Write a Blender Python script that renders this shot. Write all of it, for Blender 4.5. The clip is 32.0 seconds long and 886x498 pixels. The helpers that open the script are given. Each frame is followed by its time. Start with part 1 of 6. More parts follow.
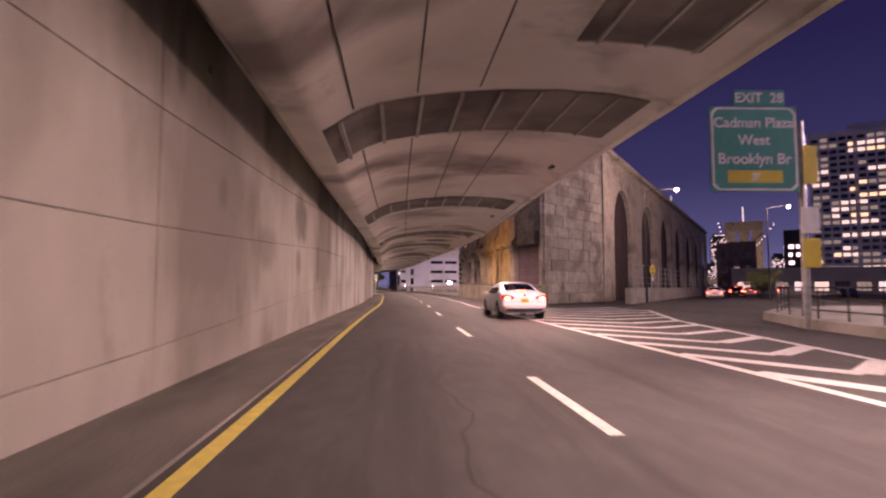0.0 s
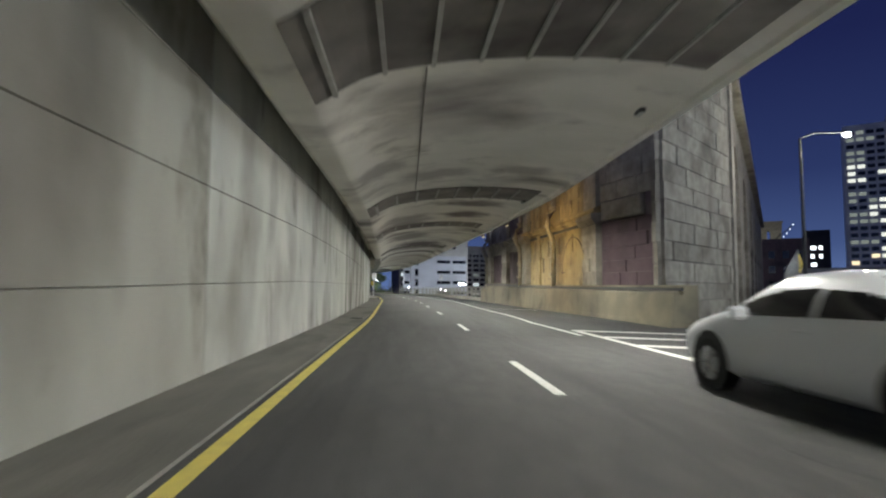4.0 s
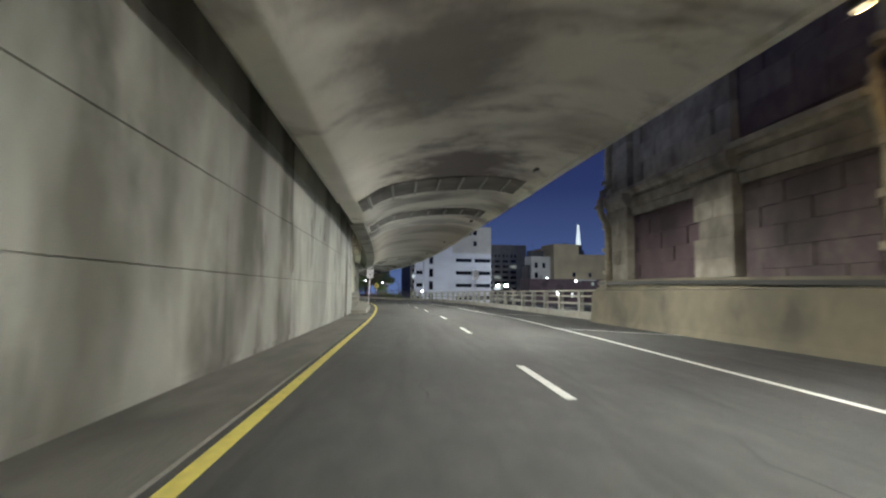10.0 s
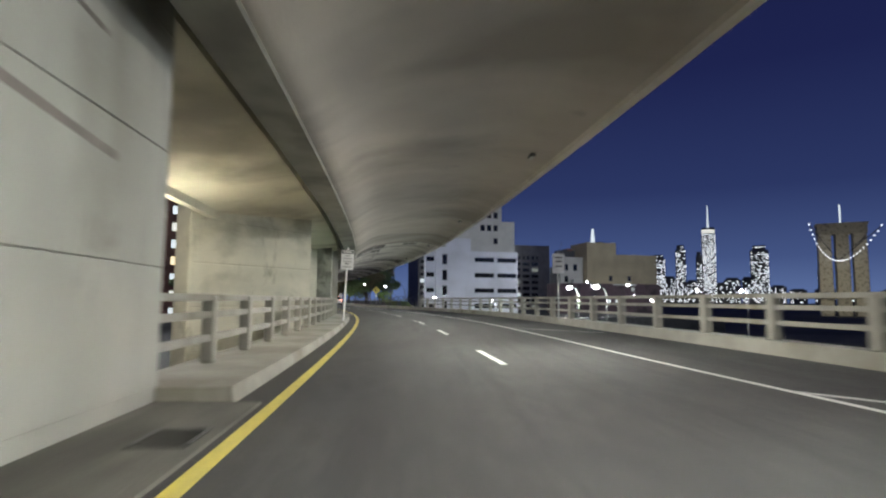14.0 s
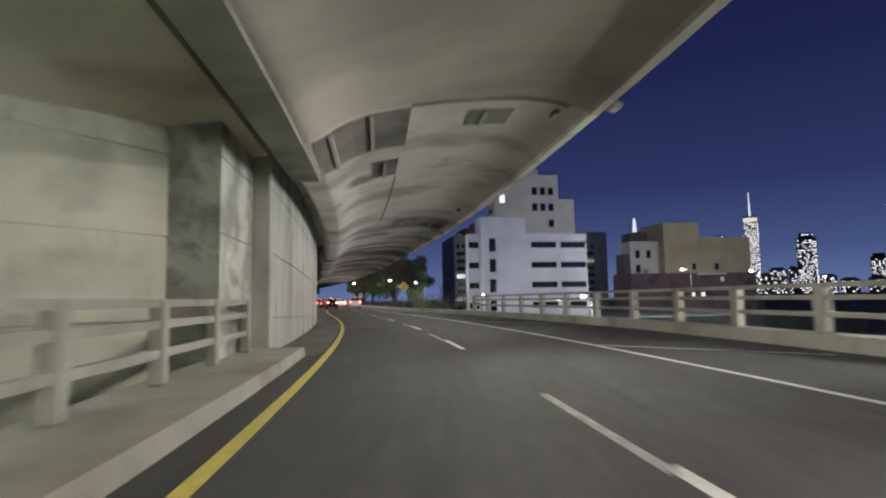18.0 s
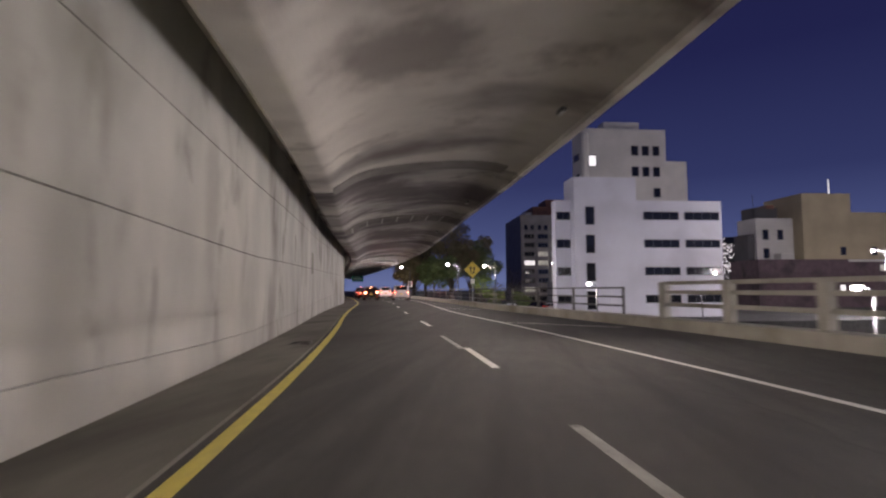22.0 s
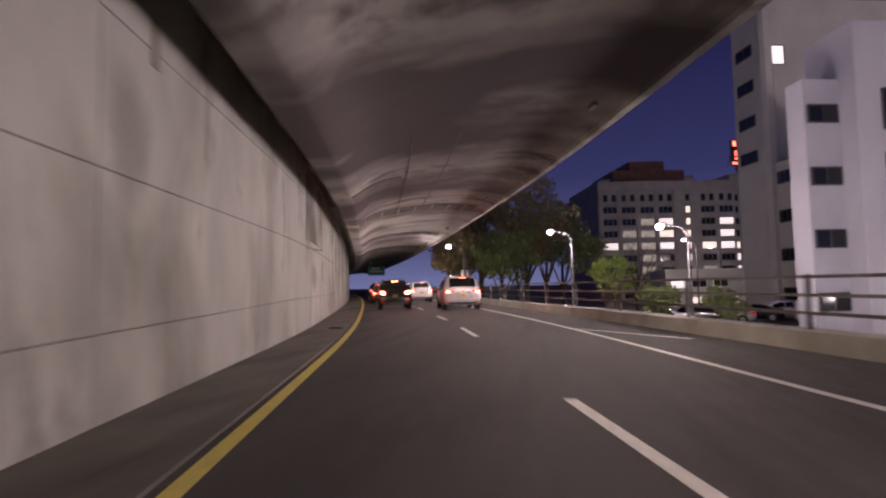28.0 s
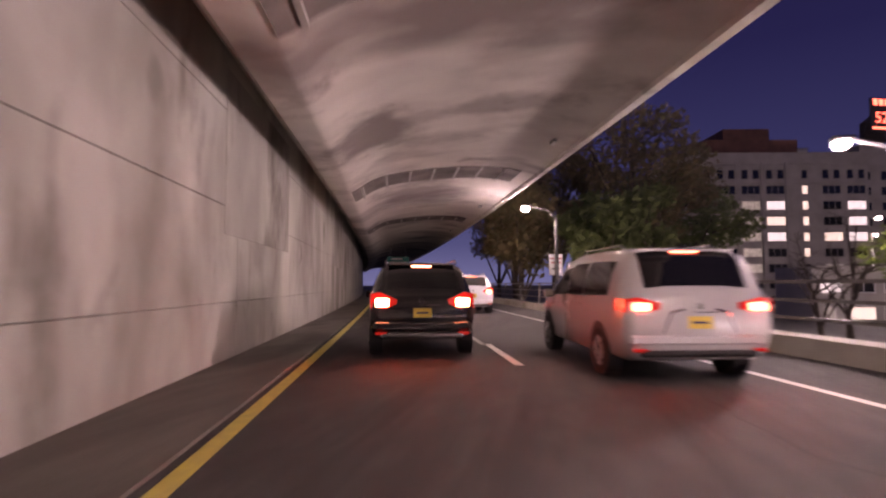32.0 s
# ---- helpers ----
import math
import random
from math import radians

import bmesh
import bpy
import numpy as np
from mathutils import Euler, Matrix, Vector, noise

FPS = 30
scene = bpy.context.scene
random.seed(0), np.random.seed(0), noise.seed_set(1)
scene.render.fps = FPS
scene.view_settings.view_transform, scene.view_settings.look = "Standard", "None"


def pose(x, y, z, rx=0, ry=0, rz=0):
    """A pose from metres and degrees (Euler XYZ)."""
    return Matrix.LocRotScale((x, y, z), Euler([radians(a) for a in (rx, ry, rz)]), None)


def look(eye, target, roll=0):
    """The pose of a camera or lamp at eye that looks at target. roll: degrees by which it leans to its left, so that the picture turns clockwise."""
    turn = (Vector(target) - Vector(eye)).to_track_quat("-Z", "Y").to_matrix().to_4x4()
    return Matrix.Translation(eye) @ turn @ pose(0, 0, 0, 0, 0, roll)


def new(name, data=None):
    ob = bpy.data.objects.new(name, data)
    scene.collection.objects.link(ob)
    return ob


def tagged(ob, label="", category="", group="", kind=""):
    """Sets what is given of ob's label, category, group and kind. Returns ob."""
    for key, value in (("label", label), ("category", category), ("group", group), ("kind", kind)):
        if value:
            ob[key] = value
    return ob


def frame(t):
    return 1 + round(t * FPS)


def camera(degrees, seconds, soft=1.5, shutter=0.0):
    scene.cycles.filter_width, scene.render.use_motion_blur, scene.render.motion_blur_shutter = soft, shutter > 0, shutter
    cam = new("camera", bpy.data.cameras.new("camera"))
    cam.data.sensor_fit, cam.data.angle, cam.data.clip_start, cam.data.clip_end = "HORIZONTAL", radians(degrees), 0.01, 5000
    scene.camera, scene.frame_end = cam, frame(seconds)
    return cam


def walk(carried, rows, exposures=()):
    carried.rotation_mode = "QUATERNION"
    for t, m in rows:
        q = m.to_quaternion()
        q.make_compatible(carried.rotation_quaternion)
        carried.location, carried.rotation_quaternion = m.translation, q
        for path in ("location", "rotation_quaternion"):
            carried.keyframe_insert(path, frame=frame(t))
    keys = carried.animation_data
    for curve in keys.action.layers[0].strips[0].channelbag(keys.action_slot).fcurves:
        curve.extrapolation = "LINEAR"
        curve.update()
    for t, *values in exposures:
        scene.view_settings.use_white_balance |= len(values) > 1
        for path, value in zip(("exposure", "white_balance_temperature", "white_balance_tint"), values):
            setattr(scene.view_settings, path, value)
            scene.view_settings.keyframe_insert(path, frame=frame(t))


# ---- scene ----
cam = camera(76.2, 32.0, soft=2.2, shutter=0.9)
# seconds, x, y, z, tilt, roll, turn
PATH = [
    (0.0, 0.000, 0.100, 1.27, 93.85, 0.02, -4.22),
    (0.5, -0.001, 1.777, 1.27, 93.37, 0.04, -4.12),
    (1.0, -0.006, 3.600, 1.27, 92.90, 0.05, -4.01),
    (1.5, -0.017, 5.860, 1.27, 93.05, 0.08, -3.87),
    (2.0, -0.036, 8.393, 1.27, 93.19, 0.11, -3.72),
    (2.5, -0.062, 10.954, 1.27, 93.51, 0.02, -3.56),
    (3.0, -0.092, 13.488, 1.27, 93.83, -0.06, -3.60),
    (3.5, -0.116, 16.040, 1.27, 93.94, -0.12, -3.76),
    (4.0, -0.134, 18.610, 1.27, 94.05, -0.17, -3.93),
    (4.5, -0.144, 21.202, 1.27, 93.96, -0.15, -4.09),
    (5.0, -0.146, 23.818, 1.27, 93.87, -0.14, -4.26),
    (5.5, -0.142, 26.458, 1.27, 93.77, -0.16, -4.34),
    (6.0, -0.135, 29.127, 1.27, 93.66, -0.19, -4.41),
    (6.5, -0.125, 31.826, 1.27, 93.76, -0.30, -4.49),
    (7.0, -0.110, 34.615, 1.27, 93.86, -0.42, -4.56),
    (7.5, -0.094, 37.474, 1.27, 93.76, -0.31, -4.38),
    (8.0, -0.096, 40.325, 1.27, 93.66, -0.21, -3.96),
    (8.5, -0.118, 43.084, 1.27, 93.97, -0.28, -3.55),
    (9.0, -0.157, 45.692, 1.27, 94.28, -0.35, -3.16),
    (9.5, -0.213, 48.283, 1.27, 94.37, -0.34, -2.82),
    (10.0, -0.281, 51.021, 1.27, 94.46, -0.33, -2.80),
    (10.5, -0.357, 54.090, 1.27, 94.68, -0.46, -2.78),
    (11.0, -0.445, 57.583, 1.27, 94.90, -0.58, -2.76),
    (11.5, -0.538, 61.221, 1.27, 95.00, -0.82, -2.77),
    (12.0, -0.626, 64.721, 1.27, 95.10, -1.07, -2.81),
    (12.5, -0.709, 68.142, 1.27, 95.13, -0.98, -2.85),
    (13.0, -0.790, 71.589, 1.27, 95.16, -0.89, -2.90),
    (13.5, -0.881, 75.146, 1.27, 95.15, -0.65, -2.55),
    (14.0, -1.001, 78.832, 1.27, 95.14, -0.41, -2.14),
    (14.5, -1.148, 82.530, 1.27, 95.11, -0.22, -1.73),
    (15.0, -1.317, 86.151, 1.27, 95.07, -0.02, -1.36),
    (15.5, -1.508, 89.771, 1.27, 95.03, 0.21, -1.01),
    (16.0, -1.720, 93.380, 1.27, 94.99, 0.44, -0.67),
    (16.5, -1.953, 96.950, 1.27, 95.08, 0.61, -0.29),
    (17.0, -2.207, 100.455, 1.27, 95.16, 0.78, 0.17),
    (17.5, -2.482, 103.869, 1.27, 95.10, 0.92, 0.62),
    (18.0, -2.772, 107.154, 1.27, 95.04, 1.05, 1.05),
    (18.5, -3.075, 110.294, 1.27, 95.09, 0.96, 1.61),
    (19.0, -3.403, 113.362, 1.27, 95.14, 0.87, 2.21),
    (19.5, -3.763, 116.424, 1.27, 94.88, 0.68, 2.81),
    (20.0, -4.150, 119.438, 1.27, 94.62, 0.50, 3.39),
    (20.5, -4.568, 122.434, 1.27, 94.64, 0.42, 4.11),
    (21.0, -5.032, 125.474, 1.27, 94.66, 0.35, 4.87),
    (21.5, -5.555, 128.612, 1.27, 94.39, 0.35, 5.64),
    (22.0, -6.132, 131.810, 1.27, 94.11, 0.34, 6.44),
    (22.5, -6.750, 134.986, 1.27, 94.03, 0.33, 7.18),
    (23.0, -7.392, 138.075, 1.27, 93.95, 0.32, 7.90),
    (23.5, -8.060, 141.101, 1.27, 93.80, 0.49, 8.61),
    (24.0, -8.763, 144.108, 1.27, 93.65, 0.66, 9.25),
    (24.5, -9.501, 147.141, 1.27, 93.56, 0.76, 9.69),
    (25.0, -10.274, 150.216, 1.27, 93.48, 0.85, 10.13),
    (25.5, -11.074, 153.295, 1.27, 93.48, 0.95, 10.58),
    (26.0, -11.885, 156.333, 1.27, 93.49, 1.05, 10.64),
    (26.5, -12.673, 159.349, 1.27, 93.44, 1.05, 10.19),
    (27.0, -13.441, 162.383, 1.27, 93.39, 1.05, 9.73),
    (27.5, -14.181, 165.414, 1.27, 93.58, 1.14, 9.27),
    (28.0, -14.894, 168.422, 1.27, 93.77, 1.22, 9.02),
    (28.5, -15.589, 171.384, 1.27, 93.94, 1.28, 8.94),
    (29.0, -16.264, 174.279, 1.27, 94.11, 1.34, 8.85),
    (29.5, -16.914, 177.088, 1.27, 94.06, 1.03, 8.77),
    (30.0, -17.532, 179.756, 1.27, 94.01, 0.72, 9.09),
    (30.5, -18.150, 182.305, 1.27, 93.88, 0.46, 9.77),
    (31.0, -18.790, 184.816, 1.27, 93.76, 0.20, 10.44),
    (31.5, -19.474, 187.373, 1.27, 93.67, 0.18, 11.12),
    (32.0, -20.211, 190.002, 1.27, 93.58, 0.16, 11.82),

]
walk(cam, [(t, pose(x, y, z, a, b, c)) for t, x, y, z, a, b, c in PATH],
     exposures=[(0.0, 0.0, 8900, 68), (1.0, -0.1, 8900, 68), (1.7, -0.3, 8900, 66), (2.3, -0.3, 6500, 8), (3.0, -0.1, 6500, 8), (5.0, 0.0, 6500, 8), (16.6, 0.0, 6700, 13), (17.1, 0.05, 7600, 33),
                (17.6, 0.05, 7500, 30), (18.0, 0.0, 6900, 15), (20.5, 0.0, 7500, 30), (22.3, 0.0, 7500, 30), (22.8, 0.0, 8300, 52), (23.6, 0.0, 8200, 50),
                (24.2, 0.0, 8000, 43), (25.1, 0.0, 7900, 41), (25.5, 0.0, 7000, 18), (26.1, 0.0, 7000, 18), (26.6, 0.0, 8200, 48), (28.4, 0.0, 8000, 42), (29.0, 0.0, 8200, 50), (29.6, 0.0, 8000, 42), (30.0, 0.0, 7700, 35), (30.6, 0.0, 8700, 60), (32.0, 0.0, 8700, 60)])

# ---------- world: clear dusk sky ----------
world = bpy.data.worlds.new("dusk")
scene.world = world
world.use_nodes = True
wn, wl = world.node_tree.nodes, world.node_tree.links
wn.clear()
wo, wb = wn.new("ShaderNodeOutputWorld"), wn.new("ShaderNodeBackground")
wc, wx, wr = wn.new("ShaderNodeTexCoord"), wn.new("ShaderNodeSeparateXYZ"), wn.new("ShaderNodeValToRGB")
wl.new(wc.outputs["Generated"], wx.inputs[0])
wl.new(wx.outputs["Z"], wr.inputs[0])
wl.new(wr.outputs[0], wb.inputs[0])
wl.new(wb.outputs[0], wo.inputs[0])
ramp = wr.color_ramp
ramp.elements[0].position, ramp.elements[0].color = 0.0, (0.11, 0.17, 0.36, 1)
ramp.elements[1].position, ramp.elements[1].color = 0.75, (0.007, 0.008, 0.042, 1)
for pos_, col_ in ((0.07, (0.055, 0.088, 0.225, 1)), (0.18, (0.024, 0.038, 0.125, 1)), (0.36, (0.012, 0.017, 0.075, 1))):
    e_ = ramp.elements.new(pos_)
    e_.color = col_
wb.inputs[1].default_value = 1.0


def lamp(name, kind, place, power, colour=(1, 1, 1), size=0.2, size_y=None, aim=None, spot=None):
    """A real lamp, at place; aim: the point that it looks at."""
    data = bpy.data.lights.new(name, kind)
    data.energy, data.color = power, colour
    if kind == "AREA":
        data.size = size
        if size_y:
            data.shape, data.size_y = "RECTANGLE", size_y
    else:
        data.shadow_soft_size = size
    if spot:
        data.spot_size, data.spot_blend = radians(spot), 0.6
    ob = new(name, data)
    ob.matrix_world = look(place, aim) if aim else Matrix.Translation(place)
    return ob


# ---------- the road's line: heading in degrees at metres along it ----------
KS = [-20, 0, 12, 24, 36, 48, 60, 72, 84, 96, 108, 120, 132, 144, 156, 168, 180, 192, 260, 420]
KH = [-.72, 0, .72, -.05, -.38, 1.4, 1.47, 1.32, 2.65, 3.8, 5.37, 7.7, 10.63, 13.37, 15.06, 13.3, 12.95, 16.05, 19.14, 24]
_s = np.linspace(-20, 420, 4401)
_h = np.radians(np.interp(_s, KS, KH))
_x = np.concatenate([[0], np.cumsum(-np.sin(_h[:-1]) * 0.1)])
_y = np.concatenate([[0], np.cumsum(np.cos(_h[:-1]) * 0.1)])
_x -= np.interp(0, _s, _x)
_y -= np.interp(0, _s, _y)


def heading(s):
    return float(np.interp(s, _s, _h))


def P(s, u=0.0, z=0.0):
    """A point s metres along the road, u to its right, z above it."""
    h = heading(s)
    return Vector((float(np.interp(s, _s, _x)) + u * math.cos(h), float(np.interp(s, _s, _y)) + u * math.sin(h), z))


def at(s, u, z=0.0, turn=0.0):
    """The pose of a thing on the road, its y axis along the road."""
    return Matrix.Translation(P(s, u, z)) @ Matrix.Rotation(heading(s) + radians(turn), 4, "Z")


def lin(s, table):
    return float(np.interp(s, [a for a, _ in table], [b for _, b in table]))


KERB = [(-20, 9), (34, 7.6), (45, 8.2), (60, 9.6), (75, 9.4), (84, 9.0), (105, 9.2), (127, 9.6), (150, 8.6), (166, 7.4), (185, 6.9), (420, 6.9)]
EDGE = [(-20, 5.2), (0, 5.2), (40, 4.8), (45, 5.1), (55, 5.2), (67, 5.65), (80, 5.85), (90, 5.5), (110, 5.55), (122, 5.3), (140, 4.9), (165, 4.45), (199, 5.0), (420, 5.0)]
ROOF = [(-20, 5.6), (23, 5.65), (41, 5.95), (56, 5.55), (68, 4.88), (82, 4.42), (108, 4.2), (126, 4.2), (147, 4.5), (168, 4.9), (420, 4.92)]
WALL = -2.85

# ---------- materials ----------
def mat(name, base, rough=0.8, metal=0.0, second=None, scale=2.0, detail=8.0, stain=None, stain_scale=0.35, bump=0.0, bump_scale=25.0,
        stretch=(1, 1, 1), glow=None, power=0.0, vary=0.0, coat=0.0, spread=(0.50, 0.68), blotch=None, spots=(), spot_colour=(0.1, 0.09, 0.09), ragged=0.72):
    """A surface: base colour broken up by grain and, where given, by stains."""
    m = bpy.data.materials.new(name)
    m.use_nodes = True
    n, l = m.node_tree.nodes, m.node_tree.links
    b = n["Principled BSDF"]
    b.inputs["Roughness"].default_value, b.inputs["Metallic"].default_value = rough, metal
    b.inputs["Base Color"].default_value = (*base, 1)
    b.inputs["Coat Weight"].default_value = coat
    if second or stain or bump:
        tc, mp = n.new("ShaderNodeTexCoord"), n.new("ShaderNodeMapping")
        mp.inputs["Scale"].default_value = stretch
        l.new(tc.outputs["Object"], mp.inputs[0])
    out = None
    if second:
        t = n.new("ShaderNodeTexNoise")
        t.inputs["Scale"].default_value, t.inputs["Detail"].default_value = scale, detail
        l.new(mp.outputs[0], t.inputs["Vector"])
        r = n.new("ShaderNodeValToRGB")
        r.color_ramp.elements[0].position, r.color_ramp.elements[1].position = 0.36, 0.66
        r.color_ramp.elements[0].color, r.color_ramp.elements[1].color = (*base, 1), (*second, 1)
        l.new(t.outputs["Fac"], r.inputs[0])
        out = r.outputs[0]
        rr = n.new("ShaderNodeMapRange")
        rr.inputs["To Min"].default_value, rr.inputs["To Max"].default_value = max(rough - 0.12, 0.02), min(rough + 0.12, 1)
        l.new(t.outputs["Fac"], rr.inputs[0])
        l.new(rr.outputs[0], b.inputs["Roughness"])
    if stain:
        t2 = n.new("ShaderNodeTexNoise")
        t2.inputs["Scale"].default_value, t2.inputs["Detail"].default_value, t2.inputs["Distortion"].default_value = stain_scale, 6.0, 0.2
        l.new(mp.outputs[0], t2.inputs["Vector"])
        r2 = n.new("ShaderNodeValToRGB")
        r2.color_ramp.elements[0].position, r2.color_ramp.elements[1].position = spread
        r2.color_ramp.elements[0].color, r2.color_ramp.elements[1].color = (0, 0, 0, 1), (1, 1, 1, 1)
        l.new(t2.outputs["Fac"], r2.inputs[0])
        mx = n.new("ShaderNodeMix")
        mx.data_type = "RGBA"
        l.new(r2.outputs[0], mx.inputs["Factor"])
        if out:
            l.new(out, mx.inputs["A"])
        else:
            mx.inputs["A"].default_value = (*base, 1)
        mx.inputs["B"].default_value = (*stain, 1)
        out = mx.outputs["Result"]
    if blotch:
        # a second, finer set of stains: colour, scale, from, to, stretch
        col, sc, lo_, hi_, st_ = blotch
        mp2, t4, r4, mx2 = n.new("ShaderNodeMapping"), n.new("ShaderNodeTexNoise"), n.new("ShaderNodeMapRange"), n.new("ShaderNodeMix")
        mp2.inputs["Scale"].default_value, mp2.inputs["Location"].default_value = st_, (3.7, 11.3, 5.1)
        l.new(tc.outputs["Object"], mp2.inputs[0])
        l.new(mp2.outputs[0], t4.inputs["Vector"])
        t4.inputs["Scale"].default_value, t4.inputs["Detail"].default_value, t4.inputs["Roughness"].default_value, t4.inputs["Distortion"].default_value = sc, 8.0, 0.66, 0.25
        r4.inputs["From Min"].default_value, r4.inputs["From Max"].default_value = lo_, hi_
        r4.inputs["To Max"].default_value = 0.85
        l.new(t4.outputs["Fac"], r4.inputs[0])
        mx2.data_type = "RGBA"
        l.new(r4.outputs[0], mx2.inputs["Factor"])
        if out:
            l.new(out, mx2.inputs["A"])
        else:
            mx2.inputs["A"].default_value = (*base, 1)
        mx2.inputs["B"].default_value = (*col, 1)
        out = mx2.outputs["Result"]
    for place, reach, strength in spots:
        # one stain with a ragged, soft outline at its own place
        sub, div, wob, mul, add, ln, mr_, mx3 = (n.new("ShaderNodeVectorMath"), n.new("ShaderNodeVectorMath"), n.new("ShaderNodeTexNoise"), n.new("ShaderNodeVectorMath"), n.new("ShaderNodeVectorMath"),
                                                 n.new("ShaderNodeVectorMath"), n.new("ShaderNodeMapRange"), n.new("ShaderNodeMix"))
        sub.operation, div.operation, mul.operation, add.operation, ln.operation = "SUBTRACT", "DIVIDE", "MULTIPLY_ADD", "ADD", "LENGTH"
        sub.inputs[1].default_value, div.inputs[1].default_value = place, reach
        l.new(tc.outputs["Object"], sub.inputs[0])
        l.new(sub.outputs[0], div.inputs[0])
        wob.inputs["Scale"].default_value, wob.inputs["Detail"].default_value, wob.inputs["Roughness"].default_value = 0.9, 7.0, 0.62
        l.new(tc.outputs["Object"], wob.inputs["Vector"])
        l.new(wob.outputs["Color"], mul.inputs[0])
        mul.inputs[1].default_value, mul.inputs[2].default_value = (ragged * 2, ragged * 2, ragged * 2), (-ragged, -ragged, -ragged)
        l.new(div.outputs[0], add.inputs[0])
        l.new(mul.outputs[0], add.inputs[1])
        l.new(add.outputs[0], ln.inputs[0])
        l.new(ln.outputs["Value"], mr_.inputs[0])
        mr_.interpolation_type = "SMOOTHSTEP"
        mr_.inputs["From Min"].default_value, mr_.inputs["From Max"].default_value, mr_.inputs["To Min"].default_value, mr_.inputs["To Max"].default_value = 0.40, 1.15, strength, 0.0
        mx3.data_type = "RGBA"
        l.new(mr_.outputs[0], mx3.inputs["Factor"])
        if out:
            l.new(out, mx3.inputs["A"])
        else:
            mx3.inputs["A"].default_value = (*base, 1)
        mx3.inputs["B"].default_value = (*spot_colour, 1)
        out = mx3.outputs["Result"]
    if vary:
        oi, hs, mr = n.new("ShaderNodeObjectInfo"), n.new("ShaderNodeHueSaturation"), n.new("ShaderNodeMapRange")
        mr.inputs["To Min"].default_value, mr.inputs["To Max"].default_value = 1 - vary, 1 + vary
        l.new(oi.outputs["Random"], mr.inputs[0])
        l.new(mr.outputs[0], hs.inputs["Value"])
        if out:
            l.new(out, hs.inputs["Color"])
        else:
            hs.inputs["Color"].default_value = (*base, 1)
        out = hs.outputs[0]
    if out:
        l.new(out, b.inputs["Base Color"])
    if bump:
        t3, bp = n.new("ShaderNodeTexNoise"), n.new("ShaderNodeBump")
        t3.inputs["Scale"].default_value, t3.inputs["Detail"].default_value = bump_scale, 5.0
        l.new(mp.outputs[0], t3.inputs["Vector"])
        bp.inputs["Strength"].default_value, bp.inputs["Distance"].default_value = bump, 0.03
        l.new(t3.outputs["Fac"], bp.inputs["Height"])
        l.new(bp.outputs[0], b.inputs["Normal"])
    if glow:
        b.inputs["Emission Color"].default_value, b.inputs["Emission Strength"].default_value = (*glow, 1), power
    return m


def stains(table, wall=False):
    """Stain places for mat(): metres along the road, offset or height, half lengths, strength."""
    return [((*P(a - 0.5 if wall else a, WALL if wall else b, 1.27 + (b - 1.27) * 0.92 if wall else 5.1),), (1.2, la, lb) if wall else (lb, la, 2.5), k) for a, b, la, lb, k in table]


SOOT_A = stains(((18.4, 2.8, 1.6, 2.2, 0.6), (20.2, 0.4, 1.0, 1.6, 0.45), (31.5, 1.0, 1.6, 2.4, 0.35), (35.4, -0.8, 1.0, 1.0, 0.5), (37.8, 1.0, 1.0, 1.5, 0.5), (37.4, 4.0, 0.9, 1.2, 0.5), (45.0, 3.6, 1.1, 1.7, 0.75),
                 (48.8, 3.3, 1.7, 1.4, 0.95), (50.0, 0.2, 3.0, 1.6, 0.6), (57.4, -0.3, 1.0, 1.5, 0.6), (60.5, 0.6, 3.6, 1.8, 0.7), (69.0, 1.8, 4.4, 2.6, 0.95), (82.6, 2.0, 1.4, 2.0, 0.4)))
SOOT_B = stains(((124.0, -0.7, 0.8, 0.55, 0.8), (127.5, 0.3, 1.2, 1.8, 0.5), (141.0, 0.3, 1.8, 1.6, 0.65), (133.0, 2.4, 1.0, 1.6, 0.4), (147.6, 1.0, 1.0, 2.4, 0.5)))
SOOT_C = stains(((154.0, 0.4, 3.4, 2.0, 0.8), (172.5, 1.4, 6.0, 2.8, 0.9), (161.0, 3.0, 1.6, 1.6, 0.4), (184.0, 1.6, 2.6, 2.8, 0.7), (191.0, 1.4, 2.6, 2.6, 0.6)))
SOOT_D = stains(((190.5, 1.2, 2.0, 2.6, 0.6), (205.6, -0.6, 2.0, 1.6, 0.8), (204.4, 2.2, 0.8, 2.0, 0.55), (216, 1.0, 3.0, 2.4, 0.6)))
DRIPS_A = stains(((8.1, 4.45, 0.22, 0.55, 0.9), (10.0, 2.95, 0.30, 0.35, 0.7), (17.7, 3.4, 1.25, 0.85, 0.85), (17.2, 2.0, 0.55, 0.45, 0.6), (21.1, 2.1, 0.28, 0.75, 0.85), (21.4, 4.6, 0.25, 0.5, 0.7), (13.2, 2.2, 1.2, 0.5, 0.4), (24.2, 3.6, 0.35, 1.2, 0.45)), True)
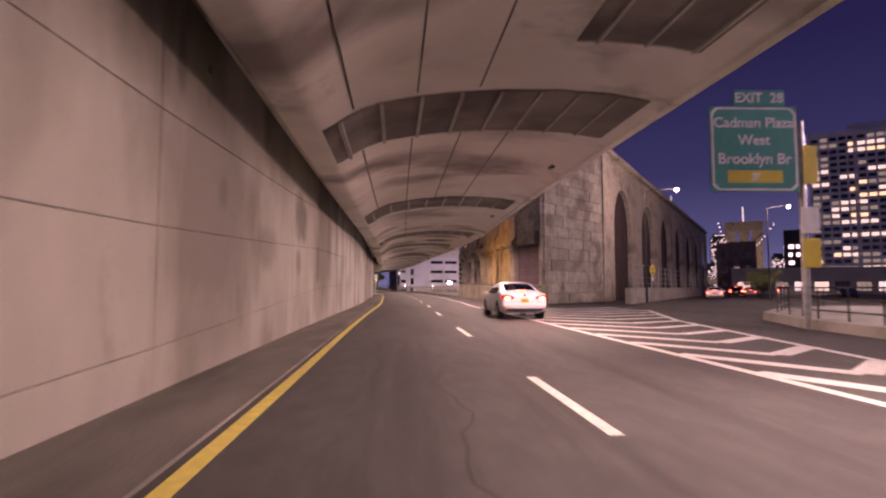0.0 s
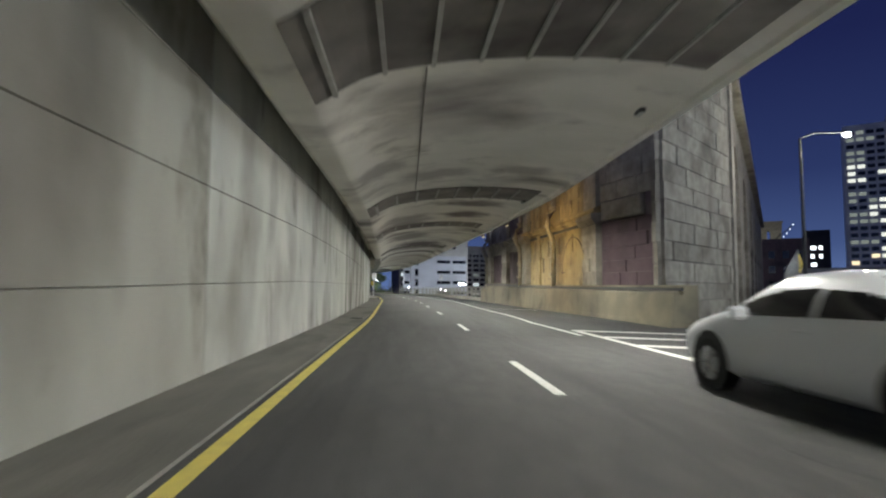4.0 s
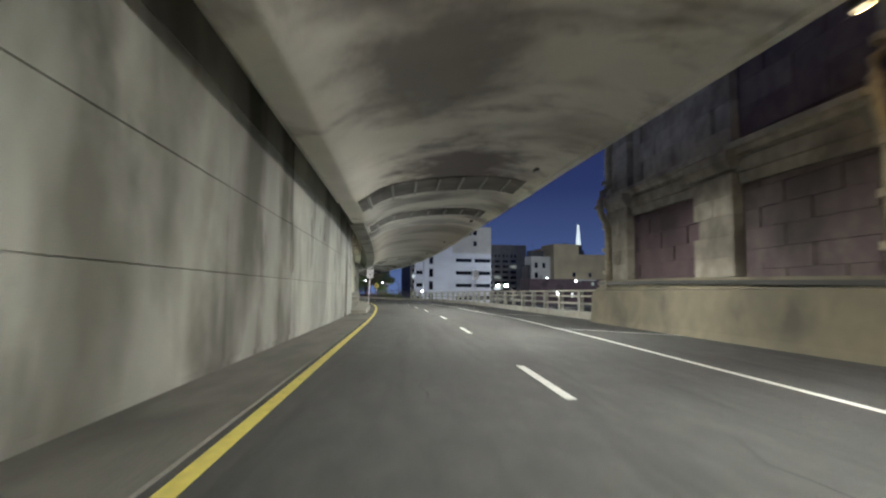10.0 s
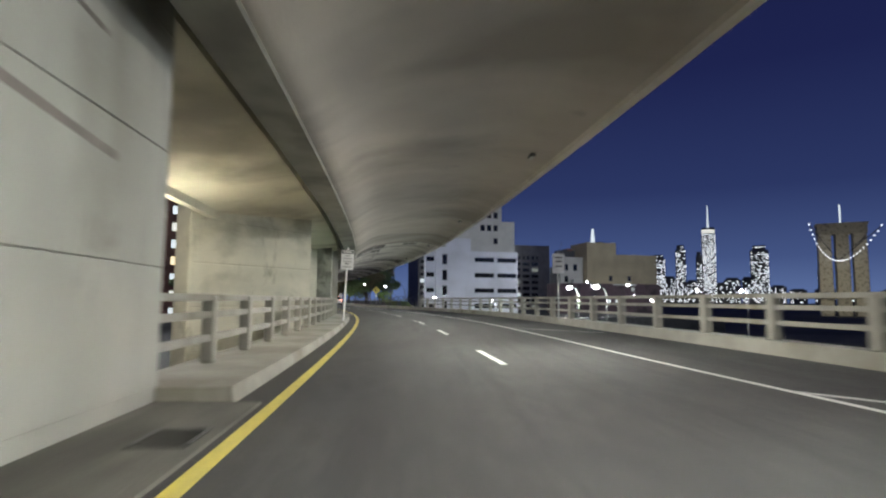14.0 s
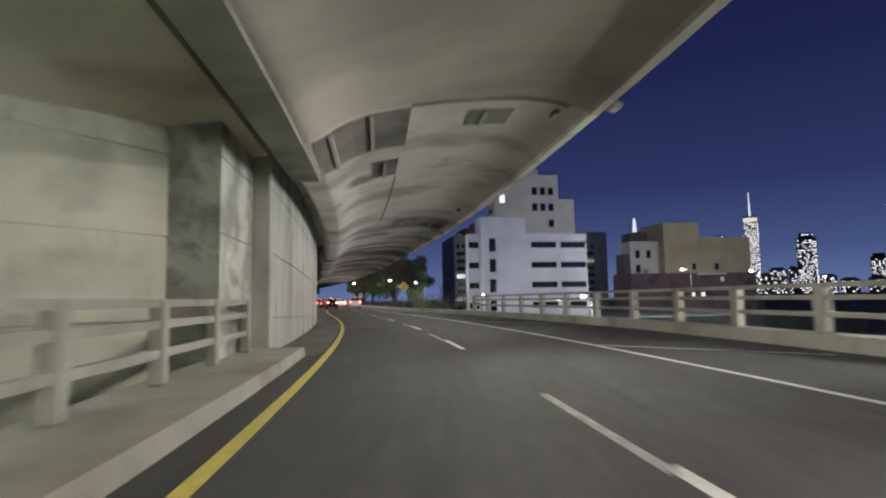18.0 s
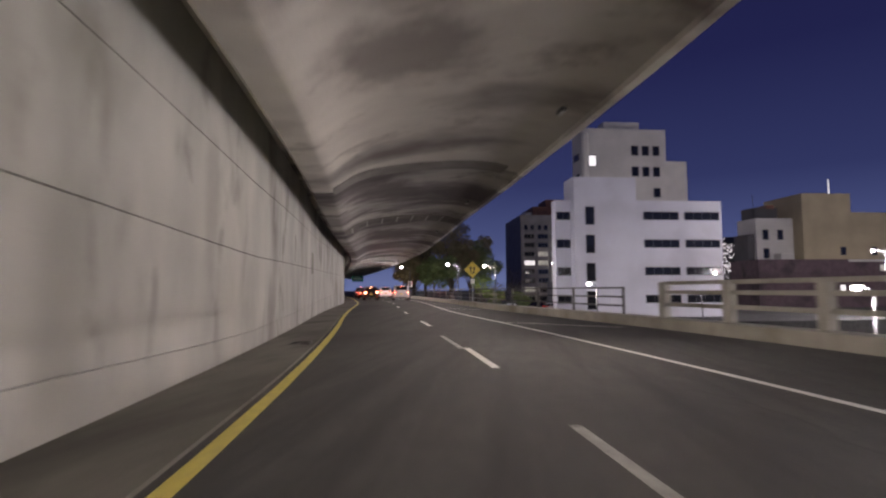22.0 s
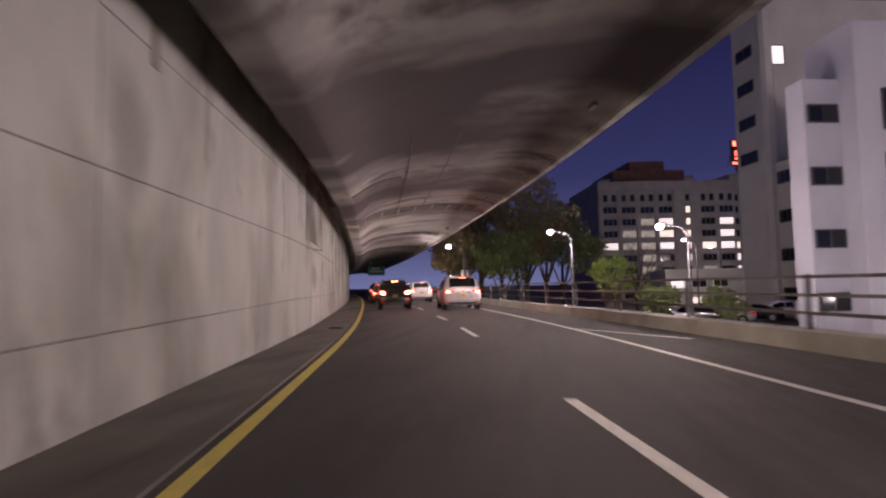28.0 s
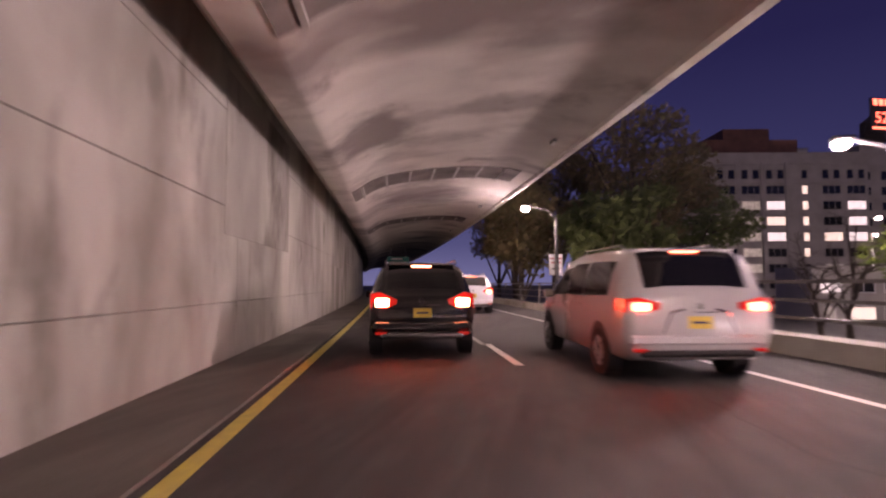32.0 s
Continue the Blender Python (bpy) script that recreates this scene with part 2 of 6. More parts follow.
DRIPS_B = stains(((31.5, 3.6, 0.5, 1.3, 0.35), (37.5, 4.7, 0.2, 0.6, 0.7), (39.5, 3.4, 0.5, 1.4, 0.5), (43.0, 2.4, 0.5, 0.9, 0.4), (129.8, 2.6, 0.35, 0.5, 0.5), (142.0, 2.9, 0.5, 1.4, 0.35), (163.3, 3.5, 0.45, 0.7, 0.6), (164.4, 3.3, 0.4, 0.6, 0.65),
                  (168.6, 3.4, 0.5, 1.6, 0.5), (171.0, 2.3, 0.6, 0.8, 0.45), (176.4, 3.1, 0.5, 0.9, 0.5), (188.6, 3.4, 0.7, 1.4, 0.6), (190.4, 1.7, 1.0, 0.5, 0.5), (199.2, 3.9, 0.25, 0.35, 0.6), (204.5, 2.0, 0.8, 0.5, 0.5)), True)

M_WALL = mat("wall_concrete", (0.34, 0.345, 0.315), 0.85, second=(0.45, 0.45, 0.41), scale=0.7, stain=(0.20, 0.195, 0.17), stain_scale=0.34, bump=0.25, stretch=(1, 1, 0.55), blotch=((0.13, 0.125, 0.105), 0.85, 0.58, 0.70, (1, 1, 0.38)), spots=DRIPS_B, spot_colour=(0.13, 0.125, 0.11))
M_WALLB = mat("brown_stained_concrete", (0.235, 0.23, 0.20), 0.86, second=(0.33, 0.325, 0.285), scale=0.5, stain=(0.16, 0.15, 0.125), stain_scale=0.3, bump=0.3, stretch=(1, 1, 0.55), spread=(0.48, 0.64), blotch=((0.11, 0.10, 0.08), 0.6, 0.57, 0.70, (1, 1, 0.4)), spots=DRIPS_A, spot_colour=(0.10, 0.095, 0.08))
M_WALLM = mat("grimy_wall_concrete", (0.26, 0.26, 0.235), 0.87, second=(0.39, 0.385, 0.35), scale=0.55, stain=(0.12, 0.115, 0.095), stain_scale=0.4, bump=0.3, stretch=(1, 1, 0.5), spread=(0.46, 0.60), blotch=((0.09, 0.085, 0.07), 0.8, 0.54, 0.68, (1, 1, 0.35)))
M_PIER = mat("pale_pier_concrete", (0.50, 0.50, 0.42), 0.85, second=(0.60, 0.59, 0.49), scale=0.6, stain=(0.33, 0.33, 0.27), stain_scale=0.4, bump=0.25, stretch=(1, 1, 1.6), blotch=((0.25, 0.25, 0.20), 0.9, 0.58, 0.72, (1, 1, 0.5)))
M_WALLD = mat("dark_wall_concrete", (0.20, 0.20, 0.17), 0.88, second=(0.27, 0.265, 0.225), scale=0.9, stain=(0.12, 0.115, 0.10), stain_scale=0.5, bump=0.3, stretch=(1, 1, 0.5))
M_CEIL = mat("deck_concrete", (0.72, 0.70, 0.64), 0.9, second=(0.80, 0.775, 0.72), scale=0.8, stain=(0.24, 0.215, 0.205), stain_scale=0.22, bump=0.3, stretch=(0.7, 1.0, 1), spread=(0.53, 0.68), blotch=((0.20, 0.175, 0.16), 0.42, 0.56, 0.70, (0.55, 1.0, 1)), spots=SOOT_A, spot_colour=(0.13, 0.105, 0.11))
M_CEILE = mat("streaked_deck_concrete", (0.60, 0.57, 0.52), 0.9, second=(0.70, 0.67, 0.61), scale=0.8, stain=(0.26, 0.235, 0.22), stain_scale=0.25, bump=0.3, stretch=(0.7, 1.0, 1), spread=(0.52, 0.68), blotch=((0.22, 0.19, 0.175), 0.5, 0.56, 0.70, (0.6, 1.0, 1)), spots=SOOT_B + SOOT_D, spot_colour=(0.15, 0.12, 0.115))
M_CEIL2 = mat("sooty_deck_concrete", (0.44, 0.42, 0.39), 0.9, second=(0.56, 0.535, 0.49), scale=0.7, stain=(0.11, 0.09, 0.095), stain_scale=0.26, bump=0.3, stretch=(0.55, 1.0, 1), spread=(0.42, 0.60), blotch=((0.12, 0.10, 0.10), 0.7, 0.52, 0.64, (0.6, 1.1, 1)), spots=SOOT_C, spot_colour=(0.10, 0.075, 0.08))
M_PIERM = mat("mottled_pier_concrete", (0.43, 0.44, 0.39), 0.87, second=(0.54, 0.55, 0.49), scale=0.9, stain=(0.26, 0.26, 0.23), stain_scale=0.8, bump=0.4, spread=(0.44, 0.60), blotch=((0.14, 0.14, 0.12), 1.3, 0.50, 0.70, (1, 1, 1.3)))
M_WORN = mat("worn_white_paint", (0.20, 0.20, 0.195), 0.75, second=(0.42, 0.42, 0.41), scale=7, bump=0.2, bump_scale=80)
M_OBARR = mat("ochre_barrier_concrete", (0.17, 0.155, 0.112), 0.85, second=(0.24, 0.215, 0.15), scale=1.0, stain=(0.11, 0.10, 0.078), stain_scale=0.5, bump=0.3)
M_CEILP = mat("smooth_deck_concrete", (0.46, 0.42, 0.37), 0.9, second=(0.54, 0.50, 0.44), scale=0.6, stain=(0.33, 0.30, 0.26), stain_scale=0.3, bump=0.25, stretch=(0.6, 1, 1), blotch=((0.22, 0.20, 0.18), 0.9, 0.64, 0.76, (0.7, 1, 1)))
M_POLE = mat("grey_painted_pole", (0.06, 0.062, 0.065), 0.7, second=(0.04, 0.042, 0.045), scale=5)
M_SOFFIT = mat("pale_soffit_concrete", (0.55, 0.52, 0.42), 0.9, second=(0.62, 0.59, 0.48), scale=0.5, stain=(0.36, 0.33, 0.26), stain_scale=0.3, bump=0.2)
M_BAND = mat("recess_shade_concrete", (0.15, 0.138, 0.128), 0.9, second=(0.24, 0.22, 0.20), scale=0.9, stain=(0.08, 0.07, 0.066), stain_scale=0.5, bump=0.2)
M_BANDP = mat("pale_recess_shade_concrete", (0.21, 0.20, 0.185), 0.9, second=(0.29, 0.275, 0.25), scale=1.2, stain=(0.10, 0.09, 0.085), stain_scale=0.4, bump=0.2)
M_RIB = mat("pale_rib_concrete", (0.40, 0.39, 0.36), 0.85, second=(0.30, 0.29, 0.27), scale=3)
M_BARRIER = mat("barrier_concrete", (0.29, 0.285, 0.25), 0.8, second=(0.38, 0.37, 0.325), scale=1.2, stain=(0.22, 0.21, 0.17), stain_scale=0.6, bump=0.25)
M_GUTTER = mat("dusty_gutter_concrete", (0.11, 0.108, 0.095), 0.88, second=(0.16, 0.155, 0.135), scale=1.4, stain=(0.07, 0.068, 0.06), stain_scale=0.5, bump=0.35, stretch=(1.6, 0.4, 1))
M_ROAD = mat("asphalt", (0.042, 0.043, 0.043), 0.82, second=(0.07, 0.07, 0.068), scale=3.5, stain=(0.028, 0.028, 0.029), stain_scale=0.22, bump=0.5, bump_scale=90, stretch=(1, 0.35, 1), blotch=((0.03, 0.03, 0.031), 0.9, 0.50, 0.66, (1.7, 0.10, 1)))
M_TAR = mat("tar_seal", (0.018, 0.018, 0.019), 0.75, second=(0.026, 0.026, 0.026), scale=4, bump=0.3)
M_WHITE = mat("white_road_paint", (0.75, 0.75, 0.72), 0.6, second=(0.55, 0.55, 0.53), scale=9, bump=0.2, bump_scale=80)
M_YELLOW = mat("yellow_road_paint", (0.72, 0.60, 0.12), 0.6, second=(0.55, 0.46, 0.13), scale=8, bump=0.2, bump_scale=80)
M_ARCHFILL = mat("dark_red_arch_shade", (0.045, 0.026, 0.026), 0.9, second=(0.03, 0.02, 0.022), scale=1.2, bump=0.4, bump_scale=8)
M_STONE = mat("granite_masonry", (0.40, 0.37, 0.31), 0.85, second=(0.29, 0.27, 0.225), scale=2.5, stain=(0.16, 0.145, 0.12), stain_scale=0.5, bump=0.5, bump_scale=14, vary=0.18)
M_DARKST = mat("dark_weathered_brick", (0.105, 0.08, 0.092), 0.9, second=(0.16, 0.13, 0.125), scale=2.0, stain=(0.05, 0.042, 0.04), bump=0.5, bump_scale=12, vary=0.12)
M_DARKRED = mat("dark_purple_brick", (0.085, 0.055, 0.068), 0.9, second=(0.12, 0.085, 0.092), scale=1.4, stain=(0.045, 0.034, 0.038), bump=0.5, bump_scale=12, vary=0.08)
M_OCHRE = mat("ochre_masonry", (0.42, 0.34, 0.18), 0.88, second=(0.34, 0.27, 0.145), scale=1.3, stain=(0.15, 0.125, 0.09), stain_scale=0.5, bump=0.5, bump_scale=9, vary=0.035, blotch=((0.12, 0.095, 0.07), 1.1, 0.55, 0.68, (1, 1, 0.6)))
M_PILAST = mat("pale_weathered_stone", (0.38, 0.365, 0.32), 0.86, second=(0.29, 0.28, 0.24), scale=1.6, stain=(0.22, 0.20, 0.16), stain_scale=0.6, bump=0.4, bump_scale=12, vary=0.06)
M_PIPE = mat("painted_iron_pipe", (0.42, 0.38, 0.28), 0.5, second=(0.30, 0.26, 0.19), scale=5, bump=0.2)
M_STEEL = mat("galvanised_steel", (0.42, 0.43, 0.43), 0.45, metal=0.7, second=(0.30, 0.31, 0.31), scale=6)
M_DSTEEL = mat("dark_painted_steel", (0.05, 0.05, 0.05), 0.5, metal=0.3)
M_WBLD = mat("white_painted_facade", (0.50, 0.515, 0.57), 0.75, second=(0.44, 0.45, 0.50), scale=0.25, stain=(0.39, 0.39, 0.43), stain_scale=0.12, bump=0.1)
M_CREAM = mat("cream_painted_facade", (0.46, 0.45, 0.42), 0.8, second=(0.39, 0.38, 0.355), scale=0.3, bump=0.1)
M_TAN = mat("tan_stucco", (0.36, 0.30, 0.20), 0.85, second=(0.28, 0.235, 0.16), scale=0.25, bump=0.1)
M_BRICK = mat("red_brown_brick", (0.17, 0.075, 0.055), 0.85, second=(0.115, 0.055, 0.042), scale=0.8, bump=0.2)
M_PALEB = mat("pale_grey_panels", (0.74, 0.74, 0.74), 0.8, second=(0.62, 0.62, 0.63), scale=0.2)
M_GREYB = mat("grey_brick", (0.30, 0.285, 0.27), 0.85, second=(0.23, 0.22, 0.21), scale=0.5, bump=0.2)
M_DARKB = mat("dark_facade", (0.055, 0.055, 0.06), 0.7, second=(0.035, 0.035, 0.04), scale=0.2)
M_GLASS = mat("dark_window_glass", (0.012, 0.014, 0.02), 0.08, coat=0.3)
M_LITDIM = mat("dimly_lit_window", (0.5, 0.5, 0.48), 0.5, glow=(0.85, 0.95, 0.80), power=0.22, second=(0.2, 0.2, 0.2), scale=1.5)
M_SKYW = mat("tower_window_light", (0.8, 0.8, 0.8), 0.5, glow=(0.86, 0.93, 1.0), power=2.6)
M_LITW = mat("lit_window", (0.8, 0.8, 0.75), 0.5, glow=(0.95, 0.97, 0.85), power=0.9)
M_LITC = mat("cool_lit_window", (0.8, 0.8, 0.8), 0.5, glow=(0.82, 0.94, 0.98), power=0.95)
M_LITY = mat("warm_lit_window", (0.8, 0.75, 0.6), 0.5, glow=(1.0, 0.82, 0.50), power=1.2)
M_LAMP = mat("lamp_lens", (0.9, 0.9, 0.9), 0.4, glow=(0.90, 0.96, 1.0), power=40.0)
M_TUBE = mat("luminaire_lens", (0.4, 0.4, 0.38), 0.5, glow=(0.95, 1.0, 0.92), power=0.03)
M_RED = mat("red_tail_light", (0.5, 0.02, 0.01), 0.25, glow=(1.0, 0.18, 0.10), power=15.0)
M_REDW = mat("hot_brake_light", (0.8, 0.2, 0.1), 0.25, glow=(1.0, 0.34, 0.17), power=26.0)
# Red lens with a faint glow added, also on reflectors and parked cars.
M_REDDIM = mat("faint_red_lens", (0.35, 0.02, 0.02), 0.2, coat=0.6, glow=(1.0, 0.06, 0.03), power=0.3)
M_NEON = mat("red_neon", (0.6, 0.05, 0.03), 0.4, glow=(1.0, 0.16, 0.10), power=5.0)
M_CARW = mat("white_car_paint", (0.80, 0.83, 0.88), 0.3, second=(0.76, 0.79, 0.84), scale=0.8, coat=0.35)
M_CARS = mat("silver_car_paint", (0.66, 0.67, 0.68), 0.25, metal=0.25, second=(0.60, 0.61, 0.62), scale=0.8, coat=0.35)
M_CARK = mat("black_car_paint", (0.012, 0.012, 0.014), 0.2, second=(0.018, 0.018, 0.02), scale=0.8, coat=0.9)
M_CGLASS = mat("tinted_car_glass", (0.010, 0.010, 0.012), 0.05, coat=0.5)
M_RUBBER = mat("tyre_rubber", (0.02, 0.02, 0.02), 0.85, second=(0.035, 0.034, 0.033), scale=12)
M_CHROME = mat("chrome_trim", (0.75, 0.75, 0.75), 0.12, metal=1.0)
M_PLASTIC = mat("black_plastic", (0.02, 0.02, 0.021), 0.55)
M_PLATE = mat("yellow_number_plate", (0.75, 0.55, 0.10), 0.5)
M_INK = mat("dark_blue_ink", (0.03, 0.035, 0.09), 0.5)
M_GREEN = mat("green_sign_sheeting", (0.015, 0.30, 0.28), 0.75, second=(0.018, 0.33, 0.30), scale=2)
M_SIGNW = mat("white_sign_sheeting", (0.88, 0.88, 0.88), 0.45, second=(0.72, 0.72, 0.72), scale=3)
M_SIGNY = mat("yellow_sign_sheeting", (0.80, 0.62, 0.08), 0.45, second=(0.74, 0.57, 0.08), scale=3)
M_BLACK = mat("black_sign_ink", (0.015, 0.015, 0.015), 0.5)
M_SIGNB = mat("blue_sign_sheeting", (0.30, 0.42, 0.62), 0.5, second=(0.36, 0.48, 0.66), scale=4)
M_SIGNR = mat("red_sign_ink", (0.55, 0.03, 0.03), 0.5)
M_BARK = mat("tree_bark", (0.07, 0.055, 0.04), 0.9, second=(0.045, 0.036, 0.028), scale=6, bump=0.6)
M_LEAFB = mat("bright_shrub_leaves", (0.10, 0.17, 0.03), 0.6, second=(0.16, 0.21, 0.045), scale=2.0)
M_GREYH = mat("grey_sign_ink", (0.16, 0.16, 0.165), 0.5)
M_GREYL = mat("faded_sign_ink", (0.42, 0.42, 0.43), 0.5)
M_LEAF = mat("green_leaves", (0.07, 0.105, 0.03), 0.6, second=(0.10, 0.13, 0.04), scale=1.5)
M_LEAF2 = mat("autumn_leaves", (0.13, 0.09, 0.04), 0.6, second=(0.09, 0.09, 0.035), scale=1.5)
M_GROUND = mat("street_ground", (0.04, 0.04, 0.042), 0.9, second=(0.065, 0.064, 0.06), scale=0.15, stain=(0.025, 0.028, 0.025), stain_scale=0.03)


# ---------- mesh helpers ----------
def part(name, bm, material, parent=None, label="", smooth=False):
    me = bpy.data.meshes.new(name)
    bmesh.ops.recalc_face_normals(bm, faces=bm.faces[:])
    bm.to_mesh(me)
    bm.free()
    me.materials.append(material)
    if smooth:
        for p in me.polygons:
            p.use_smooth = True
    ob = new(name, me)
    if parent is not None:
        ob.parent = parent
    if label:
        ob["label"] = label
    return ob


def box(bm, c, size, m=None, bevel=0.0):
    """An upright box of that size round c, before the pose m."""
    made = bmesh.ops.create_cube(bm, size=1.0)["verts"]
    bmesh.ops.scale(bm, vec=size, verts=made)
    bmesh.ops.translate(bm, vec=c, verts=made)
    if m is not None:
        bmesh.ops.transform(bm, matrix=m, verts=made)
    if bevel:
        edges = list({e for v in made for e in v.link_edges})
        bmesh.ops.bevel(bm, geom=edges, offset=bevel, segments=1, affect="EDGES")
    return bm


def boxes(*items, bevel=0.0):
    bm = bmesh.new()
    for c, size in items:
        box(bm, c, size, None, bevel)
    return bm


def tube(bm, points, r, n=10):
    """A round bar along points; r: one radius or one a point."""
    rs = r if isinstance(r, (list, tuple)) else [r] * len(points)
    rings = []
    for i, p in enumerate(points):
        p = Vector(p)
        d = (Vector(points[min(i + 1, len(points) - 1)]) - Vector(points[max(i - 1, 0)])).normalized()
        a = d.orthogonal().normalized() if abs(d.z) > 0.99 else d.cross(Vector((0, 0, 1))).normalized()
        b = d.cross(a).normalized()
        rings.append([bm.verts.new(p + (a * math.cos(k * 2 * math.pi / n) + b * math.sin(k * 2 * math.pi / n)) * rs[i]) for k in range(n)])
    for q, w in zip(rings, rings[1:]):
        for k in range(n):
            bm.faces.new((q[k], q[(k + 1) % n], w[(k + 1) % n], w[k]))
    bm.faces.new(rings[0][::-1])
    bm.faces.new(rings[-1])
    return bm


def sweep(bm, profile, s0, s1, step=3.0):
    """A closed (u, z) outline drawn along the road from s0 to s1; profile: a list, or a function of s."""
    n = max(1, int(math.ceil((s1 - s0) / step)))
    rings = []
    for i in range(n + 1):
        s = s0 + (s1 - s0) * i / n
        rings.append([bm.verts.new(P(s, u, z)) for u, z in (profile(s) if callable(profile) else profile)])
    k = len(rings[0])
    for a, b in zip(rings, rings[1:]):
        for j in range(k):
            bm.faces.new((a[j], a[(j + 1) % k], b[(j + 1) % k], b[j]))
    bm.faces.new(rings[0][::-1])
    bm.faces.new(rings[-1])
    return bm


def structure(name, bm, material, label, parent=None, smooth=False):
    return tagged(part(name, bm, material, parent, smooth=smooth), label, name.replace("_", " "), kind="structure")


def thing(name, m, label, category, group=""):
    ob = new(name)
    ob.matrix_world = m
    return tagged(ob, label, category, group)


# ---------- ground, road, markings ----------
bm = bmesh.new()
bmesh.ops.create_grid(bm, x_segments=1, y_segments=1, size=4500)
bmesh.ops.translate(bm, vec=(0, 1500, -8), verts=bm.verts[:])
structure("ground", bm, M_GROUND, "dark city ground below the raised highway")
structure("road", sweep(bmesh.new(), lambda s: [(-3.5, 0), (max(lin(s, KERB) + 0.5, 12 if s < 80 else 0), 0), (max(lin(s, KERB) + 0.5, 12 if s < 80 else 0), -7.9), (-3.5, -7.9)], -20, 420), M_ROAD,
          "worn dark grey asphalt of a raised city highway")
structure("exit_ramp", sweep(bmesh.new(), [(12, 0), (75, -0.3), (75, -7.9), (12, -7.9)], -20, 39), M_ROAD, "asphalt of the exit ramp turning away from the highway")


def stripe(bm, s0, s1, u0, u1, width=0.12, z=0.006, n=1):
    """A painted line from (s0, u0) to (s1, u1)."""
    a, b = P(s0, u0, z), P(s1, u1, z)
    side = (b - a).cross(Vector((0, 0, 1))).normalized() * width / 2
    q = [bm.verts.new(v) for v in (a - side, a + side, b + side, b - side)]
    bm.faces.new(q)


def ribbon(bm, s0, s1, f, width, step=3.0, z=0.006):
    n = int((s1 - s0) / step)
    rings = []
    for i in range(n + 1):
        s = s0 + (s1 - s0) * i / n
        rings.append([bm.verts.new(P(s, f(s) + k * width / 2, z)) for k in (-1, 1)])
    for a, b in zip(rings, rings[1:]):
        bm.faces.new((a[0], a[1], b[1], b[0]))


bm = bmesh.new()
ribbon(bm, -20, 420, lambda s: -1.45, 0.16)
structure("yellow_edge_line", bm, M_YELLOW, "worn yellow painted edge line beside the barrier")
bm = bmesh.new()
ribbon(bm, 34, 420, lambda s: lin(s, EDGE), 0.14)
structure("white_edge_line", bm, M_WHITE, "white painted edge line of the outer lane")
DASHES = [-6.0, 4.9, 14.6, 25.4, 36.0, 47.0, 57.8, 68.9, 78.8, 90.0, 99.6, 108.2, 121.4, 130.9, 141.2, 151.8, 162.2, 172.8, 183.8, 190.9, 200.8] + [211.3 + 10.5 * i for i in range(11)]
DASHU = [(0, 1.85), (50, 1.95), (68, 2.2), (82, 2.25), (92, 2.15), (108, 2.05), (121, 1.88), (141, 1.7), (165, 1.8), (205, 1.9), (420, 1.9)]
for s0 in DASHES:
    u0 = lin(s0, DASHU)
    bm = bmesh.new()
    stripe(bm, s0, s0 + 3.15, u0, lin(s0 + 3.15, DASHU), 0.14)
    structure("lane_dash", bm, M_WHITE, "white lane dash")
    if s0 in (108.2, 121.4, 130.9, 141.2, 200.8):
        bm = bmesh.new()
        stripe(bm, s0 + 3.0, s0 + 6.4, u0 - 0.1, u0 - 0.12, 0.12)
        structure("old_lane_dash", bm, M_WORN, "worn remains of an older lane dash")
rgs = random.Random(12)
for s0, u0, ln in ((3, 0.6, 9), (16, 3.1, 7), (28, -0.7, 10), (44, 2.9, 12), (58, 0.4, 8), (74, 3.6, 9), (88, -0.2, 11), (101, 3.0, 9), (116, 0.7, 12), (131, 3.8, 8), (146, -0.5, 9), (160, 2.7, 10), (176, 0.3, 9), (190, 3.2, 8)):
    bm = bmesh.new()
    ph = rgs.uniform(0, 6)
    ribbon(bm, s0, s0 + ln, lambda s: u0 + 0.12 * math.sin(s * 1.9 + ph) + 0.05 * math.sin(s * 5.3 + ph), 0.035, 0.4, 0.004)
    structure("tar_seam", bm, M_TAR, "thin dark tar seam in the asphalt")
for s0 in (31.2, 61.5, 92.3, 124.6, 155.4, 187.5):
    bm = bmesh.new()
    stripe(bm, s0, s0 + 0.12, -1.9, lin(s0, KERB) - 0.2, 0.05, 0.004)
    structure("cross_joint", bm, M_TAR, "dark sealed cross joint in the roadway")
for s0 in (54.5, 70, 85, 103, 120, 136, 152, 169, 184):
    bm = bmesh.new()
    stripe(bm, s0 + 1.5, s0 - 2.2, lin(s0, EDGE), lin(s0, KERB) - 0.6, 0.13)
    structure("shoulder_line", bm, M_WHITE, "thin white cross line on the wide shoulder")


M_RAIL = mat("weathered_steel_rail", (0.13, 0.13, 0.125), 0.55, metal=0.4, second=(0.09, 0.085, 0.08), scale=5)


# ---------- left wall, barrier, deck overhead ----------
JOINT = [(-20, 1.72), (5, 1.9), (16, 2.4), (20, 2.63), (34, 2.89), (80, 3.09), (100, 3.0), (128, 2.33), (144, 2.0), (165, 2.35), (185, 2.6), (420, 2.3)]


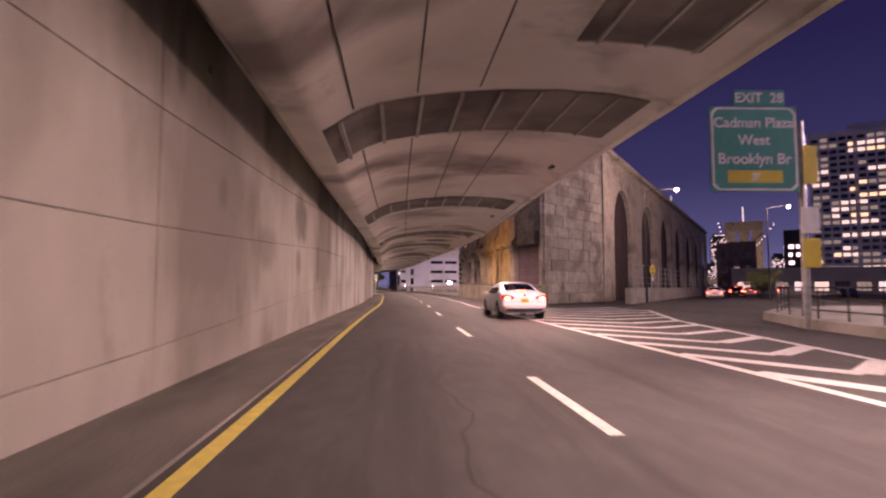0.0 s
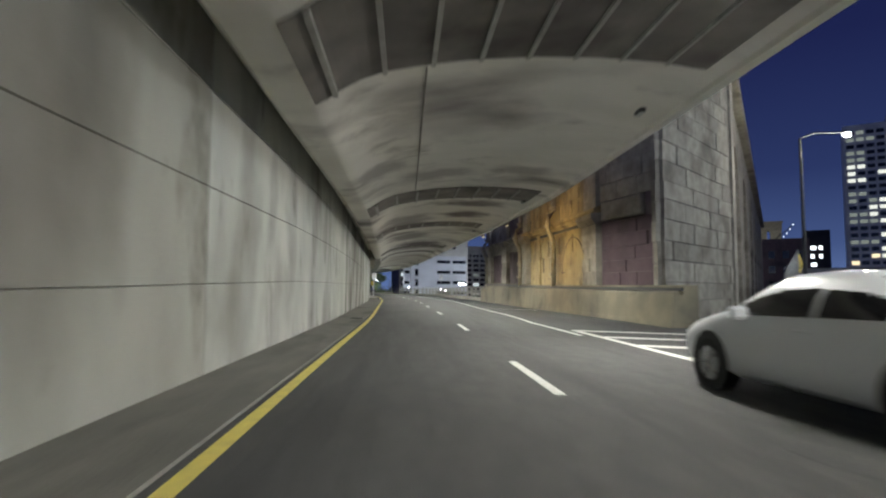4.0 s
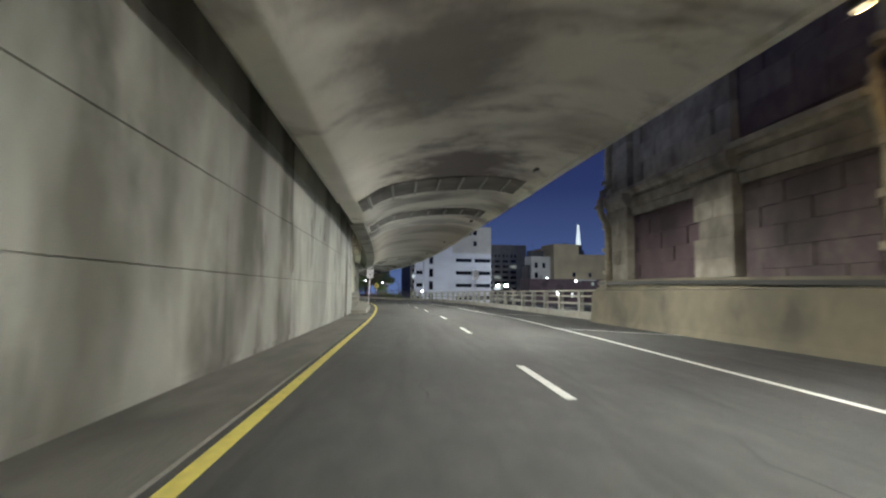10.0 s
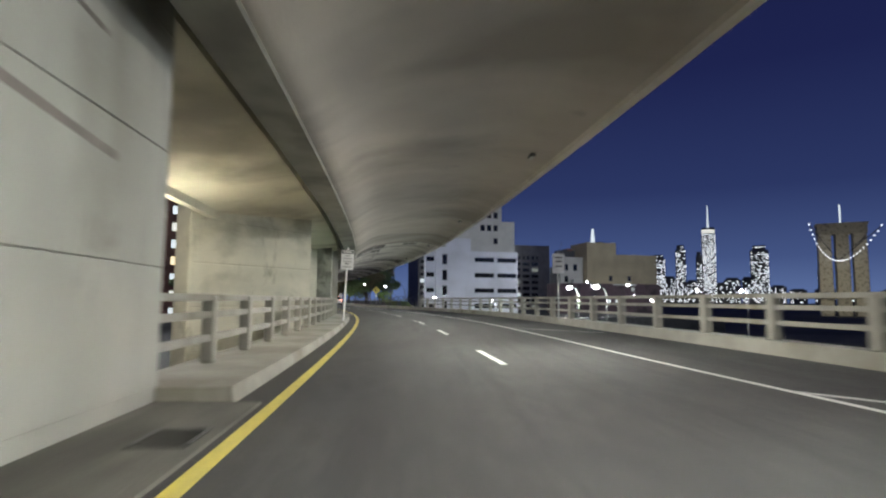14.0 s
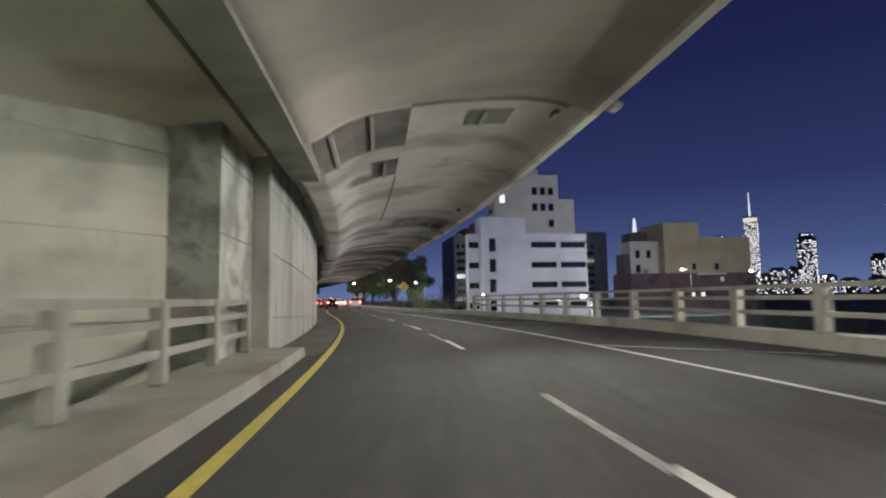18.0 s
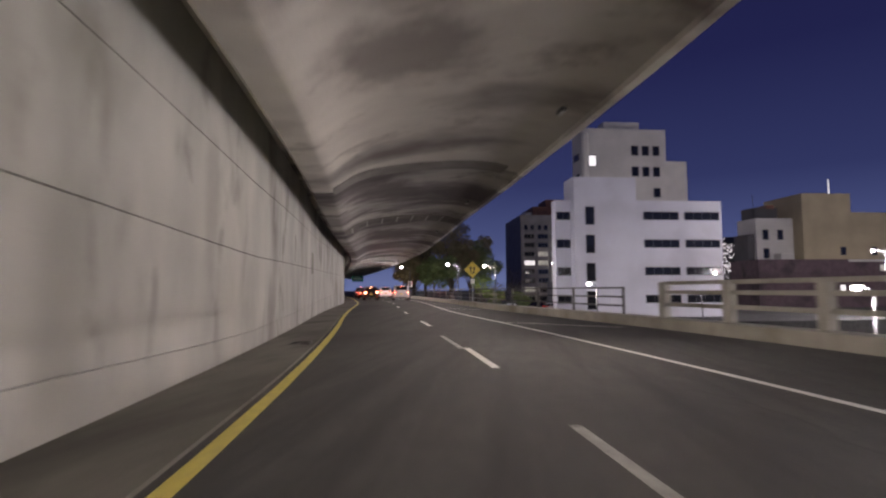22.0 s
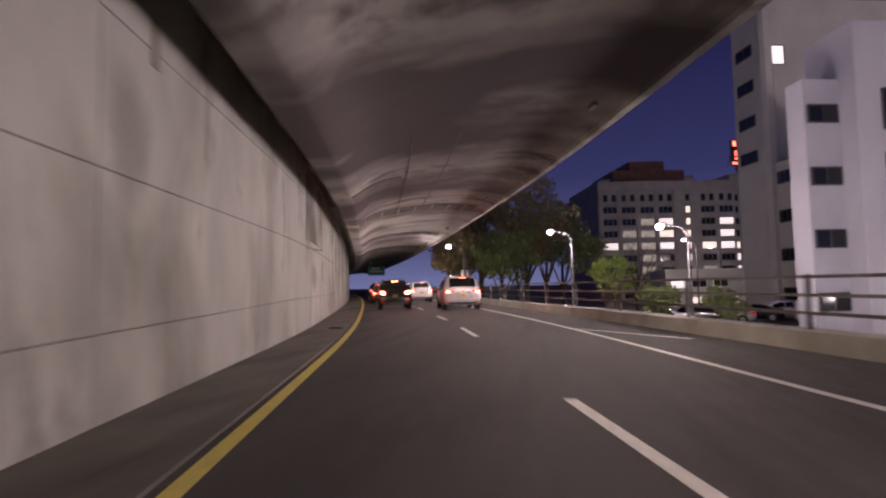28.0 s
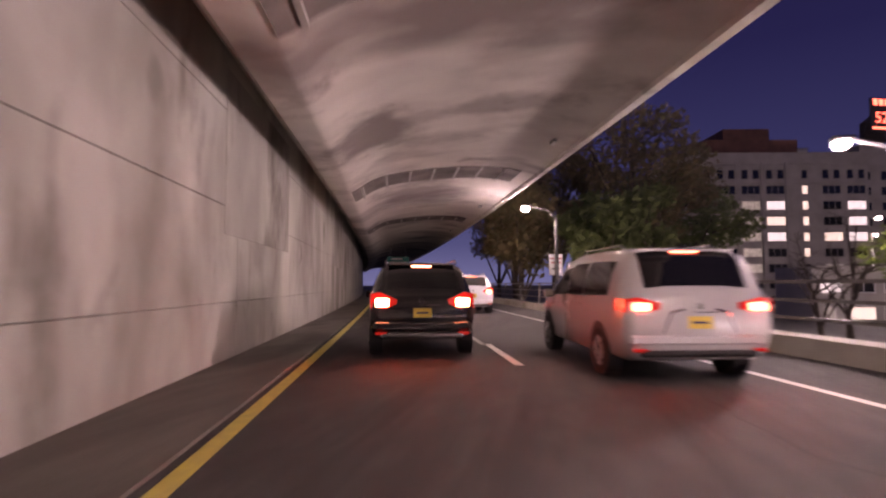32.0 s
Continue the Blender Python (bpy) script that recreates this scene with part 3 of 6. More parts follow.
def wall_piece(s0, s1, name, label, u=WALL, top=5.3, gap=1.43, material=None):
    """Retaining wall in courses, each a slab with a recessed joint above it; the joints climb against the road."""
    w = structure(name, sweep(bmesh.new(), [(u - 0.03, 0.0), (u - 0.03, top), (u - 0.6, top), (u - 0.6, 0.0)], s0, s1), material or M_WALL, label)
    s = s0
    while s < s1 - 0.5:
        e = min(s + 13.5, s1)
        for k in (-1, 0, 1, 2):
            def low(q):
                return min(max(lin(q, JOINT) + (k - 1) * gap, 0.0 + 0.03 * (k + 1)), top - 0.12 + 0.03 * k)

            def high(q):
                return top if k == 2 else max(min(lin(q, JOINT) + k * gap, top - 0.09 + 0.03 * k), low(q) + 0.03)

            part("panel", sweep(bmesh.new(), lambda q: [(u, low(q) + 0.012), (u, high(q) - 0.012), (u - 0.028, high(q)), (u - 0.028, low(q))], s + 0.012, e - 0.012, 3.4), material or M_WALL, w)
        s = e
    return w


wall_piece(-20, 27, "wall_west_brown", "brown stained concrete retaining wall with a sloping joint", material=M_WALLB)
wall_piece(27, 47, "wall_west", "stained grey concrete retaining wall with horizontal joints")
wall_piece(47, 66, "wall_west_grimy", "grimy dark streaked concrete retaining wall", material=M_WALLM)
wall_piece(66, 82, "wall_west_end", "pale stained concrete retaining wall", material=M_WALL)
wall_piece(82, 86.0, "wall_end", "streaked end of the concrete retaining wall", material=M_WALL)
wall_piece(121.3, 330, "wall_east", "stained grey concrete retaining wall with long panel joints", gap=1.6)
for n_, a_, b_, u_ in (("embankment_west", -20, 79, -26), ("embankment_east", 124, 330, -7)):
    structure(n_, sweep(bmesh.new(), [(WALL - 0.6, -7.9), (WALL - 0.6, 5.15), (u_, 5.15), (u_, -7.9)], a_, b_, 6), M_GROUND, "dark earth bank held by the retaining wall")
# Strips set proud of the wall, their colour giving the shade of deep slots.
for a_, b_, za_, zb_, h_ in ((82.2, 84.7, 2.88, 2.64, 0.07), (83.2, 84.4, 3.92, 3.81, 0.05), (187.8, 192.8, 2.54, 2.78, 0.05)):
    structure("wall_slot", sweep(bmesh.new(), lambda q: [(WALL + 0.004, za_ + (zb_ - za_) * (q - a_) / (b_ - a_) + d) for d in (0.0, h_)] + [(WALL - 0.03, za_ + d) for d in (h_, 0.0)], a_, b_), M_BAND, "dark strip standing for a deep open joint in the concrete wall")
# No hollow is cut here: a darker strip carries the recess's shade.
structure("wall_recess", sweep(bmesh.new(), [(WALL + 0.005, 0.05), (WALL + 0.005, 5.2), (WALL - 0.03, 5.2), (WALL - 0.03, 0.05)], 81.0, 82.0), M_WALLM, "dark upright strip standing for a recess between two lengths of the wall")
rgp = random.Random(8)


def patch(s, z, w, h, name="wall_patch", material=None):
    bm = bmesh.new()
    n = 46
    pts = []
    for i in range(n):
        a = 2 * math.pi * i / n
        c, d = math.cos(a), math.sin(a)
        k = (rgp.uniform(0.86, 1.1) + 0.13 * math.sin(3 * a + s)) / max(abs(c), abs(d)) ** 0.3
        pts.append((s + c * w / 2 * k, z + d * h / 2 * k))
    f = [bm.verts.new(P(a, WALL + 0.006, b)) for a, b in pts]
    g = [bm.verts.new(P(a, WALL - 0.03, b)) for a, b in pts]
    bmesh.ops.triangulate(bm, faces=[bm.faces.new(f)])
    for i in range(n):
        bm.faces.new((f[i], f[(i + 1) % n], g[(i + 1) % n], g[i]))
    structure(name, bm, material or M_WALLD, "darker repair patch on the concrete wall")


for s_, z_, w_, h_ in ((66, 2.4, 0.5, 1.3), (75.5, 2.6, 0.45, 1.0), (151.8, 2.7, 0.45, 0.8), (209, 2.2, 0.5, 0.6), (192.9, 1.98, 0.6, 0.75)):
    patch(s_, z_, w_, h_, material=M_WALLM)
for s_, z_ in ((8.7, 4.55), (20.8, 4.3), (165, 4.7), (186.2, 4.55), (196, 4.3)):
    h_ = thing("weep_hole", at(s_, WALL, z_), "dark drain hole in the stained concrete wall", "drain hole")
    part("sleeve", tube(bmesh.new(), [(-0.05, 0, 0), (0.012, 0, 0)], 0.07, 12), M_DSTEEL, h_)
    part("rust_streak", boxes(((0.004, 0, -0.32), (0.004, 0.05, 0.5))), M_WALLM, h_)
for a_, b_, z0_, z1_ in ((187.8, 192.7, 2.84, 4.95), (201.5, 207, 2.12, 4.9), (219, 224, 2.12, 4.9)):
    structure("wall_infill", sweep(bmesh.new(), [(WALL + 0.012, z0_), (WALL + 0.012, z1_), (WALL - 0.03, z1_ + 0.02), (WALL - 0.03, z0_ - 0.02)], a_, b_), M_WALLM, "darker weathered bay of the concrete wall")
for s_, z_, w_, h_ in ((158.7, 2.5, 0.85, 0.95), (72.2, 3.6, 0.6, 0.9), (49.8, 2.9, 0.5, 0.95), (51.1, 4.5, 0.35, 0.6), (176.5, 4.2, 0.25, 0.6)):
    b_ = thing("wall_hatch", at(s_, WALL, z_), "dark square filled recess in the concrete wall", "wall hatch")
    part("filling", boxes(((0.0, 0, 0), (0.02, w_, h_)), bevel=0.006), M_WALLD, b_)
structure("gutter", sweep(bmesh.new(), [(-1.62, 0.0), (-1.64, 0.022), (WALL - 0.1, 0.035), (WALL - 0.1, -0.1), (-1.62, -0.1)], -20, 86.0), M_GUTTER, "dusty grey concrete gutter strip at the wall foot")
structure("gutter", sweep(bmesh.new(), [(-1.62, 0.0), (-1.64, 0.022), (WALL - 0.1, 0.035), (WALL - 0.1, -0.1), (-1.62, -0.1)], 121.0, 330), M_GUTTER, "dusty grey concrete gutter strip at the wall foot")
for s_ in (43.0, 84.2, 146.0, 188.0):
    g_ = thing("drain_grate", at(s_, -2.0, 0.028), "dark iron drain grate in the gutter", "drain grate")
    part("frame", boxes(((0, 0.3, 0), (0.5, 0.05, 0.02)), ((0, -0.3, 0), (0.5, 0.05, 0.02)), ((-0.23, 0, 0), (0.05, 0.6, 0.02)), ((0.23, 0, 0), (0.05, 0.6, 0.02))), M_DSTEEL, g_)
    for k_ in range(5):
        part("bar", boxes(((0, -0.22 + 0.11 * k_, 0.0), (0.42, 0.04, 0.018))), M_DSTEEL, g_)


VAULT = [(-1.5, 4.36), (-1.3, 4.47), (-1.05, 4.65), (-0.75, 4.82), (-0.35, 4.97), (0.3, 5.1), (1.1, 5.22), (2.2, 5.31)]


def soffit(s):
    """The underside's outline at s: a haunch over the wall, a flat vault, then the open edge."""
    e = lin(s, ROOF)
    return VAULT + [(2.2 + (e - 2.7) * k, z) for k, z in ((0.4, 5.33), (0.75, 5.28), (1.0, 5.17))]


def deck_profile(s):
    e = lin(s, ROOF)
    return [(WALL - 0.6, 5.2), (WALL, 5.2), (-2.35, 5.2), (-2.2, 4.36), (-2.12, 4.31), (-1.62, 4.32)] + soffit(s) + [(e - 0.12, 5.08), (e - 0.1, 4.98), (e + 0.1, 4.98), (e + 0.12, 6.6), (WALL - 0.6, 6.6)]


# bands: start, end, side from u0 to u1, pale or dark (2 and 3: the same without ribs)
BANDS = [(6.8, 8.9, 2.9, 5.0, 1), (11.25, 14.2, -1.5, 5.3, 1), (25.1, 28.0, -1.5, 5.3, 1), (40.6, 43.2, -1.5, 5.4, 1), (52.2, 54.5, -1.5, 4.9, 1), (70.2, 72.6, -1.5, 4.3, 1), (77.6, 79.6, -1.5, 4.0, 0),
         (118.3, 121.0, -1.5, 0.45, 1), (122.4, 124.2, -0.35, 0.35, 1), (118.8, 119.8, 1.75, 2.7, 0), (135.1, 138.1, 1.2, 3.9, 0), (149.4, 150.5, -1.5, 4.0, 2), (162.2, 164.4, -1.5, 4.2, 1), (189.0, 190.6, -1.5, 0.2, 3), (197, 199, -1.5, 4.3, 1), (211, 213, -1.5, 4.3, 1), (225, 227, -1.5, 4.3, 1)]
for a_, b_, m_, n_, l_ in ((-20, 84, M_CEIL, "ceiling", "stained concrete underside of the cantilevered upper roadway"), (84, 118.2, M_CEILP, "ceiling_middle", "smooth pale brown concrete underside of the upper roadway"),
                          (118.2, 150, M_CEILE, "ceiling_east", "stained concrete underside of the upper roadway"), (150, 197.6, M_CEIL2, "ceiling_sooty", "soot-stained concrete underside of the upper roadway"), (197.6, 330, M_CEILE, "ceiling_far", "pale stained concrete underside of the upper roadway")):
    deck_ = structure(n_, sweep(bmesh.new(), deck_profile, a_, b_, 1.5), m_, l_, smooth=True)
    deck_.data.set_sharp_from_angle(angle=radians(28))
# The strips lie on the soffit; the recesses' shade is put into their colour.
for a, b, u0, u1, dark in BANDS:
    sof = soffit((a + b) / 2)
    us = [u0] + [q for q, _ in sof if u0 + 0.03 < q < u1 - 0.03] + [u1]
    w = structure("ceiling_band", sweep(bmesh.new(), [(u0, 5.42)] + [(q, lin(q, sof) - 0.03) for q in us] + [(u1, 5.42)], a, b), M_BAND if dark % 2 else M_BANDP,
                  "stained cross strip in the roadway's underside, coloured dark for a recess")
    u = u0 + 0.3
    while dark < 2 and u < u1 - 0.1:
        z = lin(u, sof)
        part("rib", sweep(bmesh.new(), [(u, z + 0.08), (u, z - 0.09), (u + 0.08, z - 0.07), (u + 0.08, z + 0.1)], a + 0.02, b - 0.02), M_RIB, w)
        u += 0.82
# long joints in the underside
for u, spans in ((-0.9, ((-20, 11.0), (14.4, 24.9))), (0.35, ((-20, 11.0), (14.4, 24.9), (28.2, 40.4), (124.6, 134.8), (184.2, 196.8))), (1.6, ((-20, 11.0), (14.4, 24.9), (184.2, 196.8))), (2.85, ((14.4, 24.9),))):
    for a, b in spans:
        z = lin(u, soffit((a + b) / 2))
        structure("ceiling_joint", sweep(bmesh.new(), [(u, z + 0.05), (u, z - 0.012), (u + 0.035, z - 0.012), (u + 0.035, z + 0.05)], a, b), M_BAND, "thin dark joint in the roadway's underside")

sof_ = soffit(118.2)
for (ua_, za_), (ub_, zb_) in zip(sof_, sof_[1:]):
    if ub_ > 0.45:
        ua_, za_ = (0.45, lin(0.45, sof_)) if ua_ < 0.45 else (ua_, za_)
        structure("ceiling_joint", sweep(bmesh.new(), [(ua_, za_ + 0.05), (ua_, za_ - 0.02), (ub_, zb_ - 0.02), (ub_, zb_ + 0.05)], 118.14, 118.26), M_BAND, "thin dark cross joint in the roadway's underside")

# box fixtures by the open edge; their light is added, standing in for traffic headlights
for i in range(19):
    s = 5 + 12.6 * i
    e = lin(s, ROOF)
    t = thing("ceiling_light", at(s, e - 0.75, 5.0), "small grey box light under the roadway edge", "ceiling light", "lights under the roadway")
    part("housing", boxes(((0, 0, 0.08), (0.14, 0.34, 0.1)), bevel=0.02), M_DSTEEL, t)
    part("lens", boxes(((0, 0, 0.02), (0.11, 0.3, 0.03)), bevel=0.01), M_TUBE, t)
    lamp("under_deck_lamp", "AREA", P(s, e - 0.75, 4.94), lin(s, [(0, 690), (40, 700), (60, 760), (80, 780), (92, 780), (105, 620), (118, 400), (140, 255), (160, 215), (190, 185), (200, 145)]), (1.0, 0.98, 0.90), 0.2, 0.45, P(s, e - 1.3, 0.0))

# sodium floodlights on the roadway edge, turned to the masonry
for s, pw_ in ((50.5, 150), (57.5, 60)):
    t = thing("floodlight", at(s, lin(s, ROOF) + 0.3, 4.95), "small amber sodium floodlight under the roadway edge", "floodlight", "sodium floodlights")
    part("housing", boxes(((0, 0, 0.03), (0.2, 0.3, 0.12)), bevel=0.02), M_DSTEEL, t)
    part("bracket", boxes(((-0.13, 0, 0.08), (0.3, 0.06, 0.05))), M_DSTEEL, t)
    part("lens", boxes(((0.02, 0, -0.045), (0.14, 0.22, 0.03)), bevel=0.01), M_LITY, t)
    lamp("sodium_lamp", "AREA", P(s, lin(s, ROOF) + 0.36, 4.86), pw_, (1.0, 0.70, 0.30), 0.25, 0.25, P(s, 9.5, 3.4))

t = thing("floodlight", at(117.8, lin(117.8, ROOF) + 0.14, 5.05), "grey floodlight on a bracket outside the roadway edge", "floodlight")
part("housing", boxes(((0.16, 0.0, 0.0), (0.24, 0.34, 0.12)), bevel=0.03), M_STEEL, t)
part("bracket", boxes(((-0.06, 0, 0.12), (0.36, 0.07, 0.06))), M_DSTEEL, t)
part("lens", boxes(((0.16, 0.0, -0.065), (0.18, 0.27, 0.02)), bevel=0.008), M_TUBE, t)

# ---------- open stretch in the left wall ----------
structure("walkway", sweep(bmesh.new(), [(-1.95, 0), (-2.0, 0.2), (-3.5, 0.2), (-3.5, -7.9), (-3.4, -7.9)], 86.0, 121.0), M_BARRIER, "pale concrete walkway kerb behind the yellow line")
structure("edge_beam", sweep(bmesh.new(), [(-1.66, 4.6), (-1.66, 4.22), (-2.3, 4.2), (-2.9, 5.3), (-1.66, 5.3)], 76, 121.3), M_WALLD, "grey concrete edge beam along the roadway underside")
structure("side_soffit", sweep(bmesh.new(), [(-2.9, 4.85), (-6.3, 4.42), (-6.4, 4.2), (-6.7, 4.2), (-6.7, 5.3), (-2.9, 5.3)], 80, 122), M_SOFFIT, "pale concrete soffit beyond the edge beam")


def cross_wall(sa, ua, sb, ub, label):
    """An oblique pier wall from its outer end to the roadway, in formwork courses."""
    a, b = P(sa, ua), P(sb, ub)
    d = b - a
    m = Matrix.Translation(a) @ Matrix.Rotation(math.atan2(d.y, d.x), 4, "Z")
    w = new("pier_wall")
    w.matrix_world = m
    tagged(w, label, "pier wall", kind="structure")
    ln = d.length
    part("core", boxes(((ln / 2, 0.36, -1.5), (ln, 0.68, 12.4))), M_PIER, w)
    for z0 in (-2.2, -0.62, 0.96, 2.54, 4.12):
        part("formwork_course", boxes(((ln / 2, 0.0, z0 + 0.78), (ln - 0.02, 0.05, 1.55)), bevel=0.012), M_PIER, w)
    part("end_post", boxes(((-0.06, 0.36, -1.5), (0.18, 0.8, 12.3)), bevel=0.03), M_PIER, w)


cross_wall(99.6, -7.0, 104.5, -3.45, "pale concrete pier wall set aslant behind the railing")
cross_wall(115.9, -6.1, 118.6, -4.1, "pale greenish concrete pier wall set aslant behind the railing")
structure("pier_block", sweep(bmesh.new(), [(-3.25, -7.9), (-3.25, 5.0), (-4.6, 5.0), (-4.6, -7.9)], 118.4, 121.28), M_PIERM, "mottled pale concrete block at the wall's start")
for z_ in (0.9, 2.6, 4.1):
    structure("block_joint", sweep(bmesh.new(), [(-3.26, z_), (-3.26, z_ + 0.025), (-3.246, z_ + 0.025), (-3.246, z_)], 118.4, 121.25), M_BAND, "dark joint in the mottled concrete block")


def railing(s0, s1, uf, z0, name, label, post_gap=3.0, rails=(0.42, 0.80, 1.08), posth=1.12, mat_=None, post=(0.26, 0.30), bar=0.055):
    """Concrete posts with rails of square section between them."""
    mat_ = mat_ or M_BARRIER
    r = tagged(new(name), label, "railing")
    r.matrix_world = at(s0, uf(s0), z0)
    inv = r.matrix_world.inverted()
    n = int((s1 - s0) / post_gap)
    bm0 = bmesh.new()
    box(bm0, (0, 0, posth / 2), (post[0], post[1], posth), None, 0.03)
    first = None
    for i in range(n + 1):
        s = s0 + i * post_gap
        if first is None:
            o = part("post", bm0, mat_, r)
            first = o
        else:
            o = new("post", first.data)
            o.parent = r
        o.matrix_basis = inv @ at(s, uf(s), z0)
    for z in rails:
        bm = bmesh.new()
        rings = []
        for i in range(n + 1):
            s = s0 + i * post_gap
            rings.append([bm.verts.new(inv @ P(s, uf(s) + du, z0 + z + dz)) for du, dz in ((-bar, -bar), (bar, -bar), (bar, bar), (-bar, bar))])
        for a, b in zip(rings, rings[1:]):
            for k in range(4):
                bm.faces.new((a[k], a[(k + 1) % 4], b[(k + 1) % 4], b[k]))
        bm.faces.new(rings[0][::-1]), bm.faces.new(rings[-1])
        part("rail", bm, mat_, r)
    return r


railing(86.3, 120.3, lambda s: -3.1, 0.2, "walkway_railing", "pale concrete post and rail parapet along the walkway", 2.4, post=(0.2, 0.22))

# ---------- right side kerb and railing ----------
structure("kerb", sweep(bmesh.new(), lambda s: [(lin(s, KERB), 0), (lin(s, KERB) + 0.04, 0.34), (lin(s, KERB) + 0.5, 0.36), (lin(s, KERB) + 0.5, -7.9), (lin(s, KERB) + 0.3, -7.9)], 76, 330), M_BARRIER,
          "weathered concrete kerb at the highway's open side")
railing(77, 151, lambda s: lin(s, KERB) + 0.25, 0.35, "parapet_railing", "pale concrete post and rail parapet above the street", 3.0)
railing(151.5, 330, lambda s: lin(s, KERB) + 0.25, 0.35, "steel_railing", "dark steel rails on thin posts above the kerb", 4.0, (0.3, 0.62, 0.95), 1.0, M_RAIL, (0.10, 0.10), 0.03)


# ---------- masonry of the bridge approach ----------
WALLR = [(40, 9.2), (52, 9.1), (82, 9.0)]


LEDGE = [(37, 1.42), (49, 1.5), (60, 1.63), (68, 1.8), (77, 1.9)]


def wr(s):
    return lin(s, WALLR)


masonry = structure("stone_wall", sweep(bmesh.new(), lambda s: [(wr(s) + 0.5, 0), (wr(s) + 0.5, 13), (wr(s) + 4, 13), (wr(s) + 4, -7.9), (wr(s) + 0.5, -7.9)], 45.2, 76.4, 2), M_DARKST,
                    "weathered masonry side of a bridge approach with pilasters")
structure("stone_barrier", sweep(bmesh.new(), lambda s: [(wr(s) - 0.4, 0), (wr(s) - 0.35, 0.2), (wr(s) - 0.25, min(lin(s, LEDGE) - 0.24, 1.4)), (wr(s) - 0.08, min(lin(s, LEDGE) - 0.2, 1.44)), (wr(s) - 0.06, lin(s, LEDGE) - 0.33), (wr(s) + 0.08, lin(s, LEDGE) - 0.33), (wr(s) + 0.1, lin(s, LEDGE)),
                                                         (wr(s) + 0.6, lin(s, LEDGE)), (wr(s) + 0.6, -0.1)], 37, 76.4, 2), M_OBARR, "ochre tinted concrete barrier wall below the masonry")
structure("guard_cable", sweep(bmesh.new(), lambda s: [(wr(s) + 0.0, lin(s, LEDGE) - 0.2), (wr(s) + 0.0, lin(s, LEDGE) - 0.08), (wr(s) + 0.1, lin(s, LEDGE) - 0.08), (wr(s) + 0.1, lin(s, LEDGE) - 0.2)], 37, 76.4, 2), M_DSTEEL, "dark conduit along the barrier ledge")


def courses(s0, s1, z0, z1, out, material, hgt=0.62, lng=1.5, seed=0):
    """Single stone blocks laid in courses on the masonry's face."""
    rg = random.Random(seed)
    z = z0
    row = 0
    while z < z1 - 0.1:
        h = min(hgt * rg.uniform(0.9, 1.1), z1 - z)
        s = s0 - (0.5 * lng if row % 2 else 0)
        while s < s1 - 0.05:
            a, b = max(s, s0), min(s + lng * rg.uniform(0.85, 1.15), s1)
            if b - a > 0.08:
                o = out + rg.uniform(-0.006, 0.006)
                part("stone", sweep(bmesh.new(), lambda q: [(wr(q) + 0.52, z + 0.001), (wr(q) + 0.5 - o, z + 0.006), (wr(q) + 0.5 - o, z + h - 0.006), (wr(q) + 0.52, z + h - 0.001)], a + 0.003, b - 0.003, 4), material, masonry)
            s = s + lng if b - a > 0.08 else b + 0.01
        z += h
        row += 1


def pilaster(s, w, material, seed):
    z = lin(s, LEDGE)
    courses(s - w / 2, s + w / 2, z, z + 3.0, 0.34, material, 0.62, w, seed)
    part("capital", sweep(bmesh.new(), lambda q: [(wr(q) + 0.5, z + 2.95), (wr(q) + 0.08, z + 3.0), (wr(q) - 0.1, z + 3.25), (wr(q) - 0.1, z + 3.5), (wr(q) + 0.5, z + 3.55)], s - w / 2 - 0.16, s + w / 2 + 0.16), material, masonry)
    courses(s - w / 2 + 0.08, s + w / 2 - 0.08, z + 3.55, 12.2, 0.26, material, 0.7, w, seed + 1)


for s_, w_, m_ in ((46.3, 1.9, M_STONE), (59.75, 1.5, M_PILAST), (67.1, 2.1, M_STONE), (74.2, 1.6, M_STONE)):
    pilaster(s_, w_, m_, int(s_))
courses(47.3, 56.1, 1.42, 12.2, 0.045, M_OCHRE, 0.95, 2.4, 5)
courses(56.1, 56.8, 1.42, 12.2, 0.16, M_OCHRE, 0.95, 0.7, 15)
courses(56.8, 58.95, 1.42, 12.2, 0.045, M_OCHRE, 0.95, 2.1, 6)
courses(60.55, 66.0, 1.42, 4.5, 0.05, M_DARKST, 0.55, 1.9, 7)
courses(68.2, 73.35, 1.42, 4.5, 0.05, M_DARKRED, 0.55, 1.9, 8)
courses(60.55, 66.0, 5.7, 12.2, 0.05, M_DARKST, 0.8, 2.2, 9)
courses(68.2, 73.35, 5.7, 12.2, 0.05, M_STONE, 0.8, 2.2, 10)
courses(75.05, 76.4, 1.42, 12.2, 0.05, M_STONE, 0.8, 1.35, 11)
for a_, b_, m_ in ((45.3, 60, M_OCHRE), (60, 76.4, M_STONE)):
    structure("cornice", sweep(bmesh.new(), lambda s: [(wr(s) + 0.5, lin(s, LEDGE) + 3.3), (wr(s) + 0.22, lin(s, LEDGE) + 3.43), (wr(s) + 0.2, lin(s, LEDGE) + 3.55), (wr(s) + 0.08, lin(s, LEDGE) + 3.6), (wr(s) + 0.08, lin(s, LEDGE) + 3.76), (wr(s) + 0.3, lin(s, LEDGE) + 3.86),
                                                       (wr(s) + 0.5, lin(s, LEDGE) + 3.9)], a_, b_, 2), m_, "projecting stone string course on the masonry")
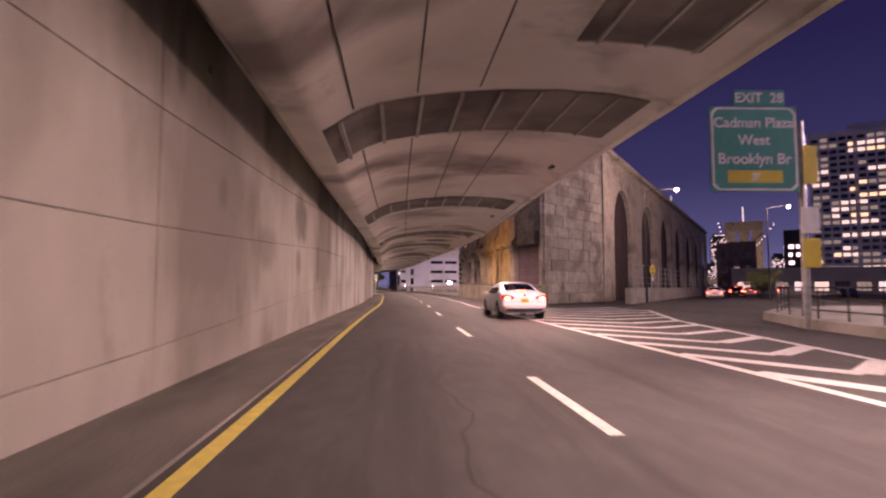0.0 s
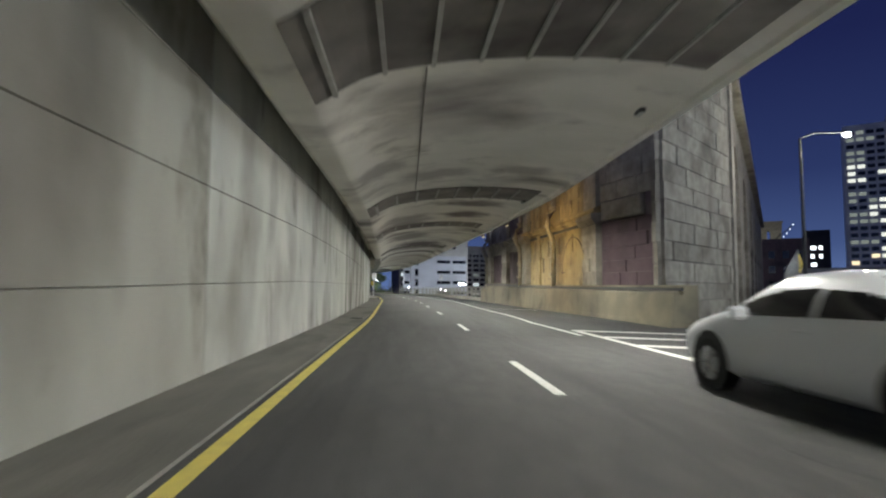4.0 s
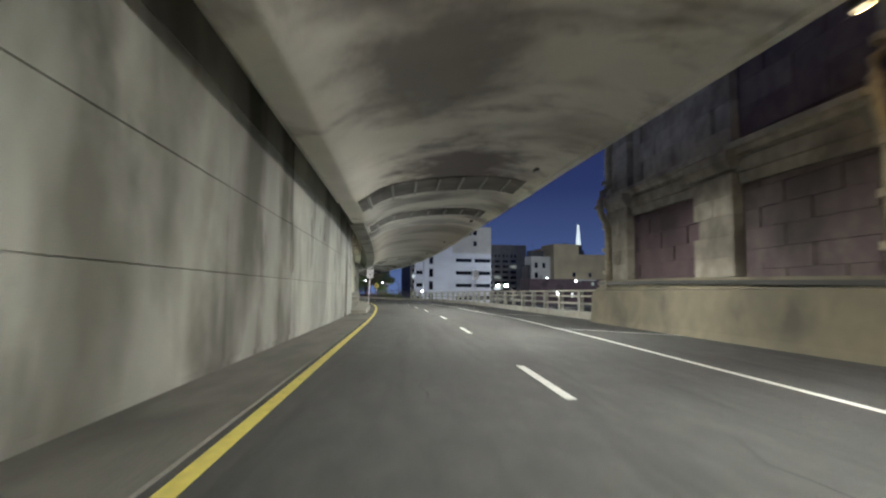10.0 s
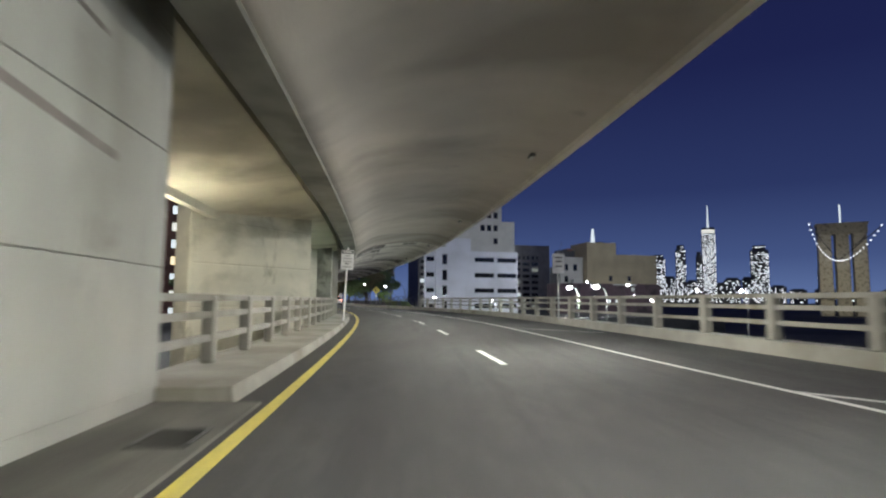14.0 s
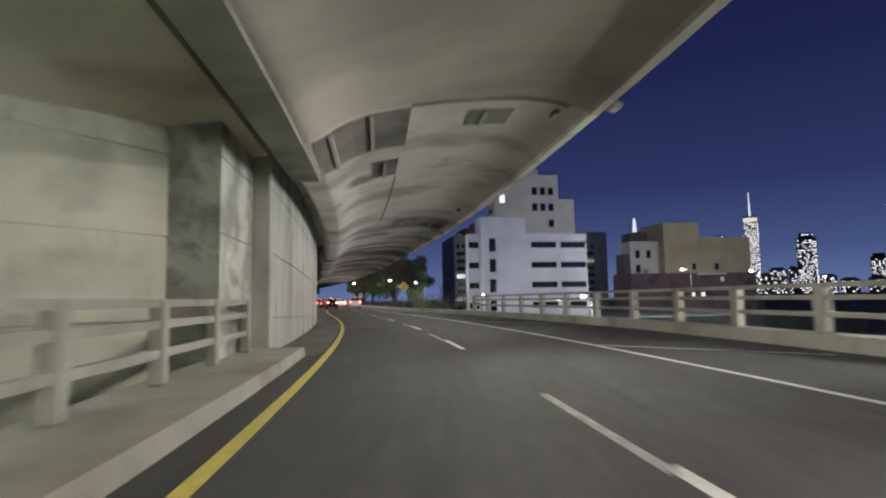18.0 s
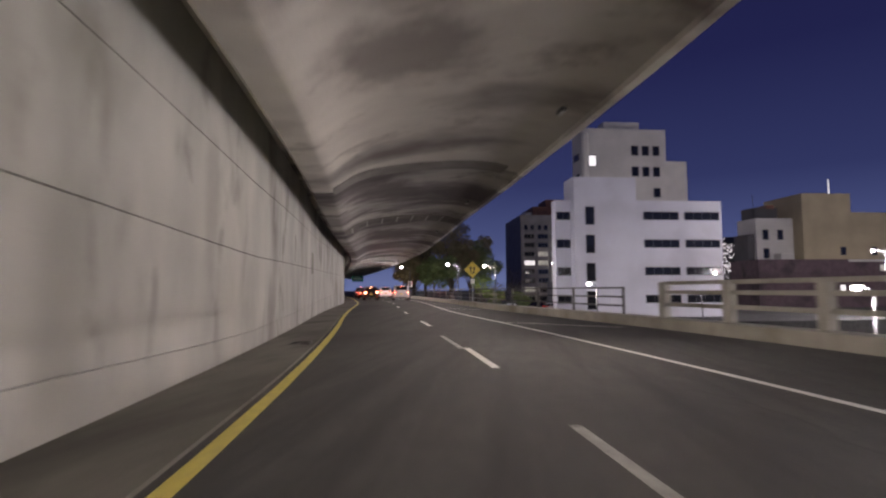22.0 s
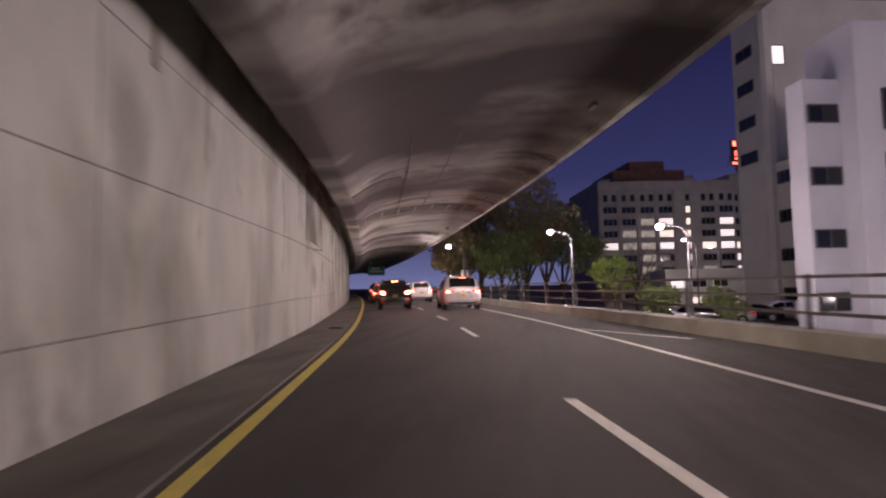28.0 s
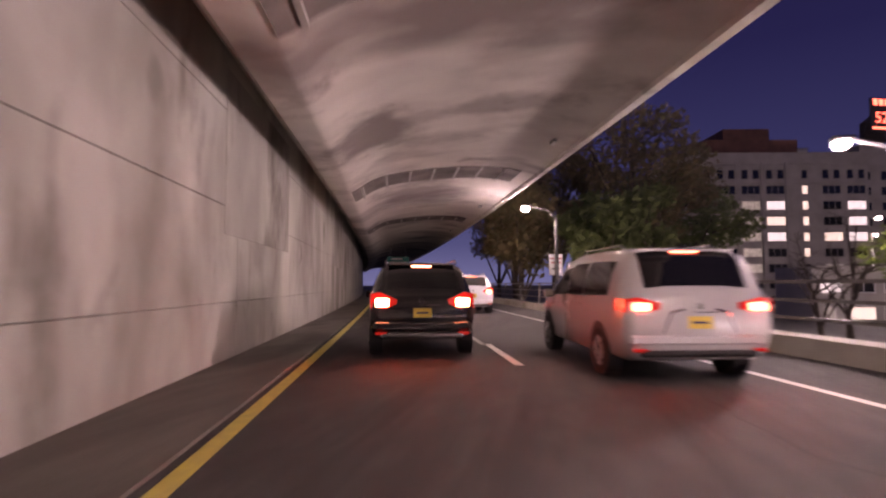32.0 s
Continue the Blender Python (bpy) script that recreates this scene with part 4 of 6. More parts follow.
for a_, b_ in ((60.55, 66.0), (68.2, 73.35)):
    part("architrave", sweep(bmesh.new(), lambda s: [(wr(s) + 0.5, lin(s, LEDGE) + 2.6), (wr(s) + 0.34, lin(s, LEDGE) + 2.6), (wr(s) + 0.32, lin(s, LEDGE) + 2.9), (wr(s) + 0.26, lin(s, LEDGE) + 2.92), (wr(s) + 0.24, lin(s, LEDGE) + 3.28), (wr(s) + 0.5, lin(s, LEDGE) + 3.28)], a_, b_, 2), M_STONE, masonry)
structure("cable_duct", sweep(bmesh.new(), lambda s: [(wr(s) + 0.5, lin(s, LEDGE) + 3.12), (wr(s) + 0.36, lin(s, LEDGE) + 3.12), (wr(s) + 0.36, lin(s, LEDGE) + 3.27), (wr(s) + 0.5, lin(s, LEDGE) + 3.27)], 47.4, 58.9, 2), M_DSTEEL, "dark cable duct under the string course")
# the blind arch, gouges in the stucco, then the drain pipes
pts = [P(49.5 - 2.0 * math.cos(math.pi * i / 18), wr(49.5) + 0.45, 2.2 + 2.0 * math.sin(math.pi * i / 18)) for i in range(19)]
part("arch_ring", tube(bmesh.new(), pts, 0.028, 6), M_DARKST, masonry)
rgg = random.Random(31)
for k_ in range(10):
    s_, z_, w_ = rgg.choice((rgg.uniform(47.6, 51), rgg.uniform(52.8, 55.4), rgg.uniform(52.8, 55.4))), rgg.uniform(1.8, 4.9), rgg.uniform(0.25, 0.8)
    part("gouge", sweep(bmesh.new(), lambda q: [(wr(q) + 0.447, z_ - 0.018), (wr(q) + 0.447, z_ + 0.018), (wr(q) + 0.47, z_ + 0.03), (wr(q) + 0.47, z_ - 0.03)], s_, s_ + w_, 1), M_DARKST, masonry)


def drain(s, label):
    t = thing("drain_pipe", Matrix.Identity(4), label, "pipe")
    u = wr(s) + 0.12
    pts = [P(s, u, 1.4), P(s, u, 4.2), P(s, u - 0.1, 4.42), P(s - 0.1, u - 0.35, 4.85), P(s - 0.15, u - 0.4, 5.35), P(s - 0.05, u - 0.25, 5.75), P(s, u + 0.05, 6.05), P(s, u + 0.1, 12)]
    part("pipe", tube(bmesh.new(), pts, 0.15, 12), M_PIPE, t, smooth=True)
    for z in (2.2, 3.2, 4.2, 5.1, 6.2):
        part("collar", tube(bmesh.new(), [P(s, u - (0.38 if 5 < z < 6 else 0.05), z - 0.08), P(s, u - (0.38 if 5 < z < 6 else 0.05), z + 0.08)], 0.2, 12), M_PIPE, t)


drain(52.15, "pale painted iron drain pipe with a swan neck")
drain(60.85, "pale painted iron drain pipe with a swan neck")
drain(75.35, "pale painted iron drain pipe at the masonry end")

# nose of the masonry towards the exit
N0, N1, N2 = P(45.3, wr(45.3) + 0.45), Vector((10.5, 41.3, 0)), Vector((17.2, 47.6, 0))
bm = bmesh.new()
prof = [N0, N1, N2, N2 + Vector((-2, 8, 0)), N0 + Vector((3, 3, 0))]
lo, hi = [bm.verts.new(v + Vector((0, 0, -7.9))) for v in prof], [bm.verts.new(v + Vector((0, 0, 13))) for v in prof]
for i in range(5):
    bm.faces.new((lo[i], lo[(i + 1) % 5], hi[(i + 1) % 5], hi[i]))
bm.faces.new(hi), bm.faces.new(lo[::-1])
nose = structure("stone_nose", bm, M_DARKST, "masonry end of the bridge approach")


def face_courses(a, b, z0, z1, material, hgt, lng, out, seed, t0=0.0, t1=1.0):
    """Stone blocks on the upright face from a to b."""
    rg = random.Random(seed)
    d = (b - a).normalized()
    n = Vector((d.y, -d.x, 0))
    full = (b - a).length
    z, row = z0, 0
    while z < z1 - 0.05:
        h = min(hgt * rg.uniform(0.92, 1.08), z1 - z)
        x = full * t0
        first_ = True
        while x < full * t1 - 0.02:
            ln = min((lng * (0.5 if first_ and row % 2 else 1)) * rg.uniform(0.9, 1.1), full * t1 - x)
            o = out + rg.uniform(-0.03, 0.03)
            bm = bmesh.new()
            box(bm, (x + ln / 2, 0, z + h / 2), (ln - 0.03, o * 2, h - 0.03), Matrix.Translation(a) @ Matrix.Rotation(math.atan2(d.y, d.x), 4, "Z"))
            part("stone", bm, material, nose)
            x += ln
            first_ = False
        z += h
        row += 1


face_courses(N1, N2, 0.0, 13, M_STONE, 0.85, 1.7, 0.14, 21)
face_courses(N0, N1, 1.42, 13, M_STONE, 0.85, 0.9, 0.22, 22, 0.93, 1.0)
face_courses(N0, N1, 1.42, 4.5, M_DARKRED, 0.6, 1.3, 0.06, 23, 0.03, 0.92)
face_courses(N0, N1, 5.5, 13, M_STONE, 0.8, 1.3, 0.08, 24, 0.0, 0.92)
part("lintel", boxes(((0, 0, 0), (3.0, 0.5, 0.9)), bevel=0.05), M_STONE, nose).matrix_world = Matrix.Translation(N0.lerp(N1, 0.42) + Vector((0, 0, 5.0))) @ Matrix.Rotation(math.atan2((N1 - N0).y, (N1 - N0).x), 4, "Z")

# far side with the arched bays
A0, A1 = Vector((17.2, 47.6, 0)), Vector((68.0, 122.0, 0))


def arch_bay(w, h, aw, spring, depth, n=12):
    """A wall bay w wide and h high with a round-headed opening through it."""
    bm = bmesh.new()
    r = aw / 2
    inner = [(-r, 0), (-r, spring)] + [(-r * math.cos(math.pi * i / n), spring + r * math.sin(math.pi * i / n)) for i in range(1, n)] + [(r, spring), (r, 0)]
    outer = []
    for x, z in inner:
        if z <= spring:
            outer.append((-w / 2 if x < 0 else w / 2, z))
        else:
            a = math.atan2(z - spring, x)
            k = min((w / 2) / max(abs(math.cos(a)), 1e-6), (h - spring) / max(math.sin(a), 1e-6))
            outer.append((k * math.cos(a), spring + k * math.sin(a)))
    rows = []
    for y in (0, depth):
        rows.append(([bm.verts.new((x, y, z)) for x, z in inner], [bm.verts.new((x, y, z)) for x, z in outer]))
    for (i0, o0) in rows:
        for k in range(len(inner) - 1):
            bm.faces.new((i0[k], i0[k + 1], o0[k + 1], o0[k]))
    for k in range(len(inner) - 1):
        bm.faces.new((rows[0][0][k], rows[1][0][k], rows[1][0][k + 1], rows[0][0][k + 1]))
        bm.faces.new((rows[0][1][k], rows[0][1][k + 1], rows[1][1][k + 1], rows[1][1][k]))
    # fill the corners above the arch
    for y in (0, depth):
        for sx in (-1, 1):
            pts = sorted({o for o in outer if o[1] > spring and (abs(o[0] - sx * w / 2) < 1e-4 or abs(o[1] - h) < 1e-4) and o[0] * sx > 0}, key=lambda q: math.atan2(q[1] - spring, q[0] * sx))
            a = [q for q in pts if abs(q[0] - sx * w / 2) < 1e-4]
            b = [q for q in pts if abs(q[1] - h) < 1e-4]
            if a and b:
                v = [bm.verts.new((q[0], y, q[1])) for q in (a[-1], (sx * w / 2, h), b[0])]
                bm.faces.new(v)
    return bm


bm = bmesh.new()
top_ = [P(47.6, wr(47.6) + 3.9, 12.7), P(76, wr(76) + 3.9, 12.7), Vector((66.0, 123.0, 12.7)), Vector((18.0, 50.5, 12.7))]
bot_ = [bm.verts.new(v - Vector((0, 0, 0.6))) for v in top_]
top_ = [bm.verts.new(v) for v in top_]
bm.faces.new(top_), bm.faces.new(bot_[::-1])
for i in range(4):
    bm.faces.new((bot_[i], bot_[(i + 1) % 4], top_[(i + 1) % 4], top_[i]))
structure("approach_roadway", bm, M_ROAD, "roadway slab on top of the masonry approach")
flank_dir = (A1 - A0).normalized()
flank = thing("masonry_flank", Matrix.Translation(A0 + Vector((0, 0, 0))) @ Matrix.Rotation(math.atan2(flank_dir.y, flank_dir.x), 4, "Z"),
              "granite bridge approach with a row of tall dark arches", "bridge approach")
L = (A1 - A0).length
# Shallow red fill; the shade of deep openings is put into its colour.
part("core", boxes(((L / 2, 2.85, 2.6), (L, 4.6, 21))), M_ARCHFILL, flank, "dark red fill inside the arches, coloured for their shade")
bw = 13.1
first = None
for i in range(7):
    m = Matrix.Translation((2.25 + bw * (i + 0.5), 0, 0))
    if first is None:
        first = part("arch_bay", arch_bay(bw, 13.2, 7.9, 7.0, 0.5, 16), M_STONE, flank)
        first.matrix_basis = m
    else:
        o = new("arch_bay", first.data)
        o.parent = flank
        o.matrix_basis = m
part("corner_pier", boxes(((1.2, 0.4, 6.6), (2.4, 1.3, 13.2))), M_STONE, flank)
part("cornice", boxes(((L / 2, 0.2, 13.35), (L, 1.6, 0.35)), ((L / 2, 0.3, 13.7), (L, 1.2, 0.35))), M_STONE, flank)


# ---------- exit sign ----------
def text_mesh(body, size, material, parent, m, name="letter", depth=0.004, bold=0.0):
    c = bpy.data.curves.new(name, "FONT")
    c.body, c.size, c.align_x, c.align_y, c.extrude = body, size, "CENTER", "CENTER", depth
    c.offset = bold
    tmp = bpy.data.objects.new(name, c)
    scene.collection.objects.link(tmp)
    me = bpy.data.meshes.new_from_object(tmp.evaluated_get(bpy.context.evaluated_depsgraph_get()))
    bpy.data.objects.remove(tmp)
    whole = bmesh.new()
    whole.from_mesh(me)
    bpy.data.meshes.remove(me)
    seen = set()
    for f in whole.faces:
        if f in seen:
            continue
        todo, island = [f], []
        seen.add(f)
        while todo:
            g = todo.pop()
            island.append(g)
            for e in g.edges:
                for h in e.link_faces:
                    if h not in seen:
                        seen.add(h)
                        todo.append(h)
        one, made = bmesh.new(), {}
        for g in island:
            vs = []
            for v in g.verts:
                if v not in made:
                    made[v] = one.verts.new(v.co)
                vs.append(made[v])
            one.faces.new(vs)
        o = part(name, one, material, parent)
        o.matrix_basis = m
    whole.free()


def flat(x, z, y=-0.035):
    """Upright on a sign's face, which looks along -y."""
    return pose(x, y, z, 90, 0, 0)


sg = thing("exit_sign", pose(10.74, 16.4, 0, 0, 0, -3), "large green highway exit sign on a steel post", "road sign")
part("panel", boxes(((0, 0, 5.48), (2.75, 0.05, 2.66)), bevel=0.02), M_GREEN, sg)
bm = bmesh.new()
rim_ = [(sx * (1.32 - 0.16 * k), 5.48 + sz * (1.285 - 0.16 * (1 - k))) for sx, sz, ks in ((1, 1, (0, 0.4, 1)), (-1, 1, (1, 0.4, 0)), (-1, -1, (0, 0.4, 1)), (1, -1, (1, 0.4, 0))) for k in ks]
outer_ = [bm.verts.new((x, -0.034, z)) for x, z in rim_]
inner_ = [bm.verts.new((x * 0.945, -0.034, 5.48 + (z - 5.48) * 0.953)) for x, z in rim_]
for k in range(len(rim_)):
    bm.faces.new((outer_[k], outer_[k - 1], inner_[k - 1], inner_[k]))
part("border", bm, M_SIGNW, sg)
part("exit_tab", boxes(((0.2, 0, 7.07), (1.6, 0.05, 0.5)), bevel=0.02), M_GREEN, sg)
text_mesh("EXIT  28", 0.42, M_SIGNW, sg, flat(0.2, 7.06), bold=0.008)
text_mesh("Cadman Plaza", 0.44, M_SIGNW, sg, flat(0, 6.28), bold=0.008)
text_mesh("West", 0.44, M_SIGNW, sg, flat(0, 5.74), bold=0.008)
text_mesh("Brooklyn Br", 0.46, M_SIGNW, sg, flat(0, 5.16), bold=0.008)
part("arrow_plate", boxes(((0, -0.03, 4.62), (1.7, 0.015, 0.38)), bevel=0.006), M_SIGNY, sg)
text_mesh("\u2197", 0.4, M_SIGNW, sg, flat(0, 4.61, -0.045), "arrow", bold=0.02)
part("post", tube(bmesh.new(), [(1.55, 0.15, 0), (1.55, 0.15, 6.4)], 0.11), M_STEEL, sg)
for z_ in (4.75, 6.1):
    part("arm", boxes(((0.3, 0.12, z_), (2.5, 0.08, 0.1))), M_STEEL, sg)
part("small_panel", boxes(((1.72, -0.02, 5.0), (0.45, 0.03, 1.2)), bevel=0.01), M_SIGNY, sg, "small amber panel on the post")
part("small_panel", boxes(((1.66, -0.02, 3.3), (0.56, 0.03, 0.8)), bevel=0.01), M_SIGNW, sg, "small white panel on the post")
part("small_panel", boxes(((1.66, -0.02, 2.3), (0.56, 0.03, 0.9)), bevel=0.01), M_SIGNY, sg, "small yellow panel on the post")



# ---------- buildings ----------
def block(parent, name, x0, x1, y0, y1, z0, z1, material, parapet=0.5):
    """A storey block with a parapet round its roof, in one mesh."""
    bm = bmesh.new()
    t, q = 0.24, z1 + parapet
    rim = [[bm.verts.new((x, y, z)) for x, y in ((x0 + i, y0 + i), (x1 - i, y0 + i), (x1 - i, y1 - i), (x0 + i, y1 - i))] for i, z in ((0, z0), (0, q), (t, q), (t, z1))]
    for a, b in zip(rim, rim[1:]):
        for k in range(4):
            bm.faces.new((a[k], a[(k + 1) % 4], b[(k + 1) % 4], b[k]))
    bm.faces.new(rim[-1])
    return part(name, bm, material, parent)


def many_windows(parent, spots, w, h, material, label):
    """Small far windows on the face that looks along -y, joined."""
    bm = bmesh.new()
    for x, z in spots:
        box(bm, (x, -0.03, z), (w, 0.12, h))
    return tagged(part("window_grid", bm, material, parent, label), kind="stuff")


def at_world(x, y, z, turn):
    return pose(x, y, z, 0, 0, turn)


_win = {}


def window(parent, x, y, z, w, h, turn=0.0, glass=None, frame=None):
    """A framed window set on a face that looks along -y, before the turn."""
    glass, frame = glass or M_GLASS, frame or M_DSTEEL
    key = (round(w, 2), round(h, 2), glass.name, frame.name)
    if key not in _win:
        f = bmesh.new()
        t = 0.07
        for c, s in (((0, 0, h / 2 - t / 2), (w, 0.14, t)), ((0, 0, -h / 2 + t / 2), (w, 0.14, t)), ((-w / 2 + t / 2, 0, 0), (t, 0.14, h - 2 * t)), ((w / 2 - t / 2, 0, 0), (t, 0.14, h - 2 * t))):
            box(f, c, s)
        if w > 1.6:
            for q in range(1, int(w / 1.3) + 1):
                box(f, (-w / 2 + q * w / (int(w / 1.3) + 1), 0, 0), (0.05, 0.1, h - 2 * t))
        wf = part("window", f, frame, parent)
        pane = part("pane", boxes(((0, 0.0, 0), (w - 0.12, 0.05, h - 0.12))), glass, wf)
        _win[key] = (wf.data, pane.data)
    else:
        wf = new("window", _win[key][0])
        wf.parent = parent
        pane = new("pane", _win[key][1])
        pane.parent = wf
    wf.matrix_basis = pose(x, y, z, 0, 0, turn)
    return wf


wb_ = thing("white_building", pose(2.0, 200.2, 0, 0, 0, 13), "white painted office building with dark strip windows beside the highway", "building")
block(wb_, "wall", 0, 7.8, 0, 3.6, -8, 14.2, M_WBLD)
block(wb_, "wall", 7.8, 19.0, 0.4, 12, -8, 11.5, M_WBLD)
block(wb_, "wall", -2.0, 0, 1.2, 2.6, -8, 11.5, M_WBLD)
block(wb_, "wall", 8.7, 23.0, 20.7, 24.5, -8, 26.2, M_CREAM, 0.7)
block(wb_, "wall", 23.0, 26.8, 21.2, 25, -8, 21.4, M_CREAM)
block(wb_, "wall", 9.4, 19.0, 12.0, 20.7, -8, 11.0, M_CREAM)
for z in (-3.3, 0.0, 3.35, 6.7, 10.1):
    for x in (11.1, 16.4):
        window(wb_, x, 0.36, z, 4.5, 1.0)
    window(wb_, 1.9, -0.04, z - 0.1, 1.1, 2.2)
    window(wb_, -1.0, 1.16, z, 1.7, 1.0)
    window(wb_, 9.36, 14.3, z, 3.0, 1.1, -90)
    window(wb_, 9.36, 18.3, z, 3.0, 1.1, -90)
for z in (12.5, 15.8, 19.1, 22.4):
    window(wb_, 8.66, 22.6, z, 2.4, 1.1, -90)
for x in (17.7, 19.5, 21.3):
    window(wb_, x, 20.66, 23.4, 1.15, 1.6)
    window(wb_, x, 20.66, 20.0, 1.15, 1.6)
window(wb_, 10.6, 20.66, 21.6, 1.3, 1.8, 0, M_LITC)
window(wb_, 21.3, 20.66, 16.6, 1.15, 1.5)
part("corner_shaft", boxes(((9.3, 20.5, 9.1), (1.2, 0.9, 34.2)), bevel=0.3), M_CREAM, wb_)
part("stair_house", boxes(((16, 22.8, 27.5), (6, 2.4, 1.6)), bevel=0.05), M_CREAM, wb_)

tan = thing("tan_building", pose(44.96, 236.93, -0.19, 0, 0, 11) @ Matrix.Scale(1.15, 4), "tan stucco building with cream wing over a dark ground floor", "building")
block(tan, "wall", 0.7, 8.6, 0, 9, 4.8, 15.2, M_TAN)
block(tan, "wall", 8.6, 20.0, 0.15, 9, 4.8, 12.3, M_TAN)
block(tan, "wall", -5.4, 0.7, 2.2, 7, 4.8, 11.6, M_CREAM)
block(tan, "wall", -7.2, 20.4, -0.7, 6.5, -8, 5.0, M_DARKRED)
block(tan, "wall", -6.4, -5.4, 2.8, 6.5, 5.0, 9.4, M_DARKB, 0.2)
block(tan, "wall", -4.9, -0.9, 3.4, 6.6, 11.6, 13.7, M_DARKB, 0.2)
block(tan, "wall", -2.9, -1.6, 3.2, 6.0, 13.7, 14.2, M_BRICK, 0.1)
block(tan, "wall", 4.6, 6.2, 2, 5, 15.2, 15.9, M_DARKB, 0.2)
part("canopy", boxes(((10.4, -0.55, 5.3), (6.4, 0.7, 0.35)), bevel=0.05), M_CREAM, tan)
part("bulkhead", boxes(((-1.6, 1.4, 5.7), (2.2, 1.8, 1.6)), bevel=0.05), M_CREAM, tan)
for x, y, h_, z in ((2.2, 3, 0.5, 15.2), (11.6, 5, 0.6, 12.3), (14.4, 3, 0.5, 12.3), (18, 5, 0.5, 12.3)):
    part("roof_vent", boxes(((x, y, z + h_ / 2), (0.8, 0.8, h_)), ((x, y, z + 0.05 + h_), (1.0, 1.0, 0.1)), bevel=0.03), M_STEEL, tan)
part("antenna", tube(bmesh.new(), [(-3.9, 5, 13.7), (-3.9, 5, 16.2)], 0.04, 6), M_POLE, tan)
for x in (-3.9, -1.5):
    for z in (6.6, 9.5):
        if x < -2 or z > 7:
            window(tan, x, 2.15, z, 0.95, 1.6)
for x in (7.0, 12.2):
    window(tan, x, -0.05 if x < 8 else 0.1, 6.8, 0.9, 1.3)
for x in (6.0, 8.2):
    window(tan, x, -0.75, 0.9, 0.95, 1.5, 0, M_LITC)
window(tan, 12.6, -0.75, 4.2, 1.0, 1.1, 0, M_LITDIM)

rng = random.Random(4)
off = thing("office_building", pose(-2.5, 276, 0, 0, 0, 11), "grey brick office block with many lit windows", "building")
block(off, "wall", 0, 26, 0, 20, -8, 19.6, M_GREYB)
block(off, "wall", 26, 50, 1.5, 22, -8, 21.0, M_GREYB)
block(off, "wall", 4, 18, 3, 16, 19.6, 22.2, M_BRICK)
block(off, "wall", 8, 15, 5, 13, 22.2, 24.6, M_BRICK, 0.3)
BAYS = ((2.2, 2.7), (5.7, 2.7), (9.2, 2.7), (12.7, 2.7), (16.9, 0.9), (20.7, 2.7), (24.2, 2.7), (27.0, 0.9), (30.2, 2.7), (33.7, 2.7), (37.2, 2.7), (40.7, 2.7), (44.2, 2.7))
LIT = {8: (0, 0, 1, 2, 3, 0, 2, 0), 7: (0, 1, 1, 3, 3, 0, 2, 0), 6: (2, 1, 1, 2, 3, 3, 2, 3), 5: (0, 0, 1, 0, 3, 0, 0, 2), 4: (0, 0, 1, 0, 0, 1, 0, 2), 9: (0, 0, 0, 0, 3, 0, 0, 0)}
for r in range(11):
    for c, (x, w_) in enumerate(BAYS):
        k = LIT[r][c] if r in LIT and c < 8 else rng.choices((0, 1, 2), (0.8, 0.14, 0.06))[0] if r < 9 else 0
        if r == 10 and w_ > 2:
            for dx in (-0.8, 0.8):
                window(off, x + dx, -0.05 if x < 26 else 1.45, -5.6 + r * 2.25, 1.0, 1.4, 0, M_GLASS, M_GREYB)
            continue
        window(off, x, -0.05 if x < 26 else 1.45, -5.6 + r * 2.25, w_, 1.3, 0, (M_GLASS, M_LITDIM, M_LITC, M_LITW)[k], M_GREYB)
for c in range(5):
    part("wall_pier", boxes(((0.4 + c * 3.5, -0.16, 5.4), (0.55, 0.3, 26.6)), bevel=0.04), M_GREYB, off)
for z in (15.6, 18.4):
    part("ledge", boxes(((13, -0.14, z), (26.0, 0.26, 0.22)), bevel=0.03), M_GREYB, off)
for x, y, h_ in ((3, 5, 1.6), (20, 6, 2.2), (23, 9, 1.4)):
    part("roof_vent", boxes(((x, y, 19.6 + h_ / 2), (1.8, 1.6, h_)), ((x, y, 19.65 + h_), (2.1, 1.9, 0.15)), bevel=0.04), M_STEEL, off)
tk_ = part("water_tank", tube(bmesh.new(), [(33, 8, 23.4), (33, 8, 26.6), (33, 8, 27.8)], [1.7, 1.7, 0.15], 16), M_BARK, off, "dark wooden rooftop water tank")
for dx, dy in ((-1, -1), (1, -1), (1, 1), (-1, 1)):
    part("tank_leg", tube(bmesh.new(), [(33 + dx, 8 + dy, 21), (33 + dx * 0.9, 8 + dy * 0.9, 23.5)], 0.12, 6), M_DSTEEL, tk_)
low = thing("low_annex", pose(3.2, 250, 0, 0, 0, 4), "pale two-storey annex with a lit ground floor behind the parking lot", "building")
block(low, "wall", 0, 10.4, 0, 8, -8, 2.6, M_CREAM, 0.3)
for x in (1.6, 4.4, 7.2):
    window(low, x, -0.05, 0.9, 2.0, 1.1, 0, M_LITC if x < 2 else M_GLASS, M_SIGNW)
for x, w_, m_ in ((1.4, 1.0, M_LITDIM), (4.3, 2.2, M_LITW), (6.6, 0.9, M_GLASS), (8.4, 2.0, M_LITDIM)):
    window(low, x, -0.05, -1.55, w_, 1.2, 0, m_, M_SIGNW)
sgn = thing("clock_sign", at_world(22.6, 275.0, 21.6, 22) @ Matrix.Scale(0.66, 4), "red lit clock sign standing on an office roof", "rooftop sign")
